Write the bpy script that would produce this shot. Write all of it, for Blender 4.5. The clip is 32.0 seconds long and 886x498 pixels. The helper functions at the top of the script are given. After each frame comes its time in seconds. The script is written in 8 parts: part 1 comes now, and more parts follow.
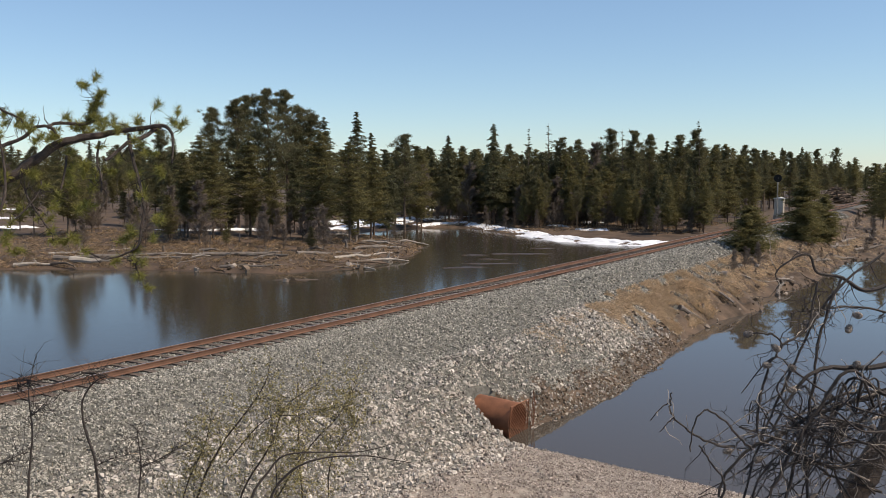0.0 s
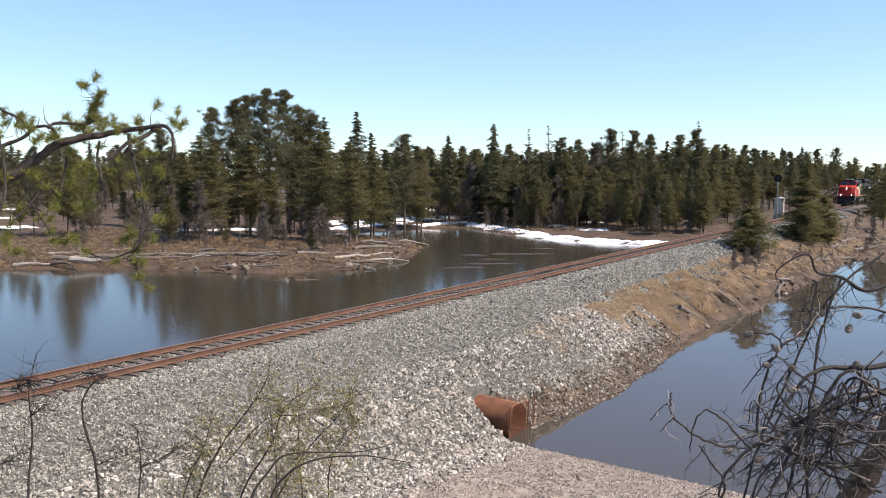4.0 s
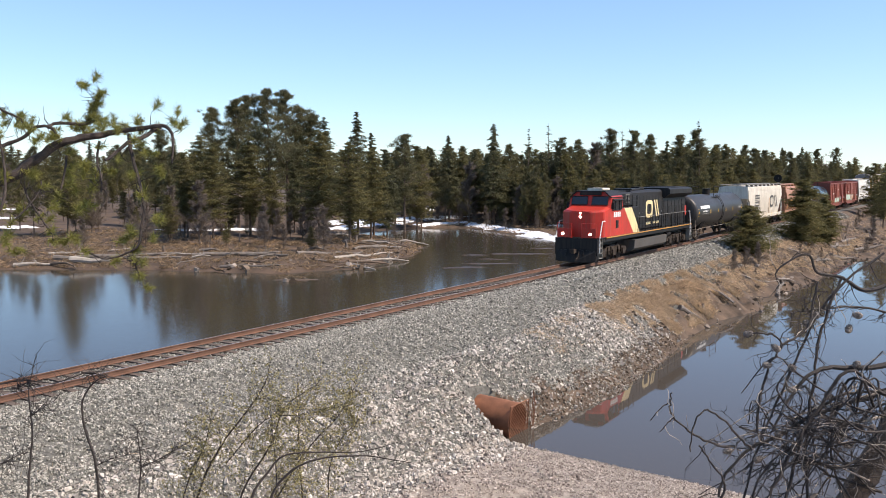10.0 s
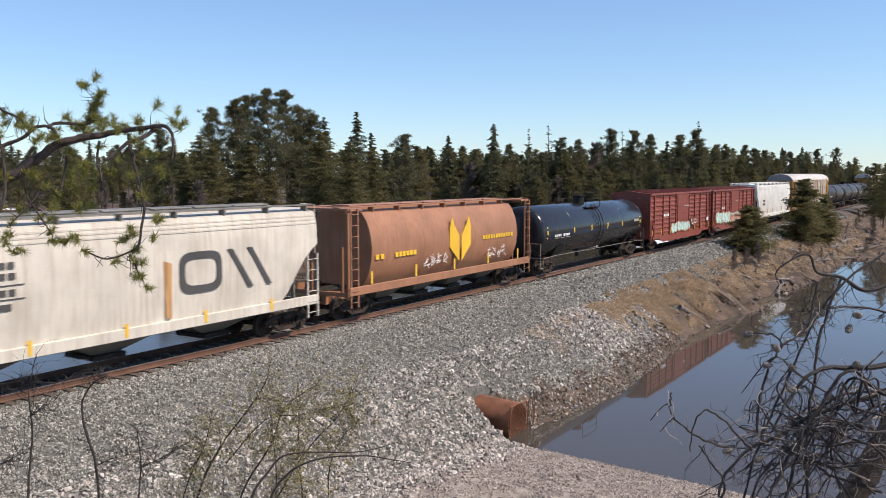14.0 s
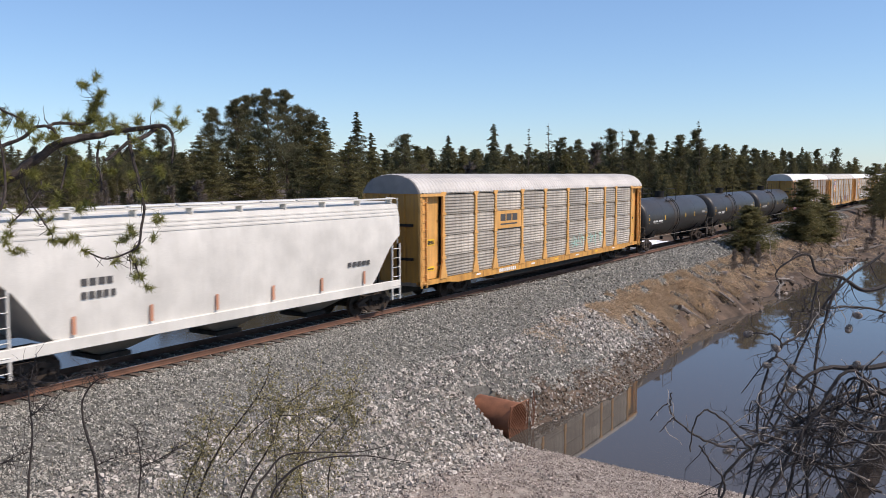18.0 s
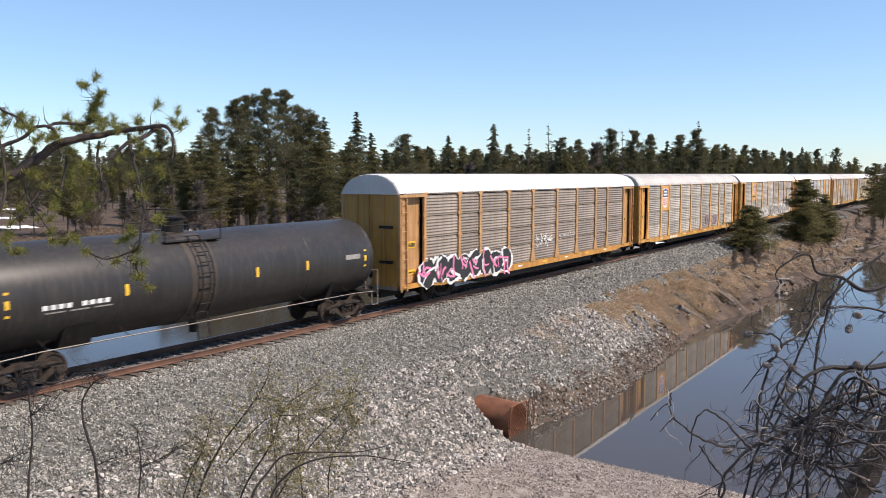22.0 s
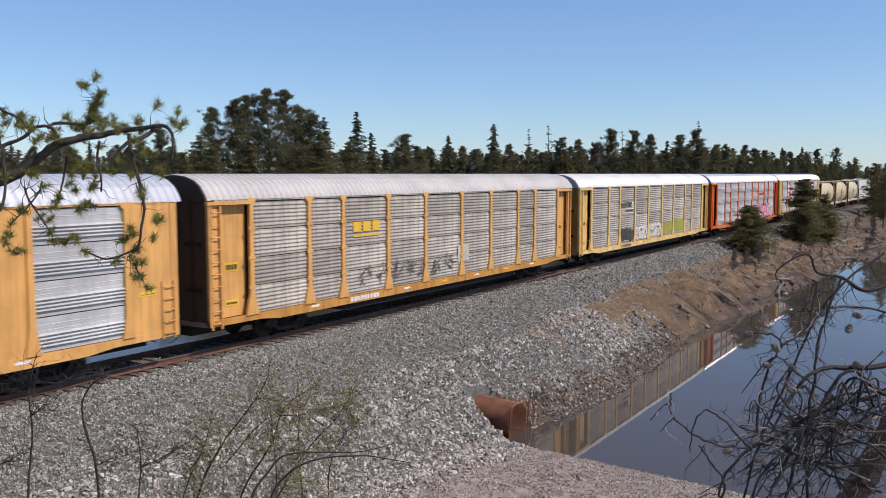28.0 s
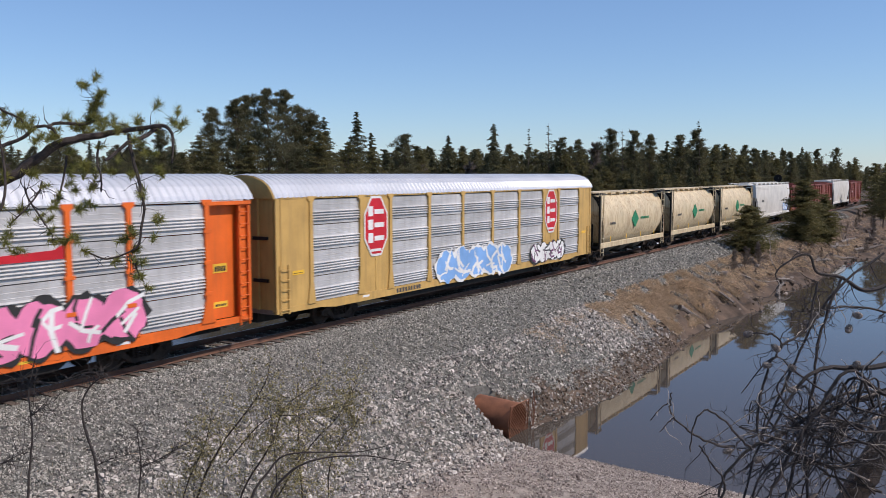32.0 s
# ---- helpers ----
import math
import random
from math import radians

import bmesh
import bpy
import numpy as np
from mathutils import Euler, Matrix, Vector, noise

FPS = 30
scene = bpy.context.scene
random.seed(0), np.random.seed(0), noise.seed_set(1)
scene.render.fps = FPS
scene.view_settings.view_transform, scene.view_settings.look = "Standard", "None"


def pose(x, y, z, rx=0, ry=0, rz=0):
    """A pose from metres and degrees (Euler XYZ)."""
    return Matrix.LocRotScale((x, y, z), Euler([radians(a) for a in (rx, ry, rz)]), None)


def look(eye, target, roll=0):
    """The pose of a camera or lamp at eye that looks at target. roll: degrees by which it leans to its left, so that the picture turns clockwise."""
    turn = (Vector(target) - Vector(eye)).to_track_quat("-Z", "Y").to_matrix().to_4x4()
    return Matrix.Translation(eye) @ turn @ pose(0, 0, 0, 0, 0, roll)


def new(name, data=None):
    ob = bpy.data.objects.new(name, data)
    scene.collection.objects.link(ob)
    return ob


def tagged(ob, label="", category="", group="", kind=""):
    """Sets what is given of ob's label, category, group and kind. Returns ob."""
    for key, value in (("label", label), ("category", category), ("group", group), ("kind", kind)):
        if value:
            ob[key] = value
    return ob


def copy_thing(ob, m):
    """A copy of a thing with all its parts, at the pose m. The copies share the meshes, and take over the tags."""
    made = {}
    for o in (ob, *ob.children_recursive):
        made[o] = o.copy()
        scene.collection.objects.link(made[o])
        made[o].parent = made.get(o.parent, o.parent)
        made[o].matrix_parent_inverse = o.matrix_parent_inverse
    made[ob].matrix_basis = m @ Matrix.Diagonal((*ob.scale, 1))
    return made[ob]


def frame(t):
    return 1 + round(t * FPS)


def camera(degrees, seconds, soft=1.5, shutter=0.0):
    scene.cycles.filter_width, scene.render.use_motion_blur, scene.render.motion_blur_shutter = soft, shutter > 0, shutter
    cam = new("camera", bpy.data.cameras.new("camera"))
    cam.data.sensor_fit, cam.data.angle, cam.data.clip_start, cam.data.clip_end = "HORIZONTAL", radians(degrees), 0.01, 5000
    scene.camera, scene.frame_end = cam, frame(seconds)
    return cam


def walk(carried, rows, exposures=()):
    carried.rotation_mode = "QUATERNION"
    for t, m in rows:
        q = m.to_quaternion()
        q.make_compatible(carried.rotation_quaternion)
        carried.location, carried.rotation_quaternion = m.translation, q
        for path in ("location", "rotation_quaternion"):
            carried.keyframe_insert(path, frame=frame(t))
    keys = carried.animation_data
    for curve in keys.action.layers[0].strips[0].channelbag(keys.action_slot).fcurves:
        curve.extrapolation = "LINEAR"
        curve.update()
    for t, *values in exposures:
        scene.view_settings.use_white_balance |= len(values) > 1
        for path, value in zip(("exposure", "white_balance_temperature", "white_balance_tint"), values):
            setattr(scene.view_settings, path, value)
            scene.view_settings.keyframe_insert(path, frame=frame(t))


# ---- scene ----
# The track runs along x; the top of the rails is z = 0. The camera stands still on a rise south of it.
WATER = -3.29
EYE = (0.0, -22.55, 5.825)
cam = camera(54.2, 32.0, soft=0.65, shutter=0.15)
VIEW = pose(*EYE, 90 - 4.96, 0, 32.2 - 90)
walk(cam, [(0.0, VIEW), (32.0, VIEW)], exposures=[
    (0.0, 0.12, 7100, 15), (1.5, 0.35, 6900, 16), (3.0, 0.58, 6750, 17), (6.0, 0.63, 6750, 17), (12.0, 0.57, 6700, 17), (13.0, 0.55, 6750, 17), (14.0, 0.27, 6500, 18), (17.0, 0.42, 6600, 19), (18.0, 0.12, 6400, 19), (19.0, 0.15, 6450, 20), (20.0, 0.4, 6650, 18), (21.0, 0.7, 6800, 17), (22.0, 0.35, 6550, 18),
    (23.0, 0.08, 6350, 20), (28.0, -0.07, 6200, 20), (32.0, -0.12, 6200, 20)])

# ---- light ----
SUN_AZ, SUN_EL = 166.0, 50.0
world = bpy.data.worlds.new("world")
scene.world = world
world.use_nodes = True
sky = world.node_tree.nodes.new("ShaderNodeTexSky")
sky.sky_type = "NISHITA"
sky.sun_disc = False
sky.sun_elevation, sky.sun_rotation = radians(SUN_EL), radians(SUN_AZ)
sky.altitude = 300
sky.air_density, sky.dust_density, sky.ozone_density = 1.0, 0.15, 3.0
back = world.node_tree.nodes["Background"]
back.inputs["Strength"].default_value = 0.114
cool = world.node_tree.nodes.new("ShaderNodeMix")
cool.data_type, cool.blend_type = "RGBA", "MULTIPLY"
cool.inputs[0].default_value = 1.0
cool.inputs[7].default_value = (0.85, 1.0, 1.09, 1)
haze = world.node_tree.nodes.new("ShaderNodeMix")
haze.data_type = "RGBA"
haze.inputs[0].default_value = 0.16
haze.inputs[7].default_value = (3.7, 5.0, 6.6, 1)
world.node_tree.links.new(sky.outputs[0], haze.inputs[6])
world.node_tree.links.new(haze.outputs[2], cool.inputs[6])
world.node_tree.links.new(cool.outputs[2], back.inputs[0])
sun = new("sun", bpy.data.lights.new("sun", "SUN"))
sun.data.energy, sun.data.angle, sun.data.color = 4.6, radians(0.53), (1.0, 0.905, 0.755)
az, el = radians(SUN_AZ), radians(SUN_EL)
sun_way = Vector((math.sin(az) * math.cos(el), math.cos(az) * math.cos(el), math.sin(el)))
sun.matrix_world = look(sun_way * 300, (0, 0, 0))

# ---- mesh and material helpers ----
class Build:
    """Collects faces for one mesh."""

    def __init__(self):
        self.v, self.f = [], []

    def add(self, verts, faces):
        n = len(self.v)
        self.v.extend(verts)
        self.f.extend([tuple(i + n for i in f) for f in faces])
        return self

    def box(self, x0, x1, y0, y1, z0, z1):
        v = [(x, y, z) for x in (x0, x1) for y in (y0, y1) for z in (z0, z1)]
        return self.add(v, [(0, 1, 3, 2), (4, 6, 7, 5), (0, 4, 5, 1), (2, 3, 7, 6), (0, 2, 6, 4), (1, 5, 7, 3)])

    def cbox(self, x0, x1, y0, y1, z0, z1, c=0.02):
        """A box with its long edges along x chamfered."""
        ring = [(y0 + c, z0), (y1 - c, z0), (y1, z0 + c), (y1, z1 - c), (y1 - c, z1), (y0 + c, z1), (y0, z1 - c), (y0, z0 + c)]
        return self.prism(ring, x0, x1)

    def prism(self, ring, x0, x1):
        """A yz outline drawn out along x."""
        n = len(ring)
        v = [(x0, y, z) for y, z in ring] + [(x1, y, z) for y, z in ring]
        f = [(i, (i + 1) % n, n + (i + 1) % n, n + i) for i in range(n)]
        return self.add(v, f + [tuple(range(n))[::-1], tuple(range(n, 2 * n))])

    def slab(self, ring, y0, y1):
        """An xz outline drawn out along y."""
        n = len(ring)
        v = [(x, y0, z) for x, z in ring] + [(x, y1, z) for x, z in ring]
        f = [(i, (i + 1) % n, n + (i + 1) % n, n + i) for i in range(n)]
        return self.add(v, f + [tuple(range(n))[::-1], tuple(range(n, 2 * n))])

    def loft(self, rings, caps=True, closed=True):
        n = len(rings[0])
        v = [p for r in rings for p in r]
        f = []
        for k in range(len(rings) - 1):
            for i in range(n if closed else n - 1):
                j = (i + 1) % n
                f.append((k * n + i, k * n + j, (k + 1) * n + j, (k + 1) * n + i))
        if caps:
            f += [tuple(range(n))[::-1], tuple(range((len(rings) - 1) * n, len(rings) * n))]
        return self.add(v, f)

    def tube(self, pts, radii, sides=6, caps=True):
        """A round bar along points; radii: one number or one a point."""
        pts = [Vector(p) for p in pts]
        if not isinstance(radii, (list, tuple)):
            radii = [radii] * len(pts)
        rings, up = [], None
        for k, p in enumerate(pts):
            d = (pts[min(k + 1, len(pts) - 1)] - pts[max(k - 1, 0)]).normalized()
            if up is None:
                up = d.orthogonal().normalized()
            up = (up - d * up.dot(d))
            up = up.normalized() if up.length > 1e-5 else d.orthogonal().normalized()
            side = d.cross(up)
            rings.append([tuple(p + (up * math.cos(a) + side * math.sin(a)) * radii[k])
                          for a in [2 * math.pi * i / sides for i in range(sides)]])
        return self.loft(rings, caps)

    def cyl(self, a, b, r, sides=16, r1=None):
        return self.tube([a, b], [r, r if r1 is None else r1], sides)

    def mesh(self, name, mat=None, smooth=False):
        me = bpy.data.meshes.new(name)
        me.from_pydata([tuple(p) for p in self.v], [], self.f)
        bm = bmesh.new()
        bm.from_mesh(me)
        bmesh.ops.recalc_face_normals(bm, faces=bm.faces)
        bm.to_mesh(me)
        bm.free()
        if smooth:
            me.shade_smooth()
            me.set_sharp_from_angle(angle=radians(40))
        if mat:
            me.materials.append(mat)
        return me


def part(name, build, mat, parent, label="", smooth=False, at=None):
    ob = new(name, build.mesh(name, mat, smooth) if isinstance(build, Build) else build)
    ob.parent = parent
    if at is not None:
        ob.matrix_basis = at
    if label:
        tagged(ob, label)
    return ob


def again(name, ob, parent, at):
    """A further piece on the mesh of ob."""
    o = new(name, ob.data)
    o.parent = parent
    o.matrix_basis = at
    return o


def thing(name, label, category, group="", kind="", at=None):
    ob = new(name)
    if at is not None:
        ob.matrix_basis = at
    return tagged(ob, label, category, group, kind)


def solid(name, build, mat, label, category, group="", kind="", smooth=False):
    return tagged(new(name, build.mesh(name, mat, smooth)), label, category, group, kind)


def mat(name, color, rough=0.6, metal=0.0, vary=0.25, scale=3.0, dark=None, fine=60.0, bump=0.15, dirt=0.0, dirt_color=(0.12, 0.09, 0.06), island=0.0, spec=0.5, each=0.0):
    """A surface with stains at two sizes, fine relief and streaks of dirt."""
    m = bpy.data.materials.new(name)
    m.use_nodes = True
    nt = m.node_tree
    n, link = nt.nodes, nt.links.new
    bsdf = n["Principled BSDF"]
    bsdf.inputs["Roughness"].default_value = rough
    bsdf.inputs["Metallic"].default_value = metal
    bsdf.inputs["Specular IOR Level"].default_value = spec
    co = n.new("ShaderNodeTexCoord")
    big = n.new("ShaderNodeTexNoise")
    big.inputs["Scale"].default_value, big.inputs["Detail"].default_value = scale, 6
    small = n.new("ShaderNodeTexNoise")
    small.inputs["Scale"].default_value, small.inputs["Detail"].default_value = fine, 4
    link(co.outputs["Object"], big.inputs["Vector"])
    link(co.outputs["Object"], small.inputs["Vector"])
    ramp = n.new("ShaderNodeValToRGB")
    ramp.color_ramp.elements[0].position, ramp.color_ramp.elements[1].position = 0.3, 0.7
    lo = dark or tuple(c * (1 - vary) for c in color)
    hi = tuple(min(1, c * (1 + vary * 0.6)) for c in color)
    ramp.color_ramp.elements[0].color, ramp.color_ramp.elements[1].color = (*lo, 1), (*hi, 1)
    add = n.new("ShaderNodeMath")
    add.operation = "MULTIPLY_ADD"
    link(small.outputs["Fac"], add.inputs[0])
    add.inputs[1].default_value = 0.4
    link(big.outputs["Fac"], add.inputs[2])
    sub = n.new("ShaderNodeMath")
    sub.operation = "SUBTRACT"
    link(add.outputs[0], sub.inputs[0])
    sub.inputs[1].default_value = 0.2
    link(sub.outputs[0], ramp.inputs["Fac"])
    out = ramp.outputs["Color"]
    if island:
        geo = n.new("ShaderNodeNewGeometry")
        hsv = n.new("ShaderNodeHueSaturation")
        ma = n.new("ShaderNodeMapRange")
        ma.inputs["To Min"].default_value, ma.inputs["To Max"].default_value = 1 - island, 1 + island
        link(geo.outputs["Random Per Island"], ma.inputs["Value"])
        link(ma.outputs[0], hsv.inputs["Value"])
        link(out, hsv.inputs["Color"])
        out = hsv.outputs["Color"]
    if each:
        info = n.new("ShaderNodeObjectInfo")
        hsv = n.new("ShaderNodeHueSaturation")
        ma = n.new("ShaderNodeMapRange")
        ma.inputs["To Min"].default_value, ma.inputs["To Max"].default_value = 1 - each, 1 + each
        link(info.outputs["Random"], ma.inputs["Value"])
        link(ma.outputs[0], hsv.inputs["Value"])
        link(out, hsv.inputs["Color"])
        out = hsv.outputs["Color"]
    if dirt:
        mp = n.new("ShaderNodeMapping")
        mp.inputs["Scale"].default_value = (5.0, 5.0, 0.35)
        link(co.outputs["Object"], mp.inputs["Vector"])
        st = n.new("ShaderNodeTexNoise")
        st.inputs["Scale"].default_value, st.inputs["Detail"].default_value = 1.6, 8
        link(mp.outputs[0], st.inputs["Vector"])
        r2 = n.new("ShaderNodeMapRange")
        r2.inputs["From Min"].default_value, r2.inputs["From Max"].default_value = 0.45, 0.75
        r2.inputs["To Max"].default_value = dirt
        link(st.outputs["Fac"], r2.inputs["Value"])
        mix = n.new("ShaderNodeMix")
        mix.data_type = "RGBA"
        link(r2.outputs[0], mix.inputs[0])
        link(out, mix.inputs[6])
        mix.inputs[7].default_value = (*dirt_color, 1)
        out = mix.outputs[2]
    link(out, bsdf.inputs["Base Color"])
    if bump:
        b = n.new("ShaderNodeBump")
        b.inputs["Strength"].default_value, b.inputs["Distance"].default_value = bump, 0.02
        link(add.outputs[0], b.inputs["Height"])
        link(b.outputs[0], bsdf.inputs["Normal"])
    return m


def glow(name, color, strength):
    m = bpy.data.materials.new(name)
    m.use_nodes = True
    b = m.node_tree.nodes["Principled BSDF"]
    b.inputs["Emission Color"].default_value = (*color, 1)
    b.inputs["Emission Strength"].default_value = strength
    return m


RUST = mat("rusty_steel", (0.22, 0.09, 0.045), 0.75, 0.2, 0.4, 2.0, fine=40)
RAIL_TOP = mat("worn_rail_steel", (0.35, 0.30, 0.27), 0.35, 0.8, 0.15)
RAIL_SIDE = mat("rail_rust", (0.15, 0.078, 0.050), 0.85, 0.1, 0.35, 1.5)
TIE = mat("weathered_tie", (0.12, 0.09, 0.07), 0.9, 0, 0.45, 2.5, fine=30, bump=0.4, island=0.3)
BLACK = mat("black_steel", (0.017, 0.016, 0.015), 0.65, 0.0, 0.35, 1.5, dirt=0.45, dirt_color=(0.06, 0.045, 0.035), spec=0.2)
TRUCK = mat("grimy_truck_steel", (0.042, 0.033, 0.027), 0.85, 0.0, 0.5, 3.0, dirt=0.5, dirt_color=(0.10, 0.07, 0.048), spec=0.2)
STEEL = mat("bare_steel", (0.3, 0.29, 0.28), 0.4, 0.7, 0.3)
BARK = mat("bark", (0.13, 0.095, 0.07), 0.95, 0, 0.4, 4.0, fine=25, bump=0.6)
DEADWOOD = mat("bleached_wood", (0.32, 0.285, 0.245), 0.9, 0, 0.3, 3.0, fine=20, bump=0.4)
SNOW = mat("old_snow", (0.82, 0.84, 0.87), 0.7, 0, 0.12, 0.8, fine=6, bump=0.5)

# ---- land and water ----
SHORE_N = [(-400, 6), (101, 6), (100.5, 13), (101, 19), (103.5, 26), (108.5, 33), (114, 41), (119, 48), (113, 56), (100, 56), (93, 43), (86, 34.6), (76, 29), (70, 28.4), (63, 26),
           (56, 29), (51.6, 42), (44.8, 53), (38, 64), (10, 78), (-400, 130)]
SHORE_S = [(24.9, -8.9), (27.3, -8.75), (29.7, -9.35), (33.4, -9.8), (38.3, -9.6), (43.5, -9.1), (47.9, -8.65), (51.9, -8.5), (55.1, -8.75), (60.7, -9.9), (63.6, -9.0), (65.0, -8.3), (68.8, -9.3),
           (78.0, -10.3), (91.4, -10.0), (101.0, -10.7), (106.4, -13.3), (109, -40), (95, -78), (31, -78), (22, -41), (23.4, -19.5), (23.8, -15.6), (24.3, -13.4), (24.9, -11.0)]
# the north side is laid out on a plan and set out from the eye at this scale
FAR = 1.0507


def out(x, y):
    return x * FAR, EYE[1] + (y - EYE[1]) * FAR


SHORE_FAR = [out(*p) for p in SHORE_N]


def shore_distance(x, y, ring):
    """Metres to the shore line; below zero over water."""
    best = np.full(x.shape, 1e9)
    inside = np.zeros(x.shape, bool)
    for (ax, ay), (bx, by) in zip(ring, ring[1:] + ring[:1]):
        dx, dy = bx - ax, by - ay
        t = np.clip(((x - ax) * dx + (y - ay) * dy) / (dx * dx + dy * dy), 0, 1)
        best = np.minimum(best, np.hypot(x - ax - t * dx, y - ay - t * dy))
        if ay != by:
            inside ^= ((ay > y) != (by > y)) & (x < (bx - ax) * (y - ay) / (by - ay) + ax)
    return np.where(inside, -best, best)


def wave(x, y, size, seed):
    """Smooth uneven waves, about -1 to 1."""
    s = np.zeros_like(x)
    r = np.random.RandomState(seed)
    for k in range(5):
        a, p, q = r.uniform(0, 6.28), r.uniform(0, 6.28), 2 ** (k * 0.55)
        s = s + np.sin((x * np.cos(a) + y * np.sin(a)) / size * 4 * q + p + 1.7 * np.sin((x * np.sin(a) - y * np.cos(a)) / size * 2.3 * q)) / q
    return s / 2.2


def smooth(a, b, x):
    t = np.clip((x - a) / (b - a), 0, 1)
    return t * t * (3 - 2 * t)


def land(x, y):
    """Height of the ground."""
    x, y = np.asarray(x, float), np.asarray(y, float)
    wob = (0.5 * wave(x, y, 4.0, 3) + 0.25 * wave(x, y, 1.3, 4)) * np.where(y < 0, 0.35, 1.0)
    south = shore_distance(x, y, SHORE_S) + wob
    d = np.minimum(shore_distance(x, y, SHORE_FAR) + wob, south)
    rough = 0.12 * wave(x, y, 3.0, 5) + 0.06 * wave(x, y, 0.9, 6)
    z = WATER + np.where(d > 0, 1.1 * (1 - np.exp(-np.maximum(d, 0) / 5)), np.maximum(0.28 * d, -1.3)) + rough * smooth(0, 2, d)
    # the woods' floor rises slowly to the north and east
    z = z + np.where(d > 0, 1.0 * smooth(8, 60, d), 0)
    # a rise of fill under the camera
    rise = WATER + 0.12 * np.maximum(24.9 - x, 0) + 0.0076 * np.maximum(24.9 - x, 0) ** 2
    w = smooth(-8.0, -19.0, y)
    z = np.where((x < 24.9) & (y < -6), np.maximum(z, WATER + 0.25 + (np.minimum(rise, 6.0) - WATER - 0.25) * w), z)
    # the railway bank
    a = np.abs(y) + np.where(y > 0, 0.95 * smooth(1.3, 1.8, y), 0)
    top = -0.235 + 0.0 * a - 0.035 * np.maximum(a - 1.3, 0)
    bench = smooth(50, 38, x) * (y < 0)
    side = np.where(a < 2.7, top, -0.31 - (0.46 - 0.22 * bench) * (a - 2.7) - 0.55 * bench * np.maximum(a - 6.9, 0))
    side = side + (0.05 * wave(x, y, 1.5, 8) + 0.04 * wave(x, y, 0.5, 9)) * smooth(2.4, 3.4, a)
    z = np.where(a < 12, np.maximum(z, side), z)
    # a low soil bank at the foot of the ballast further east
    soil = -1.65 - 0.36 * np.maximum(a - 6.0, 0) + 0.34 * wave(x, y, 2.8, 11) + 0.13 * wave(x, y, 1.1, 12)
    z = np.where((y < 0) & (a > 4.5) & (a < 10.5) & (x > 42), np.maximum(z, soil - 1.2 * smooth(52, 42, x)), z)
    # the south pond cuts the banks off along its shore
    cut = WATER + np.where(south > 0, 0.05 + 0.85 * south, 0.28 * south)
    z = np.where((y < 0) & (x > 25.2), np.minimum(z, cut), z)
    # a low bar of mud before the wooded point
    bar = np.abs((x - 56.3) + 0.7 * (y - 27.4)) / 1.3 + np.abs((x - 56.3) * 0.82 - (y - 27.4) * 0.57) / 5.2 + 0.5 * wave(x, y, 1.2, 33)
    z = np.where((y > 21) & (y < 33) & (x < 65), np.maximum(z, WATER + 0.10 - 0.16 * bar), z)
    # a wet hollow before the culvert
    z = np.where((np.abs(x - 26.6) < 0.95 + 0.25 * wave(x, y, 1.0, 31)) & (y < -7.4) & (y > -10.0), np.minimum(z, WATER - 0.08), z)
    return z


def axis(stops):
    """Grid lines whose step changes from stop to stop: (from, step), ..., end."""
    out = []
    for (a, s), (b, _) in zip(stops, stops[1:]):
        out.extend(np.linspace(a, b, max(1, round((b - a) / s)), endpoint=False))
    return np.array(out + [stops[-1][0]])


GX = axis([(-2600, 300), (-400, 40), (-60, 6), (0, 0.8), (8, 0.3), (60, 0.45), (130, 2.0), (220, 10), (500, 60), (2600, 0)])
GY = axis([(-2600, 300), (-400, 40), (-80, 3), (-25, 0.5), (-12, 0.25), (3, 0.5), (12, 1.2), (70, 3), (200, 15), (500, 70), (2600, 0)])
gx, gy = np.meshgrid(GX, GY)
gz = land(gx, gy)
# ballast bed coloured dark to imitate shade in the gaps between loose stones
BALLAST = mat("shade_darkened_ballast", (0.105, 0.101, 0.088), 0.95, 0, 0.5, 6.0, fine=22, bump=1.0)
GRAVEL = mat("fine_gravel", (0.26, 0.222, 0.185), 0.95, 0, 0.4, 3.0, fine=45, bump=1.0)
SOIL = mat("brown_soil", (0.092, 0.062, 0.041), 0.95, 0, 0.65, 0.9, fine=9, bump=0.9)
FLOOR = mat("woodland_floor", (0.085, 0.055, 0.035), 0.95, 0, 0.5, 0.35, fine=3, bump=0.8)


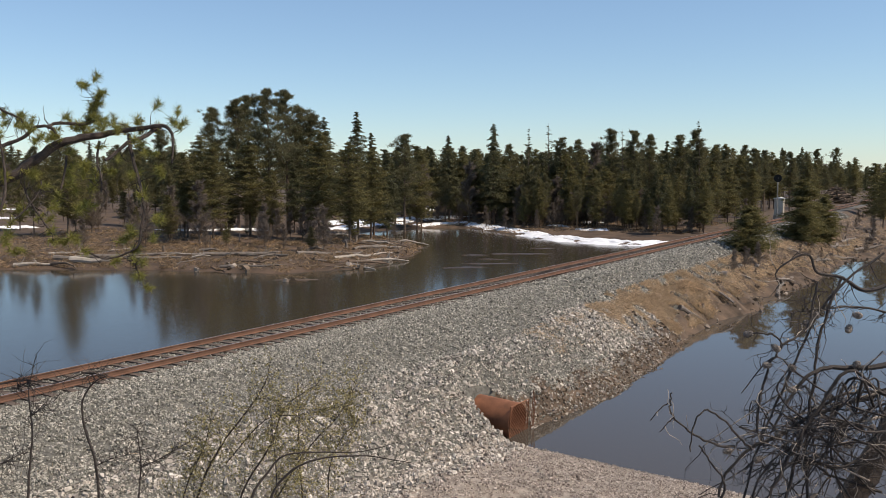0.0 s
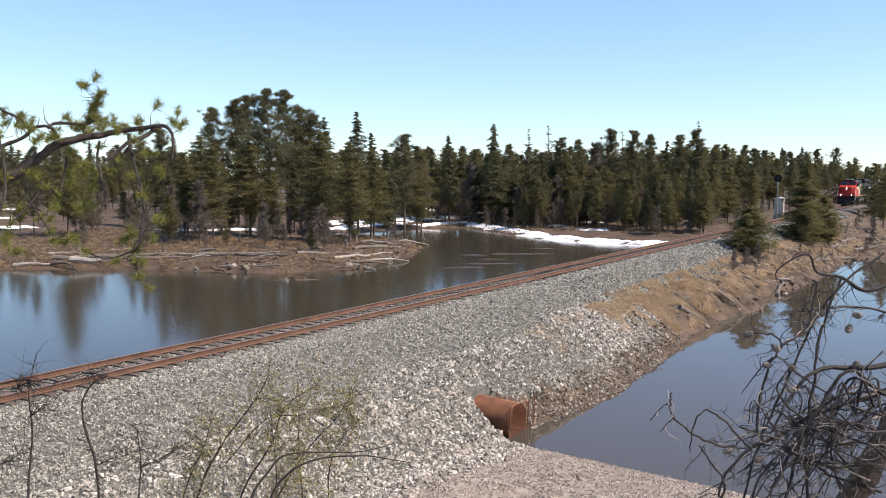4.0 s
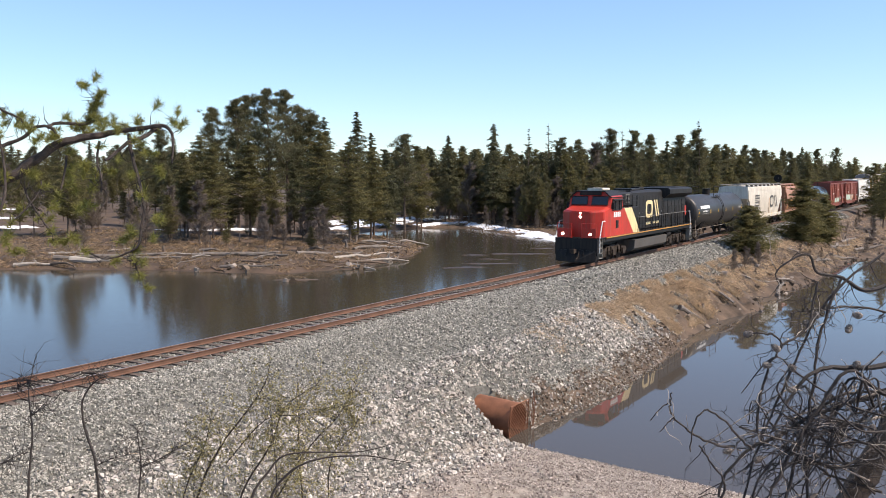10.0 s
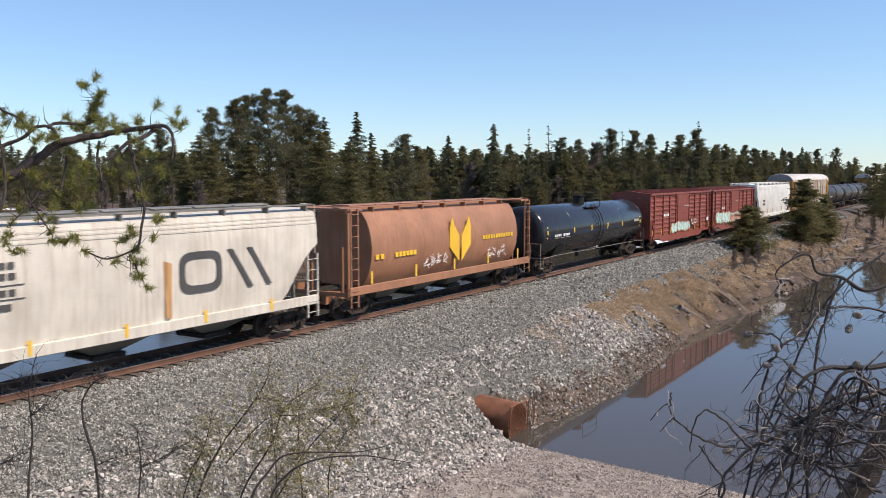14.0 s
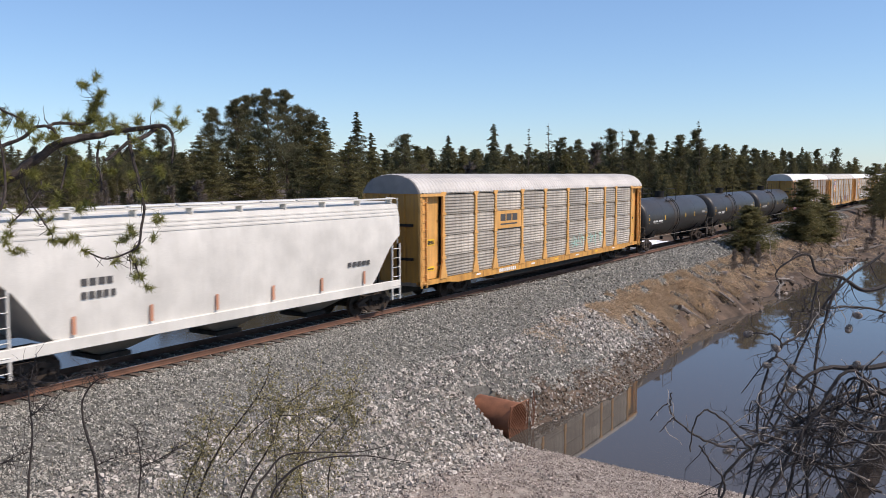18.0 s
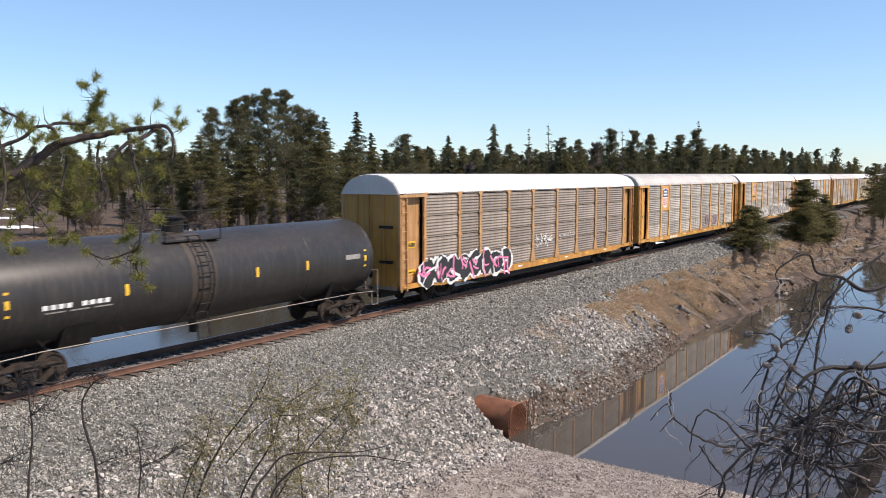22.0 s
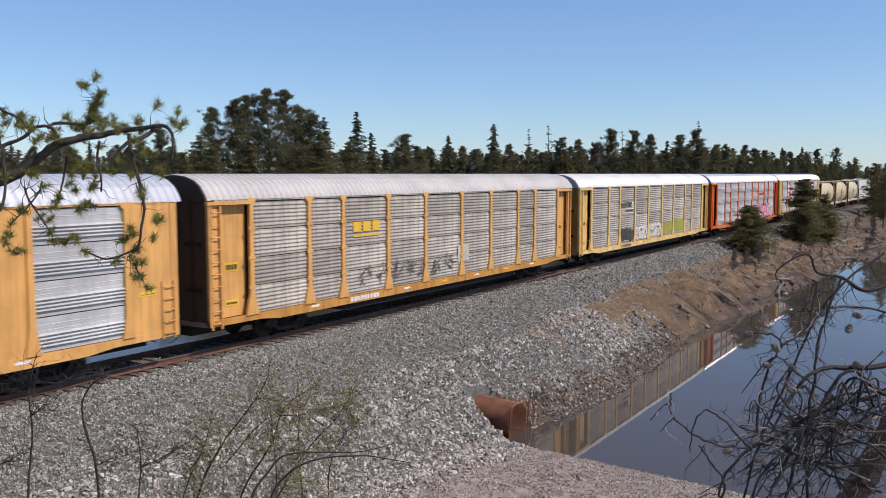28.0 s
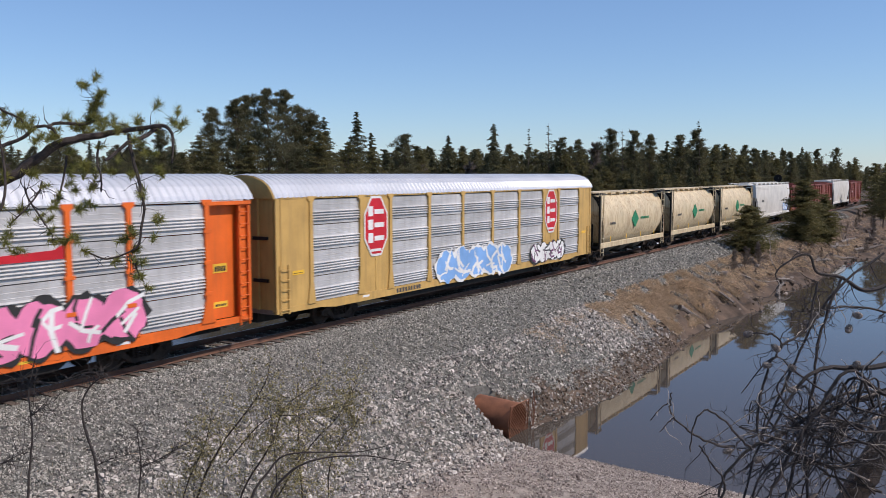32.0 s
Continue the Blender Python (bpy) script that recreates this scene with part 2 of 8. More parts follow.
def ground_sheet():
    nx, ny = len(GX), len(GY)
    me = bpy.data.meshes.new("ground")
    idx = np.arange(nx * ny).reshape(ny, nx)
    quads = np.stack([idx[:-1, :-1], idx[:-1, 1:], idx[1:, 1:], idx[1:, :-1]], -1).reshape(-1, 4)
    me.vertices.add(nx * ny)
    me.vertices.foreach_set("co", np.stack([gx, gy, gz], -1).ravel())
    me.loops.add(quads.size)
    me.loops.foreach_set("vertex_index", quads.ravel())
    me.polygons.add(len(quads))
    me.polygons.foreach_set("loop_start", np.arange(len(quads)) * 4)
    cx = gx.ravel()[quads].mean(1)
    cy = gy.ravel()[quads].mean(1)
    jit = 0.5 * wave(cx, cy, 2.0, 21)
    kind = np.full(len(quads), 3)
    kind[((np.abs(cy) < 30) & ((cy < 8) | (cx < 96))) | (cx < 130) & (cy < 0)] = 2
    edge = 9.8 + 0.6 * jit - 5.4 * smooth(40, 62, cx + 2 * jit)
    kind[np.abs(cy + 0) < edge] = 0
    kind[(cy < 0) & (cx > 26) & (shore_distance(cx, cy, SHORE_S) + jit < 1.2)] = 2
    kind[(cx < 25.6) & (cy < -8.9 + 0.4 * jit)] = 1
    kind[(cy > 0) & (cy < 7)] = 0
    kind[(np.abs(cy) > 2.4) & (cx > 118 + 6 * jit)] = 2
    me.polygons.foreach_set("material_index", kind.astype(np.int32))
    for m in (BALLAST, GRAVEL, SOIL, FLOOR):
        me.materials.append(m)
    me.update()
    me.shade_smooth()
    return tagged(new("ground", me), "brown soil, grey ballast bank and woodland floor", "ground", kind="structure")


GROUND = ground_sheet()


def water_mat(name, color, rough, wavy):
    m = bpy.data.materials.new(name)
    m.use_nodes = True
    n, link = m.node_tree.nodes, m.node_tree.links.new
    b = n["Principled BSDF"]
    b.inputs["Base Color"].default_value = (*color, 1)
    b.inputs["Roughness"].default_value = rough
    b.inputs["IOR"].default_value = 1.33
    co = n.new("ShaderNodeTexCoord")
    w = n.new("ShaderNodeTexNoise")
    w.inputs["Scale"].default_value, w.inputs["Detail"].default_value = 1.4, 3
    link(co.outputs["Object"], w.inputs["Vector"])
    bp = n.new("ShaderNodeBump")
    bp.inputs["Strength"].default_value, bp.inputs["Distance"].default_value = wavy, 0.03
    link(w.outputs["Fac"], bp.inputs["Height"])
    link(bp.outputs[0], b.inputs["Normal"])
    return m


WATER_MAT = water_mat("murky_pond_water", (0.045, 0.038, 0.027), 0.11, 0.12)
STILL_WATER = water_mat("dark_still_water", (0.066, 0.056, 0.046), 0.025, 0.02)
solid("water", Build().add([(-420, 4, WATER), (140, 4, WATER), (140, 140, WATER), (-420, 140, WATER)], [(0, 1, 2, 3)]), WATER_MAT,
      "still brown pond water mirroring trees and sky", "water", kind="structure")
solid("water", Build().add([(15, -90, WATER), (115, -90, WATER), (115, -4, WATER), (15, -4, WATER)], [(0, 1, 2, 3)]), STILL_WATER,
      "still dark pond water beside the railway bank", "water", kind="structure")

# ---- track ----
track = thing("railway_track", "rusty steel rails on weathered wooden ties", "railway track", kind="structure")


def rail(y):
    prof = [(-0.07, -0.18), (0.07, -0.18), (0.07, -0.165), (0.012, -0.145), (0.012, -0.045), (0.036, -0.035), (0.036, -0.006), (0.028, 0.0),
            (-0.028, 0.0), (-0.036, -0.006), (-0.036, -0.035), (-0.012, -0.045), (-0.012, -0.145), (-0.07, -0.165)]
    b = Build().prism([(y + p, q) for p, q in prof], -60, 420)
    ob = part("rail", b, RAIL_SIDE, track)
    ob.data.materials.append(RAIL_TOP)
    ob.data.polygons[7].material_index = 1


rail(-0.7525)
rail(0.7525)
tie_mesh = Build().cbox(-0.11, 0.11, -1.28, 1.28, -0.36, -0.185, 0.012).mesh("tie", TIE)
tr = random.Random(5)
far_ties = Build()
for k in range(-20, 640):
    tx = k * 0.56 + tr.uniform(-0.03, 0.03)
    if 4 < tx < 168:
        o = new("tie", tie_mesh)
        o.parent = track
        o.matrix_basis = pose(tx, tr.uniform(-0.05, 0.05), tr.uniform(-0.012, 0.004), 0, 0, tr.uniform(-1.2, 1.2))
    else:
        far_ties.box(tx - 0.11, tx + 0.11, -1.28, 1.28, -0.36, -0.185)
tagged(part("ties", far_ties, TIE, track), kind="stuff")

# ---- train ----
SPEED = 20.9
# the train gathers way a little
DRIFT_T = (0.0, 6.0, 8.0, 9.0, 10.0, 11.0, 12.0, 13.0, 16.0, 17.0, 19.0, 20.0, 21.2, 23.0, 25.0, 28.0, 31.0, 32.0)
DRIFT = (0.6, 0.9, 1.5, 1.6, 1.3, 0.75, 0.45, 0.3, -0.35, -0.6, -1.28, -1.92, -2.7, -3.93, -5.03, -6.68, -8.15, -8.64)


def train_at(t):
    """Where the front coupler of the locomotive is."""
    return 70.6 - SPEED * (t - 9.0) + float(np.interp(t, DRIFT_T, DRIFT))


CARS = []


def paint(name, color, dirt=0.35, rough=0.45, dirt_color=(0.10, 0.075, 0.05), vary=0.18, spec=0.35):
    return mat(name, color, rough, 0.0, vary, 0.9, fine=35, bump=0.08, dirt=dirt, dirt_color=dirt_color, spec=spec)


P_YELLOW = paint("rail_yellow_paint", (0.70, 0.37, 0.11), 0.35)
P_TAN = paint("rust_dulled_tan_paint", (0.50, 0.28, 0.12), 0.6, dirt_color=(0.16, 0.06, 0.025))
P_CABIN = paint("beige_cabin_paint", (0.46, 0.40, 0.33), 0.3)
P_GOLD = paint("faded_gold_paint", (0.55, 0.35, 0.11), 0.3)
P_RUSTY_YELLOW = paint("rust_stained_yellow_paint", (0.55, 0.27, 0.06), 0.6, dirt_color=(0.16, 0.06, 0.025))
P_SILL = paint("rust_grimed_yellow_sill", (0.60, 0.31, 0.075), 0.75, dirt_color=(0.12, 0.05, 0.025))
P_ORANGE = paint("orange_paint", (0.74, 0.14, 0.018), 0.2)
P_RED = paint("locomotive_red_paint", (0.50, 0.034, 0.021), 0.5, 0.4)
P_CREAM = paint("cream_paint", (0.78, 0.62, 0.33), 0.25)
P_BLACK = paint("locomotive_black_paint", (0.016, 0.015, 0.015), 0.5, 0.5, (0.055, 0.045, 0.036), spec=0.2)
P_TANK = paint("matt_black_tank_paint", (0.030, 0.028, 0.026), 0.5, 0.42, (0.075, 0.062, 0.05))
P_TANK_GLOSS = paint("glossy_black_tank_paint", (0.015, 0.017, 0.022), 0.25, 0.2)
P_LIGHT = paint("light_grey_paint", (0.61, 0.565, 0.475), 0.45, 0.5, (0.30, 0.22, 0.14))
P_WHITE = paint("off_white_paint", (0.64, 0.62, 0.565), 0.15, 0.45, (0.45, 0.42, 0.35))
P_BEIGE = paint("rust_streaked_beige_paint", (0.62, 0.52, 0.33), 0.75, 0.5, (0.26, 0.12, 0.05))
P_BROWN = paint("weathered_brown_paint", (0.34, 0.165, 0.092), 0.5, 0.5, (0.18, 0.085, 0.04))
P_FUEL = paint("dark_grey_tank_paint", (0.085, 0.08, 0.075), 0.5, 0.6)
P_DARK_RED = paint("boxcar_red_paint", (0.235, 0.062, 0.042), 0.45, 0.55, (0.10, 0.04, 0.025))
P_GREY_SILL = paint("grey_frame_paint", (0.19, 0.185, 0.165), 0.5, 0.6)
GALV = mat("weathered_galvanised_panel", (0.40, 0.36, 0.30), 0.6, 0.15, 0.35, 0.7, fine=25, bump=0.1, dirt=0.65, dirt_color=(0.13, 0.105, 0.08), each=0.22)
GALV_NEW = mat("bright_galvanised_panel", (0.53, 0.525, 0.51), 0.40, 0.2, 0.25, 0.7, fine=25, bump=0.1, dirt=0.25, dirt_color=(0.22, 0.20, 0.17), each=0.1)
GALV_BROWN = mat("dusty_brown_panel", (0.27, 0.225, 0.18), 0.6, 0.1, 0.3, 0.7, fine=25, bump=0.1, dirt=0.55, dirt_color=(0.13, 0.095, 0.07), each=0.15)
ROOF_GREY = mat("dull_galvanised_roof", (0.50, 0.475, 0.44), 0.6, 0.05, 0.15, 0.6, fine=20, bump=0.1, dirt=0.25, dirt_color=(0.35, 0.30, 0.25))
ROOF_WHITE = mat("white_roof", (0.72, 0.705, 0.67), 0.5, 0.05, 0.12, 0.6, fine=20, bump=0.1, dirt=0.2, dirt_color=(0.45, 0.36, 0.25))
ROOF_BRIGHT = mat("bright_metal_roof", (0.66, 0.665, 0.67), 0.35, 0.4, 0.1, 0.6, fine=20, bump=0.05)
ROOF_DARK = mat("dark_grey_roof_end", (0.19, 0.185, 0.185), 0.6, 0.1, 0.3, 1.0)
END_BROWN = paint("brown_end_door_paint", (0.050, 0.030, 0.024), 0.3, 0.6)
# end paints: darker base tone than the sides, with stronger dirt streaks
END_GOLD = paint("darker_streaked_yellow_end_paint", (0.40, 0.20, 0.04), 0.5)
END_ORANGE = paint("darker_streaked_orange_end_paint", (0.45, 0.085, 0.015), 0.4)
MARK_WHITE = paint("white_lettering", (0.78, 0.78, 0.75), 0.1)
MARK_BLACK = paint("black_lettering", (0.03, 0.03, 0.03), 0.1)
MARK_GREY = paint("dark_grey_lettering", (0.075, 0.072, 0.07), 0.15)
MARK_YELLOW = paint("yellow_marking", (0.80, 0.48, 0.04), 0.1)
MARK_BLUE = paint("blue_emblem", (0.03, 0.06, 0.28), 0.1)
MARK_RED = paint("red_emblem", (0.55, 0.02, 0.03), 0.05)
MARK_GREEN = paint("green_emblem", (0.02, 0.22, 0.10), 0.1)
TAG_PINK = paint("pink_spray_paint", (0.80, 0.24, 0.42), 0.05)
TAG_MINT = paint("mint_spray_paint", (0.35, 0.62, 0.53), 0.1)
TAG_BLUE = paint("light_blue_spray_paint", (0.22, 0.42, 0.75), 0.05)
TAG_SALMON = paint("salmon_spray_paint", (0.55, 0.27, 0.17), 0.1)
TAG_PURPLE = paint("purple_spray_paint", (0.16, 0.05, 0.13), 0.1)
TAG_OLIVE = paint("olive_spray_paint", (0.34, 0.33, 0.07), 0.1)
TAG_LIME = paint("olive_yellow_spray_paint", (0.38, 0.36, 0.05), 0.1)
GLASS = mat("dark_cab_glass", (0.010, 0.014, 0.018), 0.06, 0, 0.1, bump=0, spec=0.8)
LAMP = glow("lit_headlight", (1.0, 0.93, 0.8), 6.0)

# -- running gear --
def wheelset_mesh(r):
    b = Build()
    b.cyl((0, -0.98, 0), (0, 0.98, 0), 0.075, 10)
    for s in (-1, 1):
        ring = [(0.68, r + 0.028), (0.71, r + 0.02), (0.72, r), (0.815, r - 0.008), (0.815, r - 0.07), (0.78, r - 0.075), (0.765, 0.17), (0.83, 0.14), (0.83, 0.0),
                (0.66, 0.0), (0.66, 0.14), (0.715, 0.17), (0.70, r - 0.075), (0.68, r - 0.07)]
        rings = []
        for k in range(20):
            a = 2 * math.pi * k / 20
            rings.append([(math.cos(a) * q, s * p, math.sin(a) * q) for p, q in ring])
        b.loft(rings + [rings[0]], caps=False)
        b.cyl((0, s * 0.98, 0), (0, s * 1.10, 0), 0.11, 8)
        for k in range(3):
            a = 2.1 * k
            b.cyl((0.06 * math.cos(a), s * 1.10, 0.06 * math.sin(a)), (0.06 * math.cos(a), s * 1.125, 0.06 * math.sin(a)), 0.02, 5)
    return b.mesh("wheelset", TRUCK, True)


def freight_frame_mesh():
    b = Build()
    for s in (-1, 1):
        y0, y1 = s * 0.94, s * 1.09
        b.slab([(-1.12, 0.56), (-0.9, 0.66), (-0.42, 0.80), (0.42, 0.80), (0.9, 0.66), (1.12, 0.56), (1.12, 0.42), (1.02, 0.40), (1.02, 0.52), (0.74, 0.54), (0.40, 0.66),
                (-0.40, 0.66), (-0.74, 0.54), (-1.02, 0.52), (-1.02, 0.40), (-1.12, 0.42)], y0, y1)
        b.slab([(-0.76, 0.56), (-0.66, 0.56), (-0.34, 0.30), (0.34, 0.30), (0.66, 0.56), (0.76, 0.56), (0.76, 0.42), (0.40, 0.18), (-0.40, 0.18), (-0.76, 0.42)], y0 + s * 0.01, y1 - s * 0.01)
        for px in (-0.36, 0.30):
            b.box(px, px + 0.06, min(y0, y1), max(y0, y1), 0.28, 0.68)
        for px in (-0.17, 0.0, 0.17):
            for k in range(5):
                b.cyl((px, s * 1.01, 0.31 + 0.055 * k), (px, s * 1.01, 0.34 + 0.055 * k), 0.075, 8)
    b.box(-0.22, 0.22, -1.12, 1.12, 0.58, 0.74)
    b.cyl((0, 0, 0.74), (0, 0, 0.86), 0.2, 12)
    for s in (-1, 1):
        b.box(s * 0.36 - 0.03, s * 0.36 + 0.03, -0.9, 0.9, 0.36, 0.46)
    return b.mesh("truck", TRUCK)


WHEELS = wheelset_mesh(0.457)
WHEELS_BIG = wheelset_mesh(0.53)
FRAME = freight_frame_mesh()
ROLLERS = []


def coupler_mesh():
    b = Build()
    b.box(0.35, 1.3, -0.12, 0.12, 0.76, 0.96)
    b.slab([(0.0, 0.72), (0.12, 0.70), (0.38, 0.74), (0.38, 0.98), (0.12, 1.02), (0.0, 1.0)], -0.16, 0.02)
    b.box(0.10, 0.36, 0.0, 0.17, 0.74, 0.98)
    b.tube([(0.5, -0.3, 0.85), (0.3, -0.32, 0.45), (0.02, -0.3, 0.36)], 0.025, 6)
    return b.mesh("coupler", TRUCK)


COUPLER = coupler_mesh()


def running_gear(car, L, inset, frame_me=None):
    for cx in (inset, L - inset):
        t = part("truck", frame_me or FRAME, None, car, at=pose(cx, 0, 0))
        for ax in (-0.89, 0.89):
            w = part("wheelset", WHEELS, None, t, at=pose(ax, 0, 0.457))
            ROLLERS.append((w, ax, 0.457, 0.457))
    part("coupler", COUPLER, None, car)
    part("coupler", COUPLER, None, car, at=pose(L, 0, 0, 0, 0, 180))


def ladder(x0, x1, y, z0, z1, n, r=0.016):
    """A ladder flat against a side at y."""
    b = Build()
    b.box(x0 - 0.03, x0 + 0.03, y - 0.03, y + 0.03, z0, z1)
    b.box(x1 - 0.03, x1 + 0.03, y - 0.03, y + 0.03, z0, z1)
    for k in range(n):
        z = z0 + (z1 - z0) * (k + 0.5) / n
        b.tube([(x0, y, z), (x0, y - 0.05 * (1 if y < 0 else -1), z), (x1, y - 0.05 * (1 if y < 0 else -1), z), (x1, y, z)], r, 5)
    return b


def hand_iron(x, y, z0, z1):
    return Build().tube([(x, y, z0), (x, y - 0.06, z0), (x, y - 0.06, z1), (x, y, z1)], 0.014, 5)


def bars(car, x0, x1, z0, z1, y, m, seed, cells=6, lift=0.0, name="lettering"):
    """Unreadable writing as plain bars."""
    r = random.Random(seed)
    b = Build()
    x = x0
    w = (x1 - x0) / cells
    for k in range(cells):
        b.box(x + w * 0.08, x + w * r.uniform(0.7, 0.9), y - 0.004, y, z0 + lift * (x - x0), z1 + lift * (x - x0))
        x += w
    return part(name, b, m, car)


def loop(x0, x1, z0, z1, w, lo, hi):
    """A flat closed band with round corners."""
    outer, inner = [], []
    for k in range(32):
        a = 2 * math.pi * k / 32
        c, q = math.cos(a), math.sin(a)
        c, q = math.copysign(abs(c) ** 0.5, c), math.copysign(abs(q) ** 0.5, q)
        cx, cz, rx, rz = (x0 + x1) / 2, (z0 + z1) / 2, (x1 - x0) / 2, (z1 - z0) / 2
        outer.append((cx + rx * c, cz + rz * q))
        inner.append((cx + (rx - w) * c, cz + (rz - w) * q))
    rings = [[(x, yy, z) for x, z in pts] for pts, yy in ((outer, lo), (outer, hi), (inner, hi), (inner, lo), (outer, lo))]
    return Build().loft(rings, caps=False)


def slants(b, x0, x1, z0, z1, w, lo, hi):
    """Two slanted strokes side by side."""
    for x in (x0, x1 - w - 0.45 * (x1 - x0)):
        lean = 0.45 * (x1 - x0)
        b.slab([(x + lean, z0), (x + lean + w, z0), (x + w, z1), (x, z1)], lo, hi)


def blob(cx, cz, rx, rz, r, n=14, jag=0.22):
    return [(cx + rx * math.cos(2 * math.pi * k / n) * r.uniform(1 - jag, 1 + jag), cz + rz * math.sin(2 * math.pi * k / n) * r.uniform(1 - jag, 1 + jag)) for k in range(n)]


def graffiti(car, x0, x1, z0, z1, y, edge, fill, shine, seed, cells=5, label=""):
    """Sprayed lettering turned into plain blots with outline, filling and highlights."""
    r = random.Random(seed)
    w, h = (x1 - x0) / cells, z1 - z0
    thin = edge is fill
    paints = (edge, fill, shine)

    def flat(name, ring, dy, slot, parent):
        return part(name, Build().add([(x, y - dy, z) for x, z in ring], [tuple(range(len(ring)))]), paints[slot], parent)

    for k in range(cells):
        cx, cz = x0 + w * (k + 0.5), (z0 + z1) / 2 + r.uniform(-0.08, 0.08) * h
        letter = None
        if not thin:
            letter = tagged(flat("graffiti", blob(cx, cz, w * 0.74, h * 0.48, r, 26, 0.14), 0.002 + 0.0001 * (k % 2), 0, car), label or "sprayed graffiti blots on the side")
            flat("filling", blob(cx + r.uniform(-0.05, 0.05) * w, cz, w * 0.62, h * 0.42, r, 22, 0.16), 0.004 + 0.0002 * (k % 2), 1, letter)
        for j in range(6 if thin else 5):
            a = r.uniform(0, 3.14)
            l, t = r.uniform(0.15, 0.36) * h, (0.018 if thin else r.uniform(0.02, 0.05)) * h
            px, pz = cx + r.uniform(-0.3, 0.3) * w, cz + r.uniform(-0.25, 0.25) * h
            dx, dz = math.cos(a) * l, math.sin(a) * l
            nx, nz = -math.sin(a) * t, math.cos(a) * t
            bend = r.uniform(1.0, 4.0)
            ring = [(px - dx + nx, pz - dz + nz), (px + nx * bend, pz + nz * bend), (px + dx + nx, pz + dz + nz), (px + dx - nx, pz + dz - nz), (px + nx * (bend - 2.2), pz + nz * (bend - 2.2)), (px - dx - nx, pz - dz - nz)]
            o = flat("stroke" if letter else "graffiti", ring, 0.006 + 0.0006 * j, 2 if j > 1 or thin else 0, letter or car)
            if not letter:
                letter = tagged(o, label or "sprayed graffiti blots on the side")


# -- autorack cars --
SHEETS = {}


def sheet(width, height, style, m):
    """One corrugated side panel, drawn out along x, its face towards -y at y = 0."""
    key = (round(width, 3), round(height, 3), style, m.name)
    if key not in SHEETS:
        pts = [(0.0, 0.0)]
        if style == "old":
            n = 6
            for k in range(n):
                z = 0.05 + (height - 0.1) * k / n
                s = (height - 0.1) / n
                pts += [(0.0, z + 0.10 * s), (-0.017, z + 0.24 * s), (-0.026, z + 0.40 * s), (-0.022, z + 0.55 * s), (0.0, z + 0.90 * s)]
        else:
            for z in (0.10, 0.19, 0.28, 0.37):
                z = z * height / 0.97 * 1.15 + 0.02
                pts += [(0.0, z), (-0.058, z + 0.016), (-0.064, z + 0.030), (-0.004, z + 0.080)]
            for z in (0.62, 0.78):
                pts += [(0.0, z * height), (-0.006, z * height + 0.01), (0.0, z * height + 0.02)]
        pts.append((0.0, height))
        b = Build()
        v = [(0, p, q) for p, q in pts] + [(width, p, q) for p, q in pts] + [(0, 0.03, 0), (width, 0.03, 0), (width, 0.03, height), (0, 0.03, height)]
        n = len(pts)
        b.add(v, [(k, k + 1, n + k + 1, n + k) for k in range(n - 1)] + [(2 * n, 2 * n + 1, 2 * n + 2, 2 * n + 3), (0, n, 2 * n + 1, 2 * n), (n - 1, 2 * n - 1, 2 * n + 2, 2 * n + 3)])
        SHEETS[key] = b.mesh("panel", m)
    return SHEETS[key]


POST_CACHE = {}


def post_mesh(y, m, new_style):
    key = (m.name, new_style, y)
    if key not in POST_CACHE:
        b = Build()
        foot = 0.30 if not new_style else 0.22
        b.slab([(-foot, 0), (foot, 0), (0.10, 0.75), (0.085, 3.75), (0.20, 3.86), (0.20, 3.95), (-0.20, 3.95), (-0.20, 3.86), (-0.085, 3.75), (-0.10, 0.75)], y - 0.05, y + 0.05)
        if not new_style:
            for z in (0.95, 1.95, 2.95):
                b.box(-0.16, 0.16, y - 0.065, y - 0.045, z - 0.06, z + 0.06)
        POST_CACHE[key] = b.mesh("post", m)
    return POST_CACHE[key]


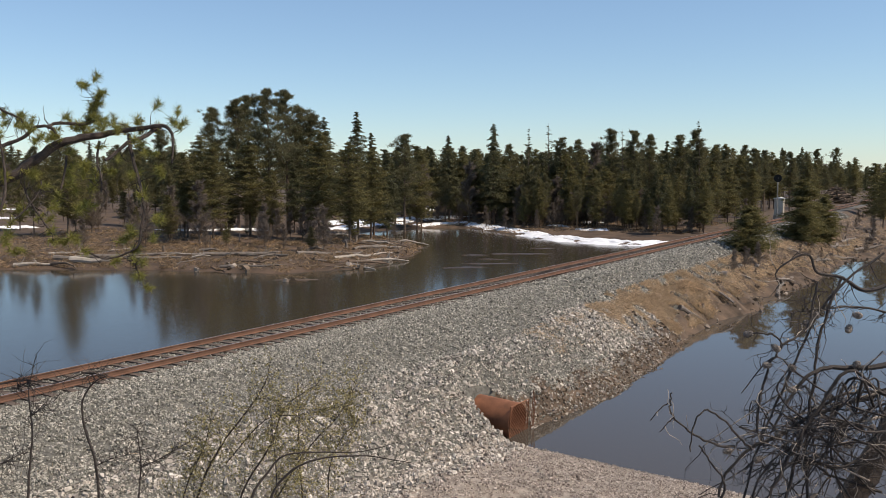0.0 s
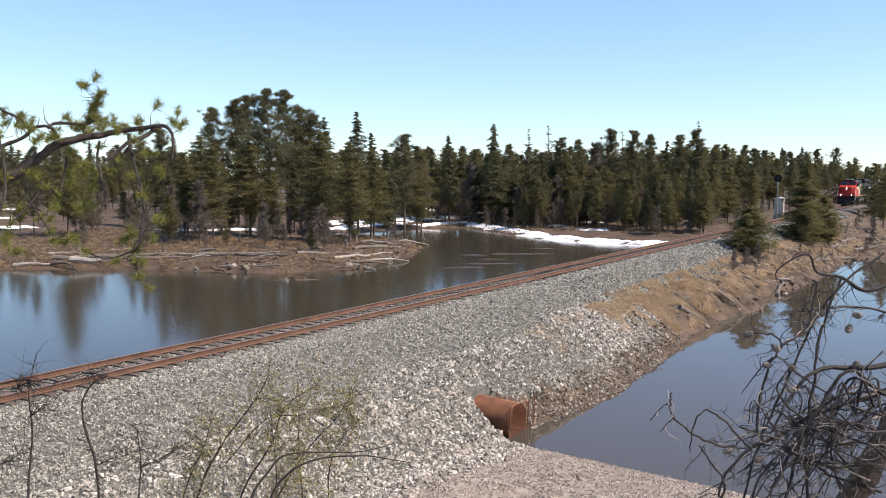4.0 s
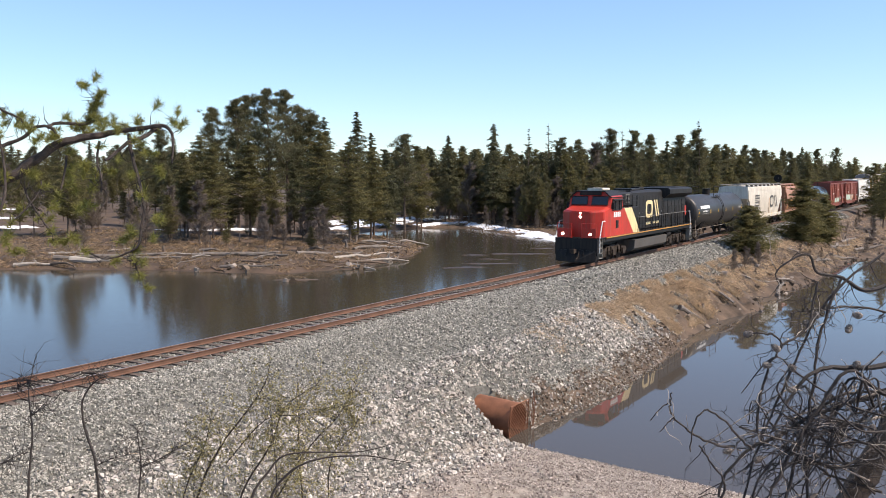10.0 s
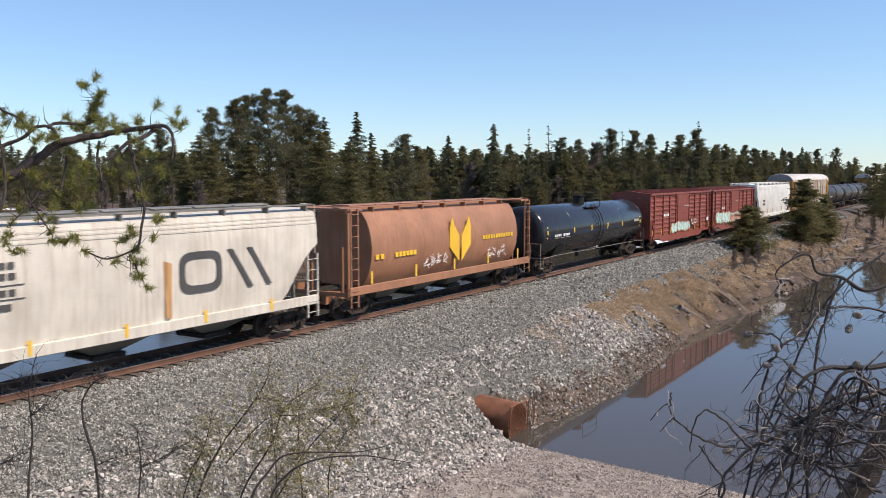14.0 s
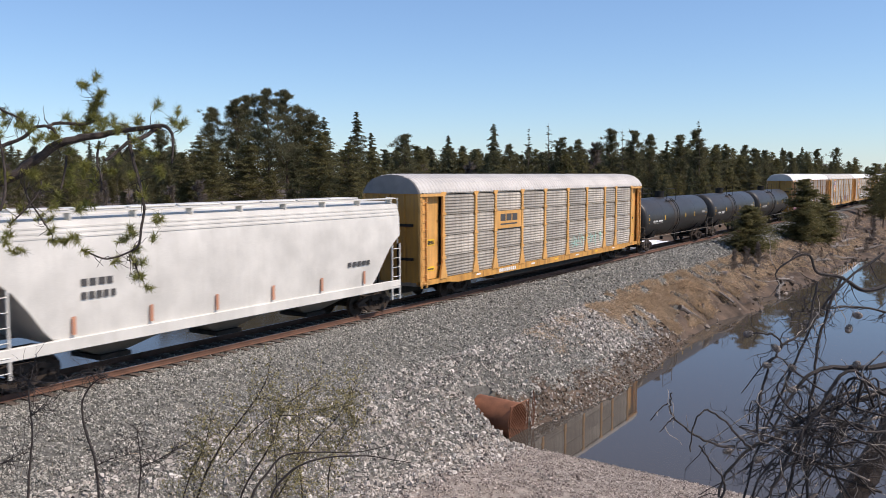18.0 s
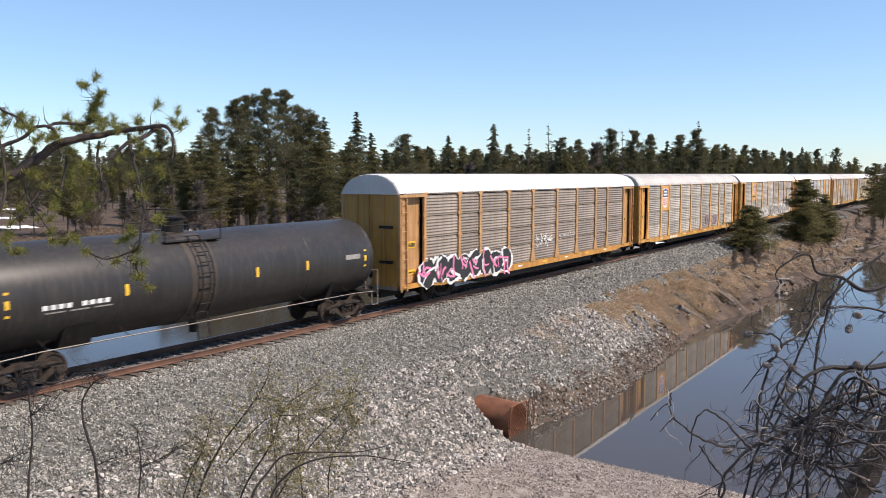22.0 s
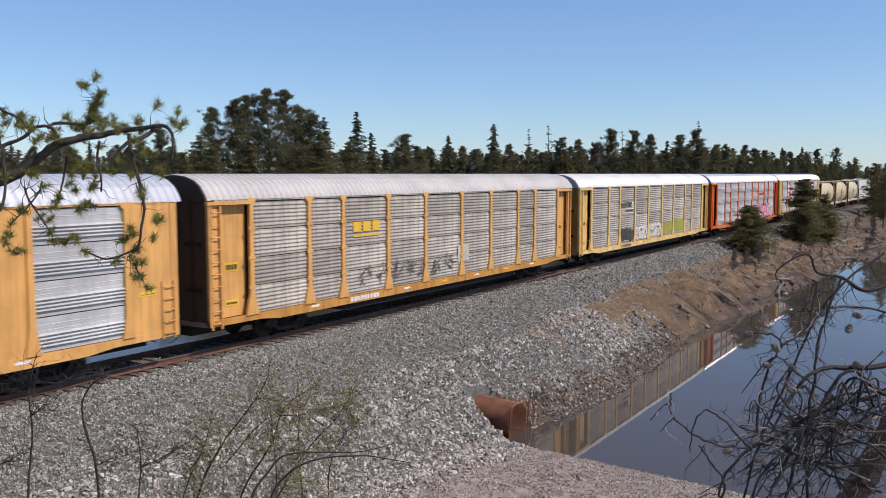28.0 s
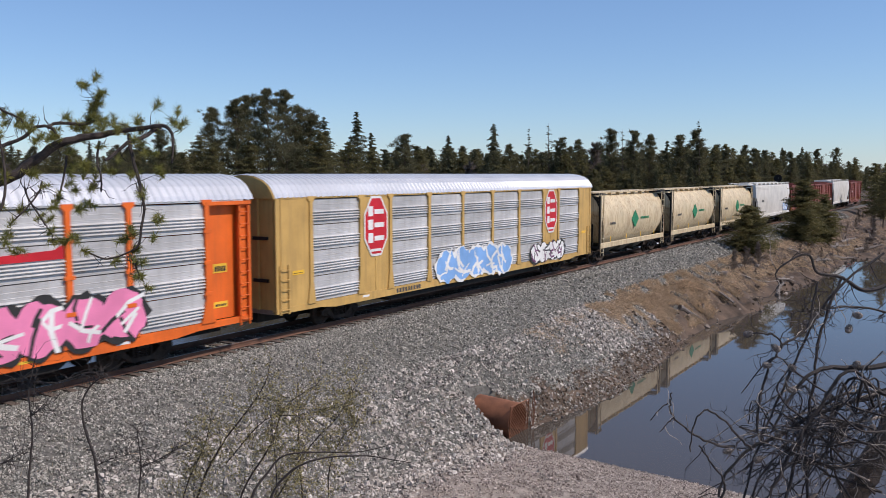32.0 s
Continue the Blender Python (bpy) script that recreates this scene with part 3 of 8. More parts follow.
def autorack(label, style, frame_m, panel_m, roof_m, end_m, sill_m=None, roof_end=None, L=29.55, ribs=""):
    car = thing("autorack_car", label, "freight car", "cars of the freight train")
    c = L / 2
    Y, ZS, ZT, half = 1.52, 1.08, 4.98, 14.15
    sill_m = sill_m or (frame_m if style == "new" or frame_m is not P_YELLOW else P_SILL)
    new_style = style == "new"
    # deck, side sills and centre sill
    part("deck", Build().cbox(c - half, c + half, -1.35, 1.35, 0.86, 1.02), GALV_BROWN, car)
    for s in (-1, 1):
        part("side_sill", Build().slab([(c - half, 1.08), (c + half, 1.08), (c + half, 0.88), (c + 11.8, 0.86), (c + 10.9, 0.76), (c - 10.9, 0.76), (c - 11.8, 0.86), (c - half, 0.88)],
                                       s * 1.46, s * 1.56), sill_m, car)
        part("top_rail", Build().box(c - half + 0.3, c + half - 0.3, min(s * 1.44, s * 1.56), max(s * 1.44, s * 1.56), 4.93, 5.0), frame_m if new_style else panel_m, car)
    part("centre_sill", Build().box(0.9, L - 0.9, -0.35, 0.35, 0.45, 0.84), BLACK, car)
    part("underframe", Build().slab([(c - 7.6, 0.86), (c + 7.6, 0.86), (c + 7.0, 0.5), (c - 7.0, 0.5)], -1.38, 1.38), BLACK, car)
    stops = [-12.25, -9.3, -7.33, -4.37, -1.55, 1.55, 4.37, 7.33, 9.3, 12.25] if not new_style else [-12.3, -9.3, -7.3, -4.35, -1.45, 1.45, 4.35, 7.3, 9.3, 12.3]
    blank = (1, 7) if new_style else ()
    row = (ZT - ZS - 0.08) / 4
    for s in (-1, 1):
        for k in range(9):
            a, b = stops[k] + 0.02, stops[k + 1] - 0.02
            if k in blank:
                bb = Build().box(a, b, -0.02, 0.03, 0, ZT - ZS - 0.06)
                bb.box(a + (b - a) * 0.48, a + (b - a) * 0.52, -0.035, -0.02, 0.05, ZT - ZS - 0.1)
                part("panel", bb, frame_m, car, at=pose(c, -Y, ZS) if s < 0 else pose(c, Y, ZS, 0, 0, 180))
                continue
            if s < 0:
                me = sheet(b - a, row - 0.03, ribs or style, panel_m)
                for q in range(4):
                    part("panel", me, None, car, at=pose(c + a, -Y + 0.012 * ((k * 3 + q) % 2), ZS + 0.02 + q * row))
            else:
                part("panel", sheet(b - a, 4 * row, ribs or style, panel_m), None, car, at=pose(c + b, Y, ZS + 0.02, 0, 0, 180))
        for k, x in enumerate(stops):
            part("post", post_mesh(-Y - 0.03 if s < 0 else Y + 0.03, frame_m, new_style), None, car, at=pose(c + x, 0, ZS - 0.02))
    # ends: corner bays, door leaves and ladders
    for e in (-1, 1):
        xo = c + e * half
        xi = c + e * stops[-1]
        lo, hi = min(xo, xi), max(xo, xi)
        for s in (-1, 1):
            if new_style:
                part("corner_panel", Build().box(lo, hi, s * Y - 0.03, s * Y + 0.03, ZS, ZT), frame_m, car)
                part("corner_post", Build().box(xo - e * 0.25 - 0.02, xo - e * 0.25 + 0.02, s * (Y + 0.04) - 0.01, s * (Y + 0.04) + 0.01, ZS, ZT), frame_m, car)
            else:
                part("corner_panel", Build().box(lo + 0.06, hi - 0.08, s * (Y - 0.20) - 0.02, s * (Y - 0.20) + 0.02, ZS, ZT - 0.16), frame_m, car)
                part("ladder_plate", Build().box(xo - e * 0.30 - 0.23, xo - e * 0.30 + 0.23, s * (Y - 0.03) - 0.015, s * (Y - 0.03) + 0.015, ZS - 0.1, ZT - 0.16), frame_m, car)
                part("corner_post", Build().box(xo - e * 0.03 - 0.03, xo - e * 0.03 + 0.03, s * Y - 0.06, s * Y + 0.06, ZS - 0.2, ZT - 0.16), frame_m, car)
                part("header", Build().box(lo - 0.05, hi + 0.02, s * Y - 0.09, s * Y + 0.05, ZT - 0.16, ZT - 0.04), frame_m, car)
            if s < 0:
                if new_style:
                    part("ladder", ladder(xo - e * 0.62, xo - e * 0.18, -Y - 0.05, ZS - 0.25, 2.6, 5), frame_m, car)
                else:
                    part("ladder", ladder(xo - e * 0.30 - 0.2, xo - e * 0.30 + 0.2, -Y - 0.05, ZS - 0.3, ZT - 0.2, 10), frame_m, car)
                for q, (za, zb, m) in enumerate([(2.6, 2.9, MARK_YELLOW), (1.45, 1.65, MARK_YELLOW)] if not new_style else [(2.2, 2.35, MARK_YELLOW)]):
                    xm = (lo + hi) / 2 - e * 0.22
                    yy = -Y + 0.175 if not new_style else -Y - 0.032
                    part("notice", Build().box(xm - 0.3, xm + 0.3, yy - 0.005, yy, za, zb), m, car)
                    bars(car, xm - 0.25, xm + 0.25, za + 0.05, zb - 0.08, yy - 0.006, MARK_BLACK, q + 5, 4)
        for s in (-1, 1):
            part("end_door", Build().box(xo - e * 0.05 - 0.04, xo - e * 0.05 + 0.04, min(0.02 * s, 1.44 * s), max(0.02 * s, 1.44 * s), 0.95, 5.1), end_m, car)
            for yp, wp in ((0.7, 0.05), (0.06, 0.035)):
                part("end_post", Build().box(xo + e * 0.02 - 0.02, xo + e * 0.02 + 0.03, s * yp - wp, s * yp + wp, 1.0, 5.0), end_m, car)
        for zl in (2.0, 3.5):
            part("latch", Build().box(xo - 0.07, xo + 0.07, -1.2, -0.5, zl, zl + 0.12), BLACK, car)
    # ribbed roof
    prof = [(-1.56, 4.97), (-1.50, 5.12), (-1.28, 5.42), (-1.0, 5.61), (-0.6, 5.74), (0, 5.80), (0.6, 5.74), (1.0, 5.61), (1.28, 5.42), (1.50, 5.12), (1.56, 4.97)]
    rings, x = [], c - half
    step = 0.30
    while x < c + half:
        for dx, lift in ((0.0, 0.0), (0.10, 0.0), (0.14, 0.034), (0.26, 0.034)):
            rings.append([(x + dx, p * (1 + lift * 0.5), q + lift * (0.4 + 0.6 * (q - 4.97))) for p, q in prof])
        x += step
    part("roof", Build().loft(rings, caps=False, closed=False), roof_m, car, "ribbed metal roof")
    for e in (-1, 1):
        xo = c + e * (half + 0.0)
        cap = Build().prism([(p * 0.985, q - 0.02) for p, q in prof], xo - 0.06, xo + 0.03)
        part("roof_end", cap, roof_end or frame_m, car)
    running_gear(car, L, c - 10.05)
    for k in range(7):
        xx = c - 9 + 3 * k
        part("reflector", Build().box(xx - 0.22, xx + 0.22, -1.565, -1.56, 0.90, 0.98), MARK_YELLOW if k % 2 else MARK_WHITE, car)
    bars(car, c - 6.9, c - 5.0, 0.82, 1.0, -1.562, MARK_WHITE if sill_m is not frame_m else MARK_GREY, 3, 9)
    return car


def sign(car, x0, x1, z0, z1, y, back, front, seed, cells=3):
    """A painted name board whose wordmark is drawn as plain blocks."""
    p = part("name_board", Build().box(x0, x1, y - 0.02, y, z0, z1), back, car)
    w, h = x1 - x0, z1 - z0
    b = Build()
    for k in range(cells):
        xa = x0 + w * (0.14 + 0.72 * k / cells)
        b.prism([(y - 0.026, z0 + h * 0.42), (y - 0.0215, z0 + h * 0.42), (y - 0.0215, z0 + h * 0.82), (y - 0.026, z0 + h * 0.82)], xa, xa + w * 0.72 / cells * 0.84)
    b.box(x0 + w * 0.14, x0 + w * 0.82, y - 0.026, y - 0.0215, z0 + h * 0.2, z0 + h * 0.28)
    part("emblem", b, front, p)


def shield(car, cx, cz, w, h, y):
    """A blue, white and red striped shield."""
    ring = [(cx - 0.5 * w, cz + 0.42 * h), (cx - 0.3 * w, cz + 0.42 * h), (cx, cz + 0.5 * h), (cx + 0.3 * w, cz + 0.42 * h), (cx + 0.5 * w, cz + 0.42 * h), (cx + 0.46 * w, cz + 0.1 * h),
            (cx + 0.5 * w, cz - 0.25 * h), (cx + 0.3 * w, cz - 0.44 * h), (cx, cz - 0.5 * h), (cx - 0.3 * w, cz - 0.44 * h), (cx - 0.5 * w, cz - 0.25 * h), (cx - 0.46 * w, cz + 0.1 * h)]
    e = part("emblem", Build().slab(ring, y - 0.01, y), MARK_WHITE, car, "white and red striped shield with blue top")
    part("emblem_top", Build().slab([(cx + (x - cx) * 0.93, cz + (z - cz) * 0.94) for x, z in ring[:6]] + [(cx + 0.44 * w, cz + 0.04 * h), (cx - 0.44 * w, cz + 0.04 * h), (cx - 0.43 * w, cz + 0.1 * h)],
                                    y - 0.016, y - 0.0105), MARK_BLUE, e)
    part("emblem_bars", Build().box(cx - 0.3 * w, cx + 0.3 * w, y - 0.02, y - 0.0165, cz + 0.26 * h, cz + 0.34 * h).box(cx - 0.36 * w, cx + 0.36 * w, y - 0.02, y - 0.0165, cz + 0.11 * h, cz + 0.2 * h), MARK_WHITE, e)
    for k in range(5):
        xx = cx + w * (-0.36 + 0.18 * k)
        part("stripe", Build().box(xx - 0.035 * w, xx + 0.035 * w, y - 0.014, y - 0.0105, cz - (0.40 - 0.03 * abs(k - 2)) * h, cz + 0.0 * h), MARK_RED, e)


def octagon(car, cx, cz, r, y):
    ring = [(cx + 0.8 * r * math.cos(math.pi / 8 + k * math.pi / 4), cz + 1.22 * r * math.sin(math.pi / 8 + k * math.pi / 4)) for k in range(8)]
    e = part("emblem", Build().slab(ring, y - 0.01, y), MARK_WHITE, car, "red and white octagonal badge")
    part("emblem_face", Build().slab([(cx + (x - cx) * 0.9, cz + (z - cz) * 0.92) for x, z in ring], y - 0.014, y - 0.0105), MARK_RED, e)
    b = Build()
    for k in range(3):
        zz = cz + r * (0.55 - 0.5 * k)
        b.box(cx - 0.5 * r, cx - 0.2 * r, y - 0.018, y - 0.0145, zz - 0.17 * r, zz + 0.2 * r)
        b.box(cx - 0.12 * r, cx + 0.48 * r, y - 0.018, y - 0.0145, zz - 0.1 * r, zz + 0.08 * r)
    b.box(cx - 0.35 * r, cx + 0.3 * r, y - 0.018, y - 0.0145, cz - 0.95 * r, cz - 0.85 * r)
    part("emblem_bars", b, MARK_WHITE, e)


# -- tank cars --
def tank_car(label, L, m, R=1.5, zc=2.47, wordmark=False, seed=0, platform=True, waist=True, off=0.0):
    car = thing("tank_car", label, "tank car", "cars of the freight train")
    c = L / 2
    half = c - 0.85
    rings = []
    for x, k in [(-half, 0.02), (-half + 0.03, 0.45), (-half + 0.09, 0.78), (-half + 0.18, 0.92), (-half + 0.28, 0.98), (-half + 0.40, 1.0), (-2.2, 1.0), (0, 1.0), (2.2, 1.0), (half - 0.40, 1.0),
                 (half - 0.28, 0.98), (half - 0.18, 0.92), (half - 0.09, 0.78), (half - 0.03, 0.45), (half, 0.02)]:
        drop = -0.06 if abs(x) < 1 else 0
        rings.append([(c + x, R * k * math.cos(a), zc + drop + R * k * math.sin(a)) for a in [2 * math.pi * i / 40 for i in range(40)]])
    part("tank", Build().loft(rings), m, car, smooth=True)
    for x in [-half + 0.44, -half * 0.5, half * 0.5, half - 0.44]:
        rr = [[(c + x + d, (R + k) * math.cos(a), zc + (R + k) * math.sin(a)) for a in [2 * math.pi * i / 40 for i in range(40)]] for d, k in ((-0.03, 0.0), (-0.02, 0.006), (0.02, 0.006), (0.03, 0.0))]
        part("weld_band", Build().loft(rr, caps=False), m, car, smooth=True)
    q = c + off
    if waist:
        rr = [[(q + d, (R + k) * math.cos(a), zc - 0.02 + (R + k) * math.sin(a)) for a in [2 * math.pi * i / 40 for i in range(40)]] for d, k in ((-0.55, 0.0), (-0.54, 0.018), (0.54, 0.018), (0.55, 0.0))]
        part("centre_band", Build().loft(rr, caps=False), TANK_BAND, car, "dusty wrapped band round the middle", smooth=True)
    # dome, crossover platform and rails
    part("dome", Build().cyl((q, 0, zc + R - 0.1), (q, 0, zc + R + 0.42), 0.36, 16).cyl((q, 0, zc + R + 0.42), (q, 0, zc + R + 0.48), 0.42, 16), BLACK, car, smooth=True)
    if platform:
        p = part("platform", Build().cbox(q - 1.15, q + 1.15, -1.0, 1.0, zc + R * 0.80, zc + R * 0.80 + 0.05), BLACK, car)
        rail_b = Build()
        for s in (-1, 1):
            rail_b.tube([(q - 1.15, s, zc + 1.24), (q - 1.15, s, zc + 2.18), (q + 1.15, s, zc + 2.18), (q + 1.15, s, zc + 1.24)], 0.022, 6)
            rail_b.tube([(q - 1.15, s, zc + 1.75), (q + 1.15, s, zc + 1.75)], 0.018, 6)
        part("railing", rail_b, BLACK, p)
    for s in (-1, 1):
        lb = Build()
        arc = [(R + 0.16) * 1.0] * 9
        for dx in (-0.24, 0.24):
            lb.tube([(q + dx, s * arc[0] * math.cos(a), zc + arc[0] * math.sin(a)) for a in [radians(g) for g in range(-40, 61, 12)]] , 0.028, 5)
            lb.tube([(q + dx, s * (R + 0.16) * math.cos(radians(-40)), zc + (R + 0.16) * math.sin(radians(-40))), (q + dx, s * 1.42, 0.55)], 0.028, 5)
        for g in range(-40, 61, 12):
            a = radians(g)
            lb.tube([(q - 0.24, s * (R + 0.16) * math.cos(a), zc + (R + 0.16) * math.sin(a)), (q + 0.24, s * (R + 0.16) * math.cos(a), zc + (R + 0.16) * math.sin(a))], 0.02, 5)
        for z in (0.6, 0.95):
            lb.tube([(q - 0.24, s * 1.42, z), (q + 0.24, s * 1.42, z)], 0.02, 5)
        part("ladder", lb, BLACK, car)
        hr = Build().tube([(c - half + 0.3, s * 1.45, 1.05), (c - half + 1.6, s * 1.5, 1.12), (c + half - 1.6, s * 1.5, 1.12), (c + half - 0.3, s * 1.45, 1.05)], 0.02, 5)
        part("handrail", hr, GALV_BROWN, car)
        br = Build()
        for q in range(6):
            xx = c - half + 1.8 + (2 * half - 3.6) * q / 5
            br.tube([(xx, s * 1.5, 1.12), (xx, s * 1.05, 1.35)], 0.018, 5)
        part("handrail_bracket", br, BLACK, car)
    # stub sills, saddles and end platforms
    for e in (-1, 1):
        xo = c + e * (half + 0.15)
        xi = c + e * (half - 2.6)
        part("stub_sill", Build().box(min(xo, xi), max(xo, xi), -0.3, 0.3, 0.66, 1.02), BLACK, car)
        part("saddle", Build().prism([(-1.25, 1.62), (-0.9, 0.95), (0.9, 0.95), (1.25, 1.62), (0.8, 1.22), (0, 1.04), (-0.8, 1.22)], xi - 0.12, xi + 0.9 if e < 0 else xi + 0.12), BLACK, car)
        xa, xb = min(xo, xo - e * 0.75), max(xo, xo - e * 0.75)
        pl = part("end_platform", Build().box(xa, xb, -1.45, 1.45, 1.0, 1.05), BLACK, car)
        g = Build()
        for s in (-1, 1):
            g.tube([(xo - e * 0.1, s * 1.42, 0.45), (xo - e * 0.1, s * 1.42, 1.0), (xo - e * 0.1, s * 1.42, 1.9), (xo - e * 0.1, s * 0.8, 1.9), (xo - e * 0.1, s * 0.8, 1.05)], 0.02, 5)
            g.tube([(xo - e * 0.1, s * 1.42, 0.5), (xo - e * 0.5, s * 1.42, 0.5), (xo - e * 0.5, s * 1.42, 1.0)], 0.02, 5)
        part("grab_iron", g, GALV_BROWN, pl)
    part("brake_wheel", Build().cyl((c + half + 0.30, -0.75, 1.7), (c + half + 0.34, -0.75, 1.7), 0.25, 14), BLACK, car)
    part("valve", Build().cyl((c - 0.2, 0, zc - R - 0.1), (c - 0.2, 0, zc - R - 0.45), 0.13, 10), BLACK, car)

    def plate(x, w, ang, h, m2, name):
        b = Build()
        rr = R + 0.004
        b.add([(x + dx, -rr * math.cos(radians(q)), zc + rr * math.sin(radians(q))) for q in (ang - h, ang, ang + h) for dx in (0, w)], [(0, 1, 3, 2), (2, 3, 5, 4)])
        return part(name, b, m2, car)

    for q, fx in enumerate([0.04, 0.26, 0.42, 0.58, 0.735, 0.945]):
        plate(c - half + 2 * half * fx, 0.13, 0, 13 if q in (0, 5) else 6.5, MARK_YELLOW, "reflector")
    r = random.Random(seed)
    if wordmark:
        x = c - half + 1.35
        for k, w in enumerate((0.5, 0.46, 0.5, 0.5, 0.5, 0.46)):
            o = plate(x, w * 0.86, 17, 5.5, MARK_WHITE, "emblem")
            x += w
        for k in range(8):
            plate(c - half + 1.9 + 0.2 * k, 0.13 if k != 4 else 0.02, 3, 2.3, MARK_WHITE, "lettering")
    else:
        for k in range(9):
            if k != 4:
                plate(c - half + 1.7 + 0.24 * k, 0.17, -8, 2.6, MARK_WHITE, "lettering")
    for k in range(3):
        plate(c - half + 1.8 + k * 0.75, 0.6, -14 if not wordmark else -5, 0.8, MARK_GREY_LIGHT, "lettering")
    plate(c + half - 2.1, 0.9, 4, 3.5, MARK_GREY_LIGHT, "notice")
    part("placard", Build().slab([(c + half - 0.6, 1.28), (c + half - 0.42, 1.5), (c + half - 0.6, 1.72), (c + half - 0.78, 1.5)], -1.47, -1.455), MARK_WHITE if wordmark else P_TANK, car)
    running_gear(car, L, 2.35)
    return car


TANK_BAND = paint("dusty_band_paint", (0.055, 0.045, 0.036), 0.5)
MARK_GREY_LIGHT = paint("worn_grey_lettering", (0.33, 0.31, 0.28), 0.3)


# -- covered hopper cars --
def hopper_car(label, L, m, shape="flat", sill_m=None, top_m=None, end_m=None, zt=4.35, cuts=3):
    car = thing("hopper_car", label, "hopper car", "cars of the freight train")
    c = L / 2
    half = c - 0.95
    sill_m, top_m, end_m = sill_m or m, top_m or m, end_m or BLACK

    def side(z):
        """Half width at a height."""
        if shape == "round":
            q = (z - 2.75) / 1.95
            return 1.58 * math.sqrt(max(0.0, 1 - q * q)) ** 0.85
        u = (z - 1.25) / (zt - 1.25)
        return 1.50 + 0.07 * math.sin(min(1, max(0, u)) * math.pi) - (0.0 if u < 0.86 else 0.5 * (u - 0.86))

    def ring(x, zb):
        zs = [zb + (zt - zb) * k / 12 for k in range(13)]
        left = [(c + x, -side(z), z) for z in zs]
        right = [(c + x, side(z), z) for z in reversed(zs)]
        return left + [(c + x, -side(zt) * 0.5, zt + 0.13), (c + x, side(zt) * 0.5, zt + 0.13)] + right

    cut = [(0.0, 3.25), (0.25, 3.1), (0.7, 2.75), (1.15, 2.2), (1.55, 1.65), (1.95, 1.25)] if shape == "flat" else [(0.0, 3.3), (0.35, 2.75), (0.75, 2.1), (1.2, 1.55), (1.6, 1.25)]
    if shape == "round" and L > 16:
        cut = [(1.45, 1.25), (1.5, 1.25)]
    rings = [ring(-half + x, z) for x, z in cut] + [ring(half * k / 6, 1.25) for k in range(-4, 5, 1) if abs(half * k / 6) < half - 2] + [ring(half - x, z) for x, z in reversed(cut)]
    part("body", Build().loft(rings), m, car, smooth=True)
    for s in (-1, 1):
        part("side_sill", Build().cbox(c - half, c + half, min(s * 1.46, s * 1.60), max(s * 1.46, s * 1.60), 1.02, 1.36), sill_m, car)
        if shape == "flat":
            for q in range(3):
                zz = zt - 0.16 - 0.13 * q
                part("stiffener", Build().box(c - half + 0.05, c + half - 0.05, min(s * side(zz), s * (side(zz) + 0.018)), max(s * side(zz), s * (side(zz) + 0.018)), zz - 0.025, zz + 0.025), m, car)
    # roof walk, hatches and rails
    rw = Build()
    for s in (-1, 1):
        y = s * (side(zt) - 0.15)
        rw.box(c - half, c + half, min(y - 0.16, y + 0.16), max(y - 0.16, y + 0.16), zt + 0.22, zt + 0.26)
        for k in range(9):
            xx = c - half + 0.4 + (2 * half - 0.8) * k / 8
            rw.box(xx - 0.03, xx + 0.03, y - 0.14, y + 0.14, zt + 0.02, zt + 0.22)
    part("running_board", rw, top_m, car)
    part("hatch_coaming", Build().cbox(c - half + 1.2, c + half - 1.2, -0.42, 0.42, zt + 0.1, zt + 0.24), top_m, car)
    n_h = max(4, round(half / 1.1))
    for k in range(n_h):
        xx = c - half + 1.35 + (2 * half - 2.7) * k / n_h
        part("hatch", Build().cbox(xx + 0.06, xx + (2 * half - 2.7) / n_h - 0.06, -0.46, 0.46, zt + 0.24, zt + 0.30), top_m, car)
    # end frames
    for e in (-1, 1):
        xo = c + e * half
        f = Build()
        for s in (-1, 1):
            f.box(xo - 0.05, xo + 0.05, s * 1.5 - 0.05, s * 1.5 + 0.05, 1.0, zt + 0.05 if shape == "round" else 2.9)
            f.box(xo - e * 0.5 - 0.04, xo - e * 0.5 + 0.04, s * 0.8 - 0.05, s * 0.8 + 0.05, 1.0, 2.9)
        f.box(xo - 0.05, xo + 0.05, -1.5, 1.5, 1.0, 1.16)
        f.box(min(xo, xo - e * 2.4), max(xo, xo - e * 2.4), -0.35, 0.35, 0.62, 1.02)
        if shape == "round":
            f.box(min(xo, xo - e * 0.9), max(xo, xo - e * 0.9), -1.52, 1.52, zt + 0.12, zt + 0.22)
        part("end_frame", f, sill_m if shape == "round" and L > 16 else end_m, car)
        part("ladder", ladder(xo - e * 0.1 - 0.0 if e < 0 else xo - 0.55, xo + 0.55 if e < 0 else xo - 0.0, -1.56, 0.55, zt + 0.2 if shape == "round" else 2.9, 9 if shape == "round" else 6), sill_m, car)
        g = Build().tube([(xo, -1.45, 2.9), (xo, -1.45, zt + 0.25), (xo - e * 0.6, -1.3, zt + 0.3)], 0.022, 5)
        part("grab_iron", g, sill_m, car)
        if not (shape == "round" and L > 16):
            part("end_wall", Build().slab([(xo - e * 0.02, 3.3), (xo - e * 0.02, zt), (xo - e * 0.06, zt), (xo - e * 0.06, 3.3)], -1.42, 1.42), end_m, car)
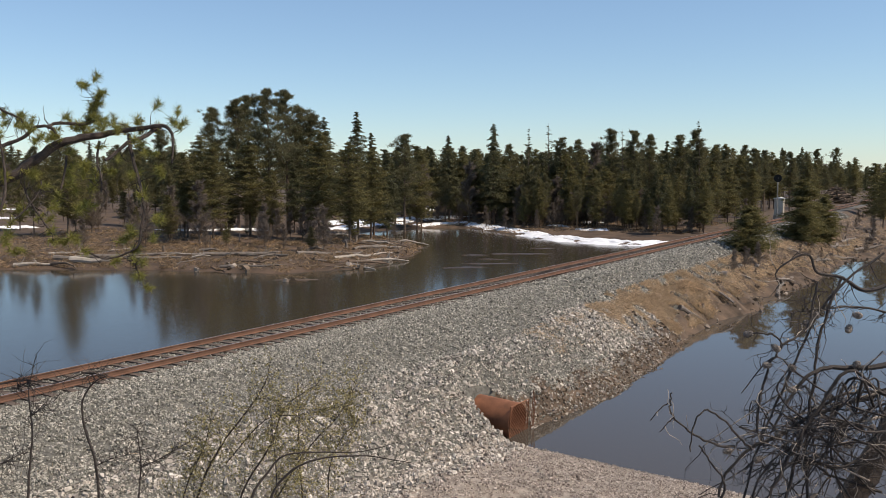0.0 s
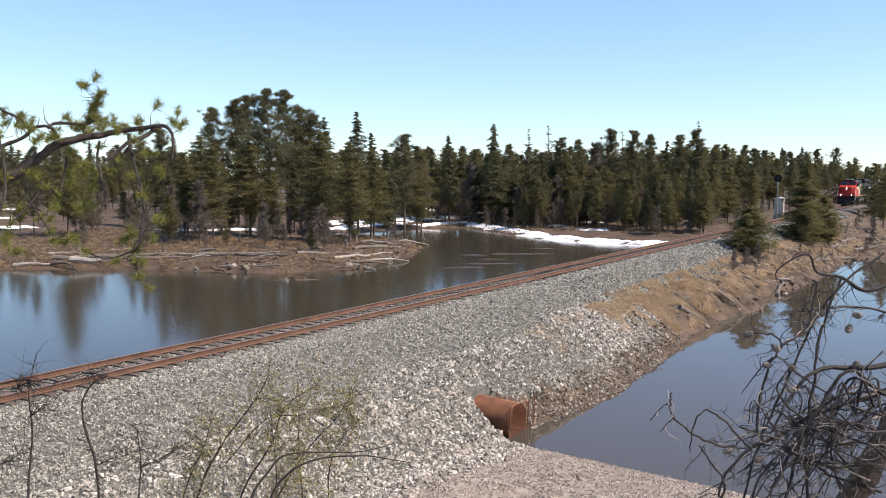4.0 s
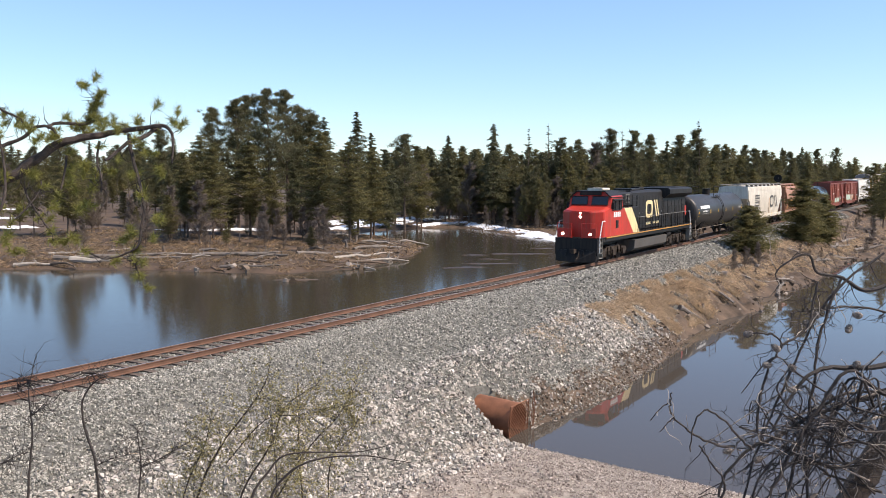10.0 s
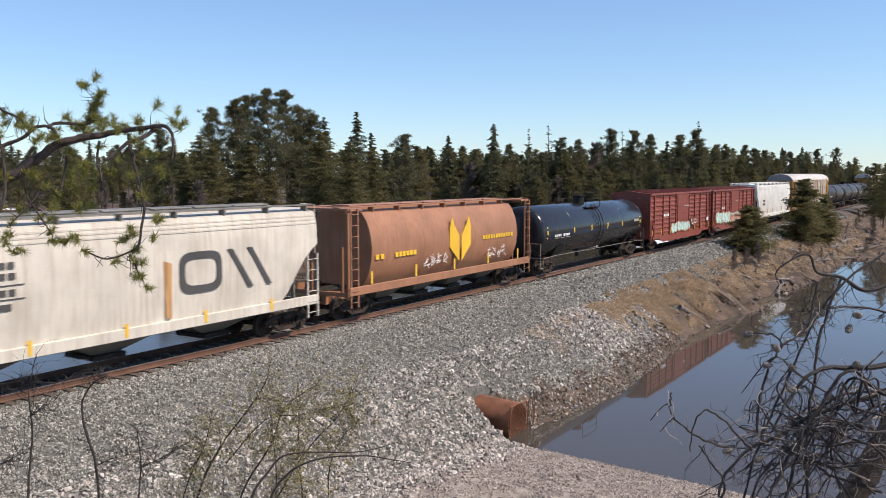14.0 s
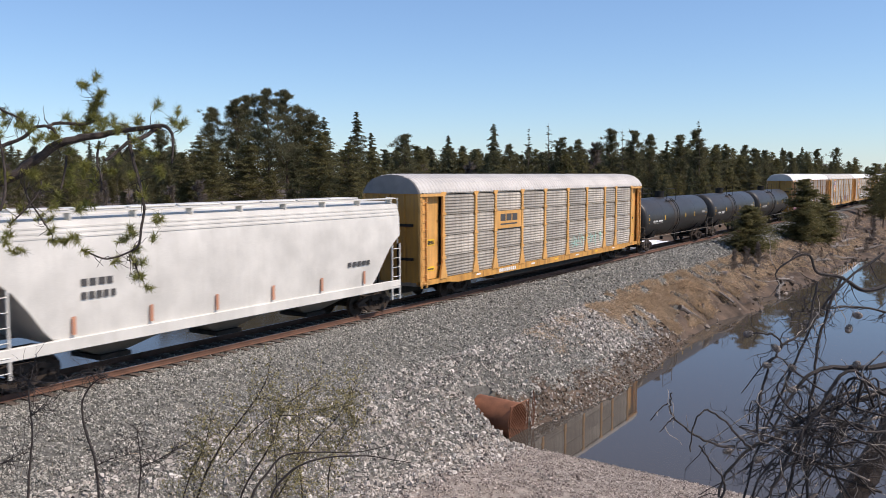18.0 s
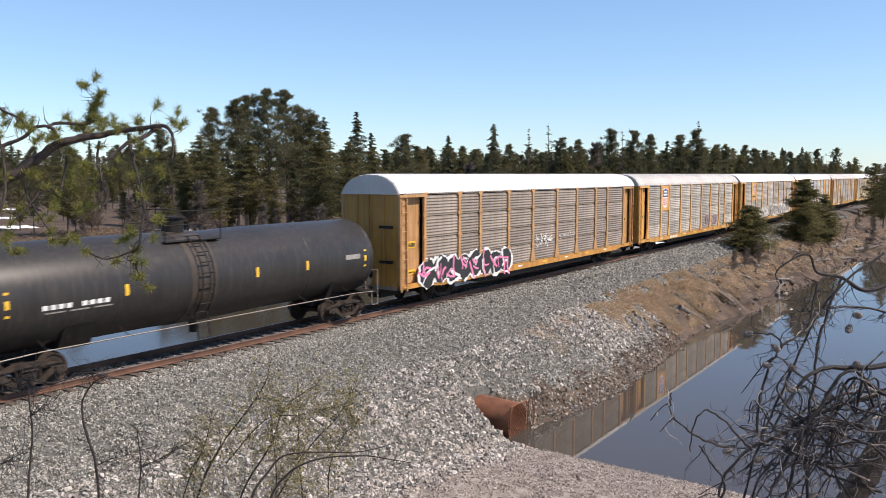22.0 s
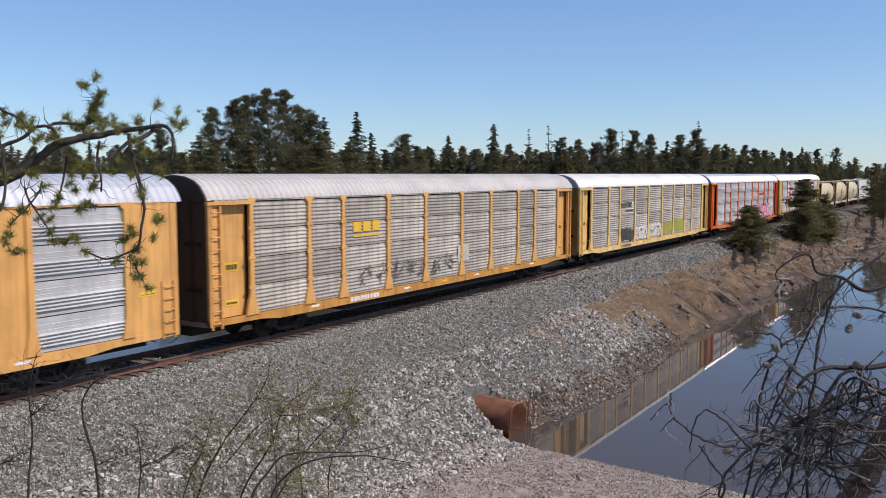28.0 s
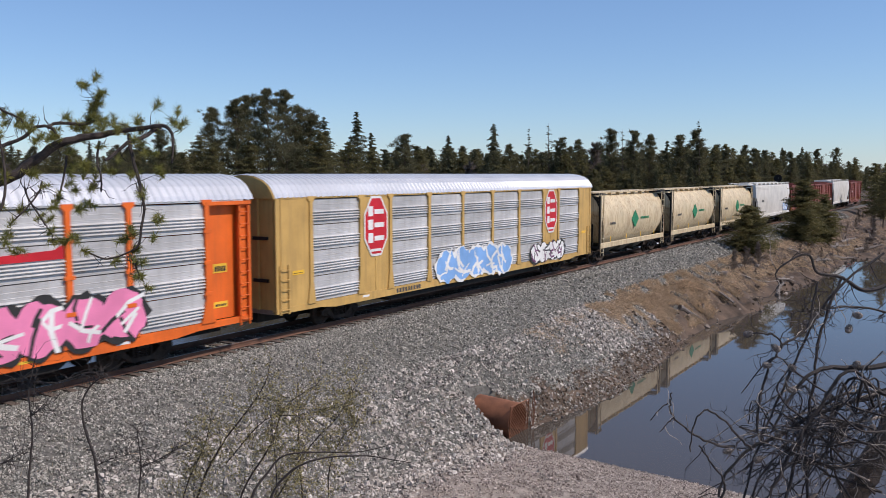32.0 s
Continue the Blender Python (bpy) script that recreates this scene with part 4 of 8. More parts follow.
    for k in range(cuts):
        xx = c + (k - (cuts - 1) / 2) * (2 * half - 4.2) / cuts
        w = (2 * half - 4.2) / cuts / 2
        b = Build().loft([[(xx - w, -1.4, 1.25), (xx + w, -1.4, 1.25), (xx + w, 1.4, 1.25), (xx - w, 1.4, 1.25)], [(xx - 0.45, -0.5, 0.5), (xx + 0.45, -0.5, 0.5), (xx + 0.45, 0.5, 0.5), (xx - 0.45, 0.5, 0.5)]])
        h = part("hopper", b, P_GREY_SILL, car)
        part("outlet_gate", Build().box(xx - 0.55, xx + 0.55, -0.7, 0.7, 0.36, 0.5), BLACK, h)
    running_gear(car, L, 2.1)
    return car


# -- boxcars --
def boxcar(label, L, m, seed, door_shift=0.0, light_roof=False):
    car = thing("boxcar", label, "boxcar", "cars of the freight train")
    c = L / 2
    half = c - 0.45
    ZB, ZT = 1.15, 4.30
    part("body", Build().box(c - half, c + half, -1.42, 1.42, 1.0, ZT), m, car)
    bays = [-half, -half + 1.0, -half * 0.62, -half * 0.42, -half * 0.22, half * 0.22, half * 0.42, half * 0.62, half - 1.0, half]
    for s in (-1, 1):
        for k in range(len(bays) - 1):
            a, b = bays[k], bays[k + 1]
            if k == 4:
                d = part("door", Build().box(c + a + 0.05, c + b - 0.05, min(s * 1.44, s * 1.52), max(s * 1.44, s * 1.52), ZB + 0.05, ZT - 0.12), m, car, "sliding door with flat ribs")
                for q in range(5):
                    zz = ZB + 0.45 + q * 0.55
                    part("door_rib", Build().box(c + a + 0.12, c + b - 0.12, min(s * 1.52, s * 1.545), max(s * 1.52, s * 1.545), zz, zz + 0.06), m, d)
                part("lock_bar", Build().cyl((c + a + 0.2, s * 1.56, ZB + 0.1), (c + a + 0.2, s * 1.56, ZT - 0.2), 0.03, 6).cyl((c + b - 0.3, s * 1.56, ZB + 0.1), (c + b - 0.3, s * 1.56, ZT - 0.2), 0.03, 6), m, d)
                continue
            n = 9
            pts = []
            for q in range(n):
                z = ZB + (ZT - ZB - 0.1) * q / n
                w = (ZT - ZB - 0.1) / n
                pts += [(s * 1.425, z), (s * 1.425, z + 0.45 * w), (s * 1.47, z + 0.6 * w), (s * 1.47, z + 0.85 * w)]
            pts.append((s * 1.425, ZT - 0.1))
            bb = Build()
            m0 = len(pts)
            bb.add([(c + a, y, z) for y, z in pts] + [(c + b, y, z) for y, z in pts], [(q, q + 1, m0 + q + 1, m0 + q) for q in range(m0 - 1)])
            part("panel", bb, m, car)
        for k, x in enumerate(bays):
            part("post", Build().cbox(c + x - 0.07, c + x + 0.07, min(s * 1.42, s * 1.53), max(s * 1.42, s * 1.53), ZB - 0.1, ZT - 0.02, 0.01), m, car)
        part("side_sill", Build().slab([(c - half, 1.16), (c + half, 1.16), (c + half, 0.92), (c + half - 2.2, 0.92), (c + half - 3.2, 0.62), (c - half + 3.2, 0.62), (c - half + 2.2, 0.92), (c - half, 0.92)],
                                       s * 1.44, s * 1.50), m, car)
        part("eave", Build().cbox(c - half, c + half, min(s * 1.40, s * 1.56), max(s * 1.40, s * 1.56), ZT - 0.1, ZT + 0.06), m, car)
    part("roof", Build().prism([(-1.55, ZT + 0.04), (0, ZT + 0.22), (1.55, ZT + 0.04), (1.55, ZT), (-1.55, ZT)], c - half, c + half), ROOF_GREY if light_roof else m, car)
    for k in range(17):
        xx = c - half + 0.4 + (2 * half - 0.8) * k / 16
        part("roof_rib", Build().prism([(-1.55, ZT + 0.045), (0, ZT + 0.225), (1.55, ZT + 0.045), (1.55, ZT + 0.12), (0, ZT + 0.30), (-1.55, ZT + 0.12)], xx - 0.05, xx + 0.05), m, car)
    for e in (-1, 1):
        xo = c + e * half
        b = Build()
        for q in range(10):
            zz = 1.2 + q * 0.3
            b.box(min(xo, xo + e * 0.07), max(xo, xo + e * 0.07), -1.3, 1.3, zz, zz + 0.13)
        part("end_wall", b, m, car)
        part("ladder", ladder(xo - e * 0.12 - 0.2 if e > 0 else xo + 0.08, xo - 0.08 if e > 0 else xo + 0.52, -1.54, 0.6, 2.3 if e < 0 else ZT, 4 if e < 0 else 9), m, car)
        xa = xo - e * 0.9
        part("placard", Build().box(xa - 0.3, xa + 0.3, -1.552, -1.545, 1.75, 2.05), MARK_WHITE if e > 0 else P_DARK_RED, car)
    part("centre_sill", Build().box(0.8, L - 0.8, -0.4, 0.4, 0.6, 1.0), BLACK, car)
    for q in range(8):
        xx = c - half + 0.4 + (2 * half - 0.9) * q / 7
        part("reflector", Build().box(xx, xx + 0.10, -1.545, -1.54, 1.2, 1.65), MARK_YELLOW, car)
    running_gear(car, L, 2.2)
    bars(car, c - half * 0.60, c - half * 0.44, 2.55, 2.75, -1.485, MARK_WHITE, seed, 4)
    bars(car, c + half * 0.02, c + half * 0.18, 3.2, 3.26, -1.555, MARK_WHITE, seed, 2, 0.03)
    return car


# -- locomotive --
def loco_frame_mesh():
    b = Build()
    for s in (-1, 1):
        y0, y1 = s * 0.98, s * 1.16
        b.slab([(-2.55, 0.62), (-2.3, 0.82), (-1.4, 0.84), (-1.1, 0.98), (-0.6, 0.98), (-0.3, 0.84), (0.3, 0.84), (0.6, 0.98), (1.1, 0.98), (1.4, 0.84), (2.3, 0.82), (2.55, 0.62), (2.5, 0.46),
                (2.1, 0.55), (1.5, 0.55), (1.3, 0.68), (0.5, 0.68), (0.35, 0.55), (-0.35, 0.55), (-0.5, 0.68), (-1.3, 0.68), (-1.5, 0.55), (-2.1, 0.55), (-2.5, 0.46)], y0, y1)
        for ax in (-1.85, 0.0, 1.85):
            b.box(ax - 0.24, ax + 0.24, min(y1 - s * 0.05, y1 + s * 0.1), max(y1 - s * 0.05, y1 + s * 0.1), 0.34, 0.74)
        for px in (-1.2, -0.62, 0.62, 1.2):
            for k in range(4):
                b.cyl((px, s * 1.1, 0.42 + 0.07 * k), (px, s * 1.1, 0.46 + 0.07 * k), 0.1, 8)
            b.cyl((px + 0.25, s * 1.2, 0.45), (px + 0.12, s * 1.2, 0.95), 0.045, 8)
    b.box(-0.5, 0.5, -1.1, 1.1, 0.75, 1.05)
    b.box(-2.4, 2.4, -0.6, 0.6, 0.6, 0.85)
    return b.mesh("truck", TRUCK)


def locomotive():
    car = thing("locomotive", "red, cream and black diesel freight locomotive with lit headlights", "locomotive")
    L, W = 22.3, 1.50
    part("underframe", Build().cbox(0.75, 21.6, -1.45, 1.45, 1.36, 1.62).box(1.2, 21.2, -0.6, 0.6, 0.85, 1.36), P_BLACK, car)
    part("walkway", Build().cbox(0.9, 21.5, -W, W, 1.62, 1.70), P_BLACK, car)
    for s in (-1, 1):
        part("sill_stripe", Build().box(2.2, 21.3, min(s * 1.502, s * 1.512), max(s * 1.502, s * 1.512), 1.615, 1.69), P_RUSTY_YELLOW, car, "yellow stripe along the walkway edge")
        part("side_skirt", Build().box(2.2, 8.0, min(s * 1.40, s * 1.47), max(s * 1.40, s * 1.47), 1.42, 1.60), P_BLACK, car)
    # nose and cab
    def ring(x, w, zb, zt, k=0.12):
        return [(x, -w, zb), (x, w, zb), (x, w, zt - k), (x, w - k * 1.6, zt), (x, -w + k * 1.6, zt), (x, -w, zt - k)]
    part("nose", Build().loft([ring(1.36, 0.70, 1.70, 3.38), ring(1.42, 0.84, 1.68, 3.42), ring(1.80, 1.40, 1.66, 3.46), ring(1.90, 1.46, 1.66, 3.48), ring(2.85, 1.48, 1.66, 3.68)]), P_RED, car)
    part("cab", Build().loft([ring(2.80, 1.48, 1.66, 3.70), ring(2.86, 1.48, 1.66, 3.72), ring(3.14, 1.46, 1.66, 4.62, 0.3), ring(5.15, 1.46, 1.66, 4.62, 0.3)]), P_RED, car)
    part("cab_roof", Build().prism([(-1.50, 4.26), (-1.02, 4.70), (1.02, 4.70), (1.50, 4.26), (1.46, 4.22), (0.99, 4.645), (-0.99, 4.645), (-1.46, 4.22)], 3.02, 5.3), P_BLACK, car)
    part("number_board", Build().box(2.99, 3.12, -0.75, 0.75, 4.40, 4.66), P_BLACK, car)
    for y0, y1 in ((-1.28, -0.16), (0.16, 1.28)):
        z0, z1 = 3.78, 4.32
        xa, xb = 2.86 + 0.28 * 0.04 / 0.9, 2.86 + 0.28 * 0.6 / 0.9
        w = part("windscreen", Build().add([(xa - 0.03, y0, z0), (xa - 0.03, y1, z0), (xb - 0.03, y1, z1), (xb - 0.03, y0, z1), (xa + 0.03, y0, z0), (xa + 0.03, y1, z0), (xb + 0.03, y1, z1), (xb + 0.03, y0, z1)],
                                           [(0, 1, 2, 3), (4, 5, 6, 7), (0, 1, 5, 4), (2, 3, 7, 6), (1, 2, 6, 5), (0, 3, 7, 4)]), GLASS, car)
        part("window_frame", Build().tube([(xa - 0.035, y0, z0), (xa - 0.035, y1, z0), (xb - 0.035, y1, z1), (xb - 0.035, y0, z1), (xa - 0.035, y0, z0)], 0.03, 5), P_BLACK, w)
    for s in (-1, 1):
        for xa, xb in ((3.25, 3.72), (3.80, 4.42), (4.58, 4.92)):
            w = part("window", Build().box(xa, xb, min(s * 1.455, s * 1.495), max(s * 1.455, s * 1.495), 3.42, 4.08), GLASS, car)
            part("window_frame", Build().tube([(xa, s * 1.495, 3.42), (xb, s * 1.495, 3.42), (xb, s * 1.495, 4.08), (xa, s * 1.495, 4.08), (xa, s * 1.495, 3.42)], 0.028, 5), P_BLACK, w)
        part("sunshade", Build().prism([(s * 1.46, 4.14), (s * 1.66, 4.06), (s * 1.67, 4.09), (s * 1.46, 4.18)], 3.2, 4.95), P_BLACK, car)
        part("vent_grille", Build().box(3.95, 4.35, min(s * 1.46, s * 1.50), max(s * 1.46, s * 1.50), 2.2, 2.72), BLACK, car)
        part("mirror", Build().box(3.0, 3.08, min(s * 1.5, s * 1.7), max(s * 1.5, s * 1.7), 3.5, 3.9), BLACK, car)
    part("air_conditioner", Build().cbox(3.3, 4.6, -0.75, 0.35, 4.70, 4.88, 0.05), P_LIGHT, car, "pale roof-mounted air conditioner")
    part("antenna", Build().cyl((4.8, 0.3, 4.6), (4.8, 0.3, 4.9), 0.12, 10), BLACK, car)
    part("whip_aerial", Build().cyl((4.8, -0.4, 4.6), (4.8, -0.4, 5.1), 0.02, 5), BLACK, car)
    # headlights
    for k, z in enumerate((3.02, 3.25)):
        part("headlight", Build().cyl((1.36, 0.0, z), (1.52, 0.0, z), 0.085, 14), LAMP, car, "lit round headlight")
    part("headlight_housing", Build().cbox(1.40, 1.56, -0.16, 0.16, 2.86, 3.42, 0.05), BLACK, car)
    for y in (-0.95, 0.95):
        d = part("ditch_light", Build().cyl((0.72, y, 1.94), (0.9, y, 1.94), 0.09, 12), LAMP, car, "lit low ditch light")
        part("lamp_housing", Build().cbox(0.76, 0.95, y - 0.14, y + 0.14, 1.66, 2.1, 0.03), BLACK, d)
    # pilot, plough and steps
    part("pilot", Build().box(0.72, 0.86, -1.48, 1.48, 0.55, 1.66), P_BLACK, car)
    part("plough", Build().loft([[(0.25, 0.0, 0.13), (0.62, 0.0, 0.95), (0.76, 0.0, 0.95), (0.6, 0.0, 0.13)], [(0.62, -1.4, 0.16), (0.68, -1.4, 0.85), (0.8, -1.4, 0.85), (0.8, -1.4, 0.16)]], True)
         .loft([[(0.25, 0.0, 0.13), (0.62, 0.0, 0.95), (0.76, 0.0, 0.95), (0.6, 0.0, 0.13)], [(0.62, 1.4, 0.16), (0.68, 1.4, 0.85), (0.8, 1.4, 0.85), (0.8, 1.4, 0.16)]], True), BLACK, car)
    for e in (0, 1):
        x0 = 0.9 if not e else 20.75
        for s in (-1, 1):
            st = Build()
            for k in range(4):
                st.box(x0, x0 + 0.6, min(s * 1.2, s * 1.52), max(s * 1.2, s * 1.52), 0.36 + 0.33 * k, 0.40 + 0.33 * k)
            st.box(x0 - 0.03, x0, min(s * 1.2, s * 1.52), max(s * 1.2, s * 1.52), 0.34, 1.62)
            st.box(x0 + 0.6, x0 + 0.63, min(s * 1.2, s * 1.52), max(s * 1.2, s * 1.52), 0.34, 1.62)
            part("step", st, P_GREY_SILL, car)
            part("grab_rail", Build().tube([(x0 + 0.05, s * 1.54, 0.75), (x0 + 0.05, s * 1.54, 1.7), (x0 + (0.55 if not e else 0.0), s * 1.5, 2.75), (x0 + (1.0 if not e else -0.3), s * 1.5, 2.75)], 0.028, 6), MARK_WHITE, car)
        for s in (-1, 1):
            xx = 0.78 if not e else 21.52
            part("end_rail", Build().tube([(xx, s * 1.35, 1.66), (xx, s * 1.35, 2.62), (xx, s * 0.35, 2.62), (xx, s * 0.35, 1.66)], 0.026, 6).tube([(xx, s * 1.35, 2.1), (xx, s * 0.35, 2.1)], 0.02, 6),
                 P_RED if not e else P_BLACK, car)
    for s in (-1, 1):
        part("end_gate", Build().box(0.74, 0.80, min(0.4 * s, 1.3 * s), max(0.4 * s, 1.3 * s), 1.7, 2.3), P_RED, car)
    # hoods
    part("equipment_cab", Build().cbox(5.15, 8.3, -1.44, 1.44, 1.66, 3.52, 0.05), P_BLACK, car)
    part("upper_hood", Build().cbox(5.15, 8.3, -1.0, 1.0, 3.52, 4.55, 0.12), P_BLACK, car)
    part("engine_hood", Build().cbox(8.3, 15.0, -0.98, 0.98, 1.66, 4.62, 0.16), P_BLACK, car)
    part("radiator_hood", Build().cbox(15.0, 21.0, -1.02, 1.02, 1.66, 4.0, 0.08), P_BLACK, car)
    part("radiator_wing", Build().prism([(-1.05, 3.95), (-1.52, 4.28), (-1.52, 4.62), (-1.30, 4.74), (1.30, 4.74), (1.52, 4.62), (1.52, 4.28), (1.05, 3.95)], 15.3, 21.15), P_BLACK, car)
    part("radiator_grille", Build().cbox(17.6, 20.9, -1.2, 1.2, 4.74, 4.80), BLACK, car)
    part("exhaust_stack", Build().cbox(11.6, 12.6, -0.35, 0.35, 4.6, 4.85, 0.05), BLACK, car)
    part("blower", Build().cbox(9.0, 10.8, -0.7, 0.7, 4.6, 4.76, 0.06), P_BLACK, car)
    part("bell_vent", Build().cbox(6.0, 7.6, -0.8, 0.8, 4.55, 4.64, 0.03), P_BLACK, car)
    for s in (-1, 1):
        for xa in (5.9, 6.9):
            g = part("louvre", Build().box(xa, xa + 0.75, min(s * 1.0, s * 1.03), max(s * 1.0, s * 1.03), 3.78, 4.42), P_GREY_SILL if xa > 6 else BLACK, car)
            for q in range(6):
                part("slat", Build().box(xa + 0.05, xa + 0.7, min(s * 1.03, s * 1.06), max(s * 1.03, s * 1.06), 3.84 + q * 0.095, 3.88 + q * 0.095), BLACK, g)
        for k in range(9):
            xa = 8.45 + 0.72 * k
            d = part("hood_door", Build().box(xa + 0.02, xa + 0.70, min(s * 0.98, s * 1.0), max(s * 0.98, s * 1.0), 1.85, 4.2), P_BLACK, car)
            part("latch", Build().box(xa + 0.60, xa + 0.66, min(s * 1.0, s * 1.02), max(s * 1.0, s * 1.02), 2.9, 3.02), STEEL, d)
        for k in range(6):
            xa = 15.3 + 0.92 * k
            d = part("hood_door", Build().box(xa + 0.03, xa + 0.86, min(s * 1.02, s * 1.045), max(s * 1.02, s * 1.045), 1.9, 3.75), P_BLACK, car)
            part("door_window", Build().box(xa + 0.2, xa + 0.62, min(s * 1.045, s * 1.055), max(s * 1.045, s * 1.055), 2.5, 3.3), BLACK, d)
        for k in range(9):
            xx = 8.3 + 1.55 * k
            part("railing_post", Build().box(xx - 0.035, xx + 0.035, s * 1.46 - 0.025, s * 1.46 + 0.025, 1.66, 2.75), P_BLACK, car)
        b2 = Build().tube([(8.2, s * 1.46, 2.75), (14.0, s * 1.46, 2.75), (20.9, s * 1.46, 2.75)], 0.024, 6)
        part("handrail", b2, P_GREY_SILL, car)
        for k in range(11):
            xx = 8.6 + 1.2 * k
            part("stanchion", Build().cyl((xx, s * 1.46, 1.72), (xx, s * 1.46, 2.75), 0.02, 5), P_BLACK, car)
        up = Build()
        for k in range(4):
            xx = 5.3 + 0.98 * k
            up.box(xx - 0.03, xx + 0.03, s * 1.38 - 0.02, s * 1.38 + 0.02, 3.5, 4.35)
        up.tube([(5.2, s * 1.38, 4.35), (8.25, s * 1.38, 4.35)], 0.022, 5).tube([(5.2, s * 1.38, 3.95), (8.25, s * 1.38, 3.95)], 0.018, 5)
        part("upper_railing", up, P_BLACK, car)
        # livery
        y = s * 1.446
        part("red_panel", Build().slab([(5.152, 1.70), (7.4, 1.70), (5.5, 3.50), (5.152, 3.50)], min(y, y + s * 0.006), max(y, y + s * 0.006)), P_RED, car)
        part("cream_band", Build().slab([(7.4, 1.70), (8.72, 1.70), (7.0, 3.50), (5.5, 3.50)], min(y, y + s * 0.006), max(y, y + s * 0.006)), P_CREAM, car)
        # the railway's sign as plain cream strokes
        y = s * 1.004
        lo, hi = min(y, y + s * 0.012), max(y, y + s * 0.012)
        e = loop(11.2, 12.75, 2.56, 3.86, 0.27, lo, hi)
        slants(e, 13.0, 14.36, 2.58, 3.86, 0.25, lo, hi)
        part("emblem", e, P_CREAM, car, "cream emblem on the hood")
        for k in range(4):
            part("lettering", Build().box(3.53 + 0.33 * k, 3.53 + 0.33 * k + 0.26, min(s * 1.468, s * 1.474), max(s * 1.468, s * 1.474), 2.95, 3.28), MARK_WHITE, car)
        for k in range(9):
            part("lettering", Build().box(11.3 + 0.34 * k, 11.3 + 0.34 * k + (0.26 if k not in (3, 6) else 0.08), lo, hi, 2.06, 2.25), P_CREAM, car)
        part("fuel_tank", Build().prism([(s * 0.02, 0.36), (s * 1.15, 0.36), (s * 1.42, 0.55), (s * 1.46, 1.15), (s * 0.02, 1.25)], 7.7, 14.9), P_FUEL, car)
        part("air_reservoir", Build().cyl((15.3, s * 1.2, 1.12), (16.2, s * 1.2, 1.12), 0.17, 12), BLACK, car)
    part("red_marker", Build().box(21.0, 21.06, -0.35, -0.2, 3.0, 3.2), MARK_RED, car)
    part("rear_panel", Build().box(20.8, 21.2, -1.04, -0.6, 2.4, 3.2), P_RED, car)
    for cx in (4.3, 18.35):
        t = part("truck", LOCO_FRAME, None, car, at=pose(cx, 0, 0))
        for ax in (-1.85, 0.0, 1.85):
            w = part("wheelset", WHEELS_BIG, None, t, at=pose(ax, 0, 0.53))
            ROLLERS.append((w, ax, 0.53, 0.53))
    part("coupler", COUPLER, None, car)
    part("coupler", COUPLER, None, car, at=pose(L - 0.3, 0, 0, 0, 0, 180))
    part("hose", Build().tube([(0.7, -0.6, 1.0), (0.45, -0.6, 0.6), (0.7, -0.5, 0.35)], 0.03, 6).tube([(0.7, 0.6, 1.0), (0.45, 0.6, 0.6), (0.7, 0.5, 0.35)], 0.03, 6), BLACK, car)
    return car


LOCO_FRAME = loco_frame_mesh()

# -- the train, front to back --
place_at = 0.0


def couple(car, length):
    global place_at
    CARS.append((car, place_at + (0.3 if length == 22.3 else 0.0)))
    place_at += length
    return car


couple(locomotive(), 22.3)

couple(tank_car("matt black tank car with a white wordmark", 18.3, P_TANK, wordmark=True, seed=1, waist=False, off=-0.2), 18.3)

car = couple(hopper_car("light grey covered hopper with dark grey emblem", 18.7, P_LIGHT, "flat", end_m=P_GREY_SILL, top_m=P_GREY_SILL, zt=4.45), 18.7)
e = loop(11.25, 13.0, 2.1, 3.4, 0.23, -1.597, -1.585)
slants(e, 13.25, 15.3, 2.05, 3.38, 0.24, -1.597, -1.585)
part("emblem", e, MARK_GREY, car, "dark grey emblem of a loop and slanted strokes")
for k, (xa, xb, za) in enumerate([(3.9, 6.0, 3.42), (3.9, 6.0, 3.14), (3.9, 6.0, 2.72), (3.6, 5.9, 2.35)]):
    bars(car, xa, xb, za, za + 0.17, -1.588, MARK_GREY, k, 8 if k < 3 else 5)
part("notice", Build().box(3.7, 6.2, -1.589, -1.584, 2.62, 2.65).box(3.7, 6.2, -1.589, -1.584, 2.98, 3.01), MARK_GREY, car)
for k in range(5):
    part("reflector", Build().box(3.2 + 3 * k, 3.32 + 3 * k, -1.61, -1.60, 1.1, 1.5), MARK_YELLOW, car)
part("stain_patch", Build().slab([(10.72, 1.45), (10.92, 1.4), (10.98, 3.1), (10.66, 3.2)], -1.583, -1.578), P_TAN, car, "rust-yellow streak in the paint")

car = couple(hopper_car("weathered brown cylindrical grain hopper with yellow wheat sign", 17.5, P_BROWN, "round", end_m=P_BROWN, zt=4.25, cuts=4), 17.5)
for s in (-1, 1):
    ring = [(9.3 + s * 0.1, 1.75), (9.3 + s * 0.95, 2.45), (9.3 + s * 0.95, 3.35), (9.3 + s * 0.75, 3.85), (9.3 + s * 0.55, 3.45), (9.3 + s * 0.1, 2.95)]
    bw = Build()
    n_r = len(ring)
    bw.add([(x, -1.60, z) for x, z in ring] + [(x, -1.57, z) for x, z in ring], [tuple(range(n_r))] + [(k, (k + 1) % n_r, n_r + (k + 1) % n_r, n_r + k) for k in range(n_r)])
    part("emblem", bw, MARK_YELLOW, car, "yellow wheat-ear leaf")
bars(car, 2.6, 3.3, 2.35, 2.55, -1.6, MARK_YELLOW, 4, 2)
bars(car, 4.0, 5.6, 2.35, 2.55, -1.6, MARK_YELLOW, 5, 6)
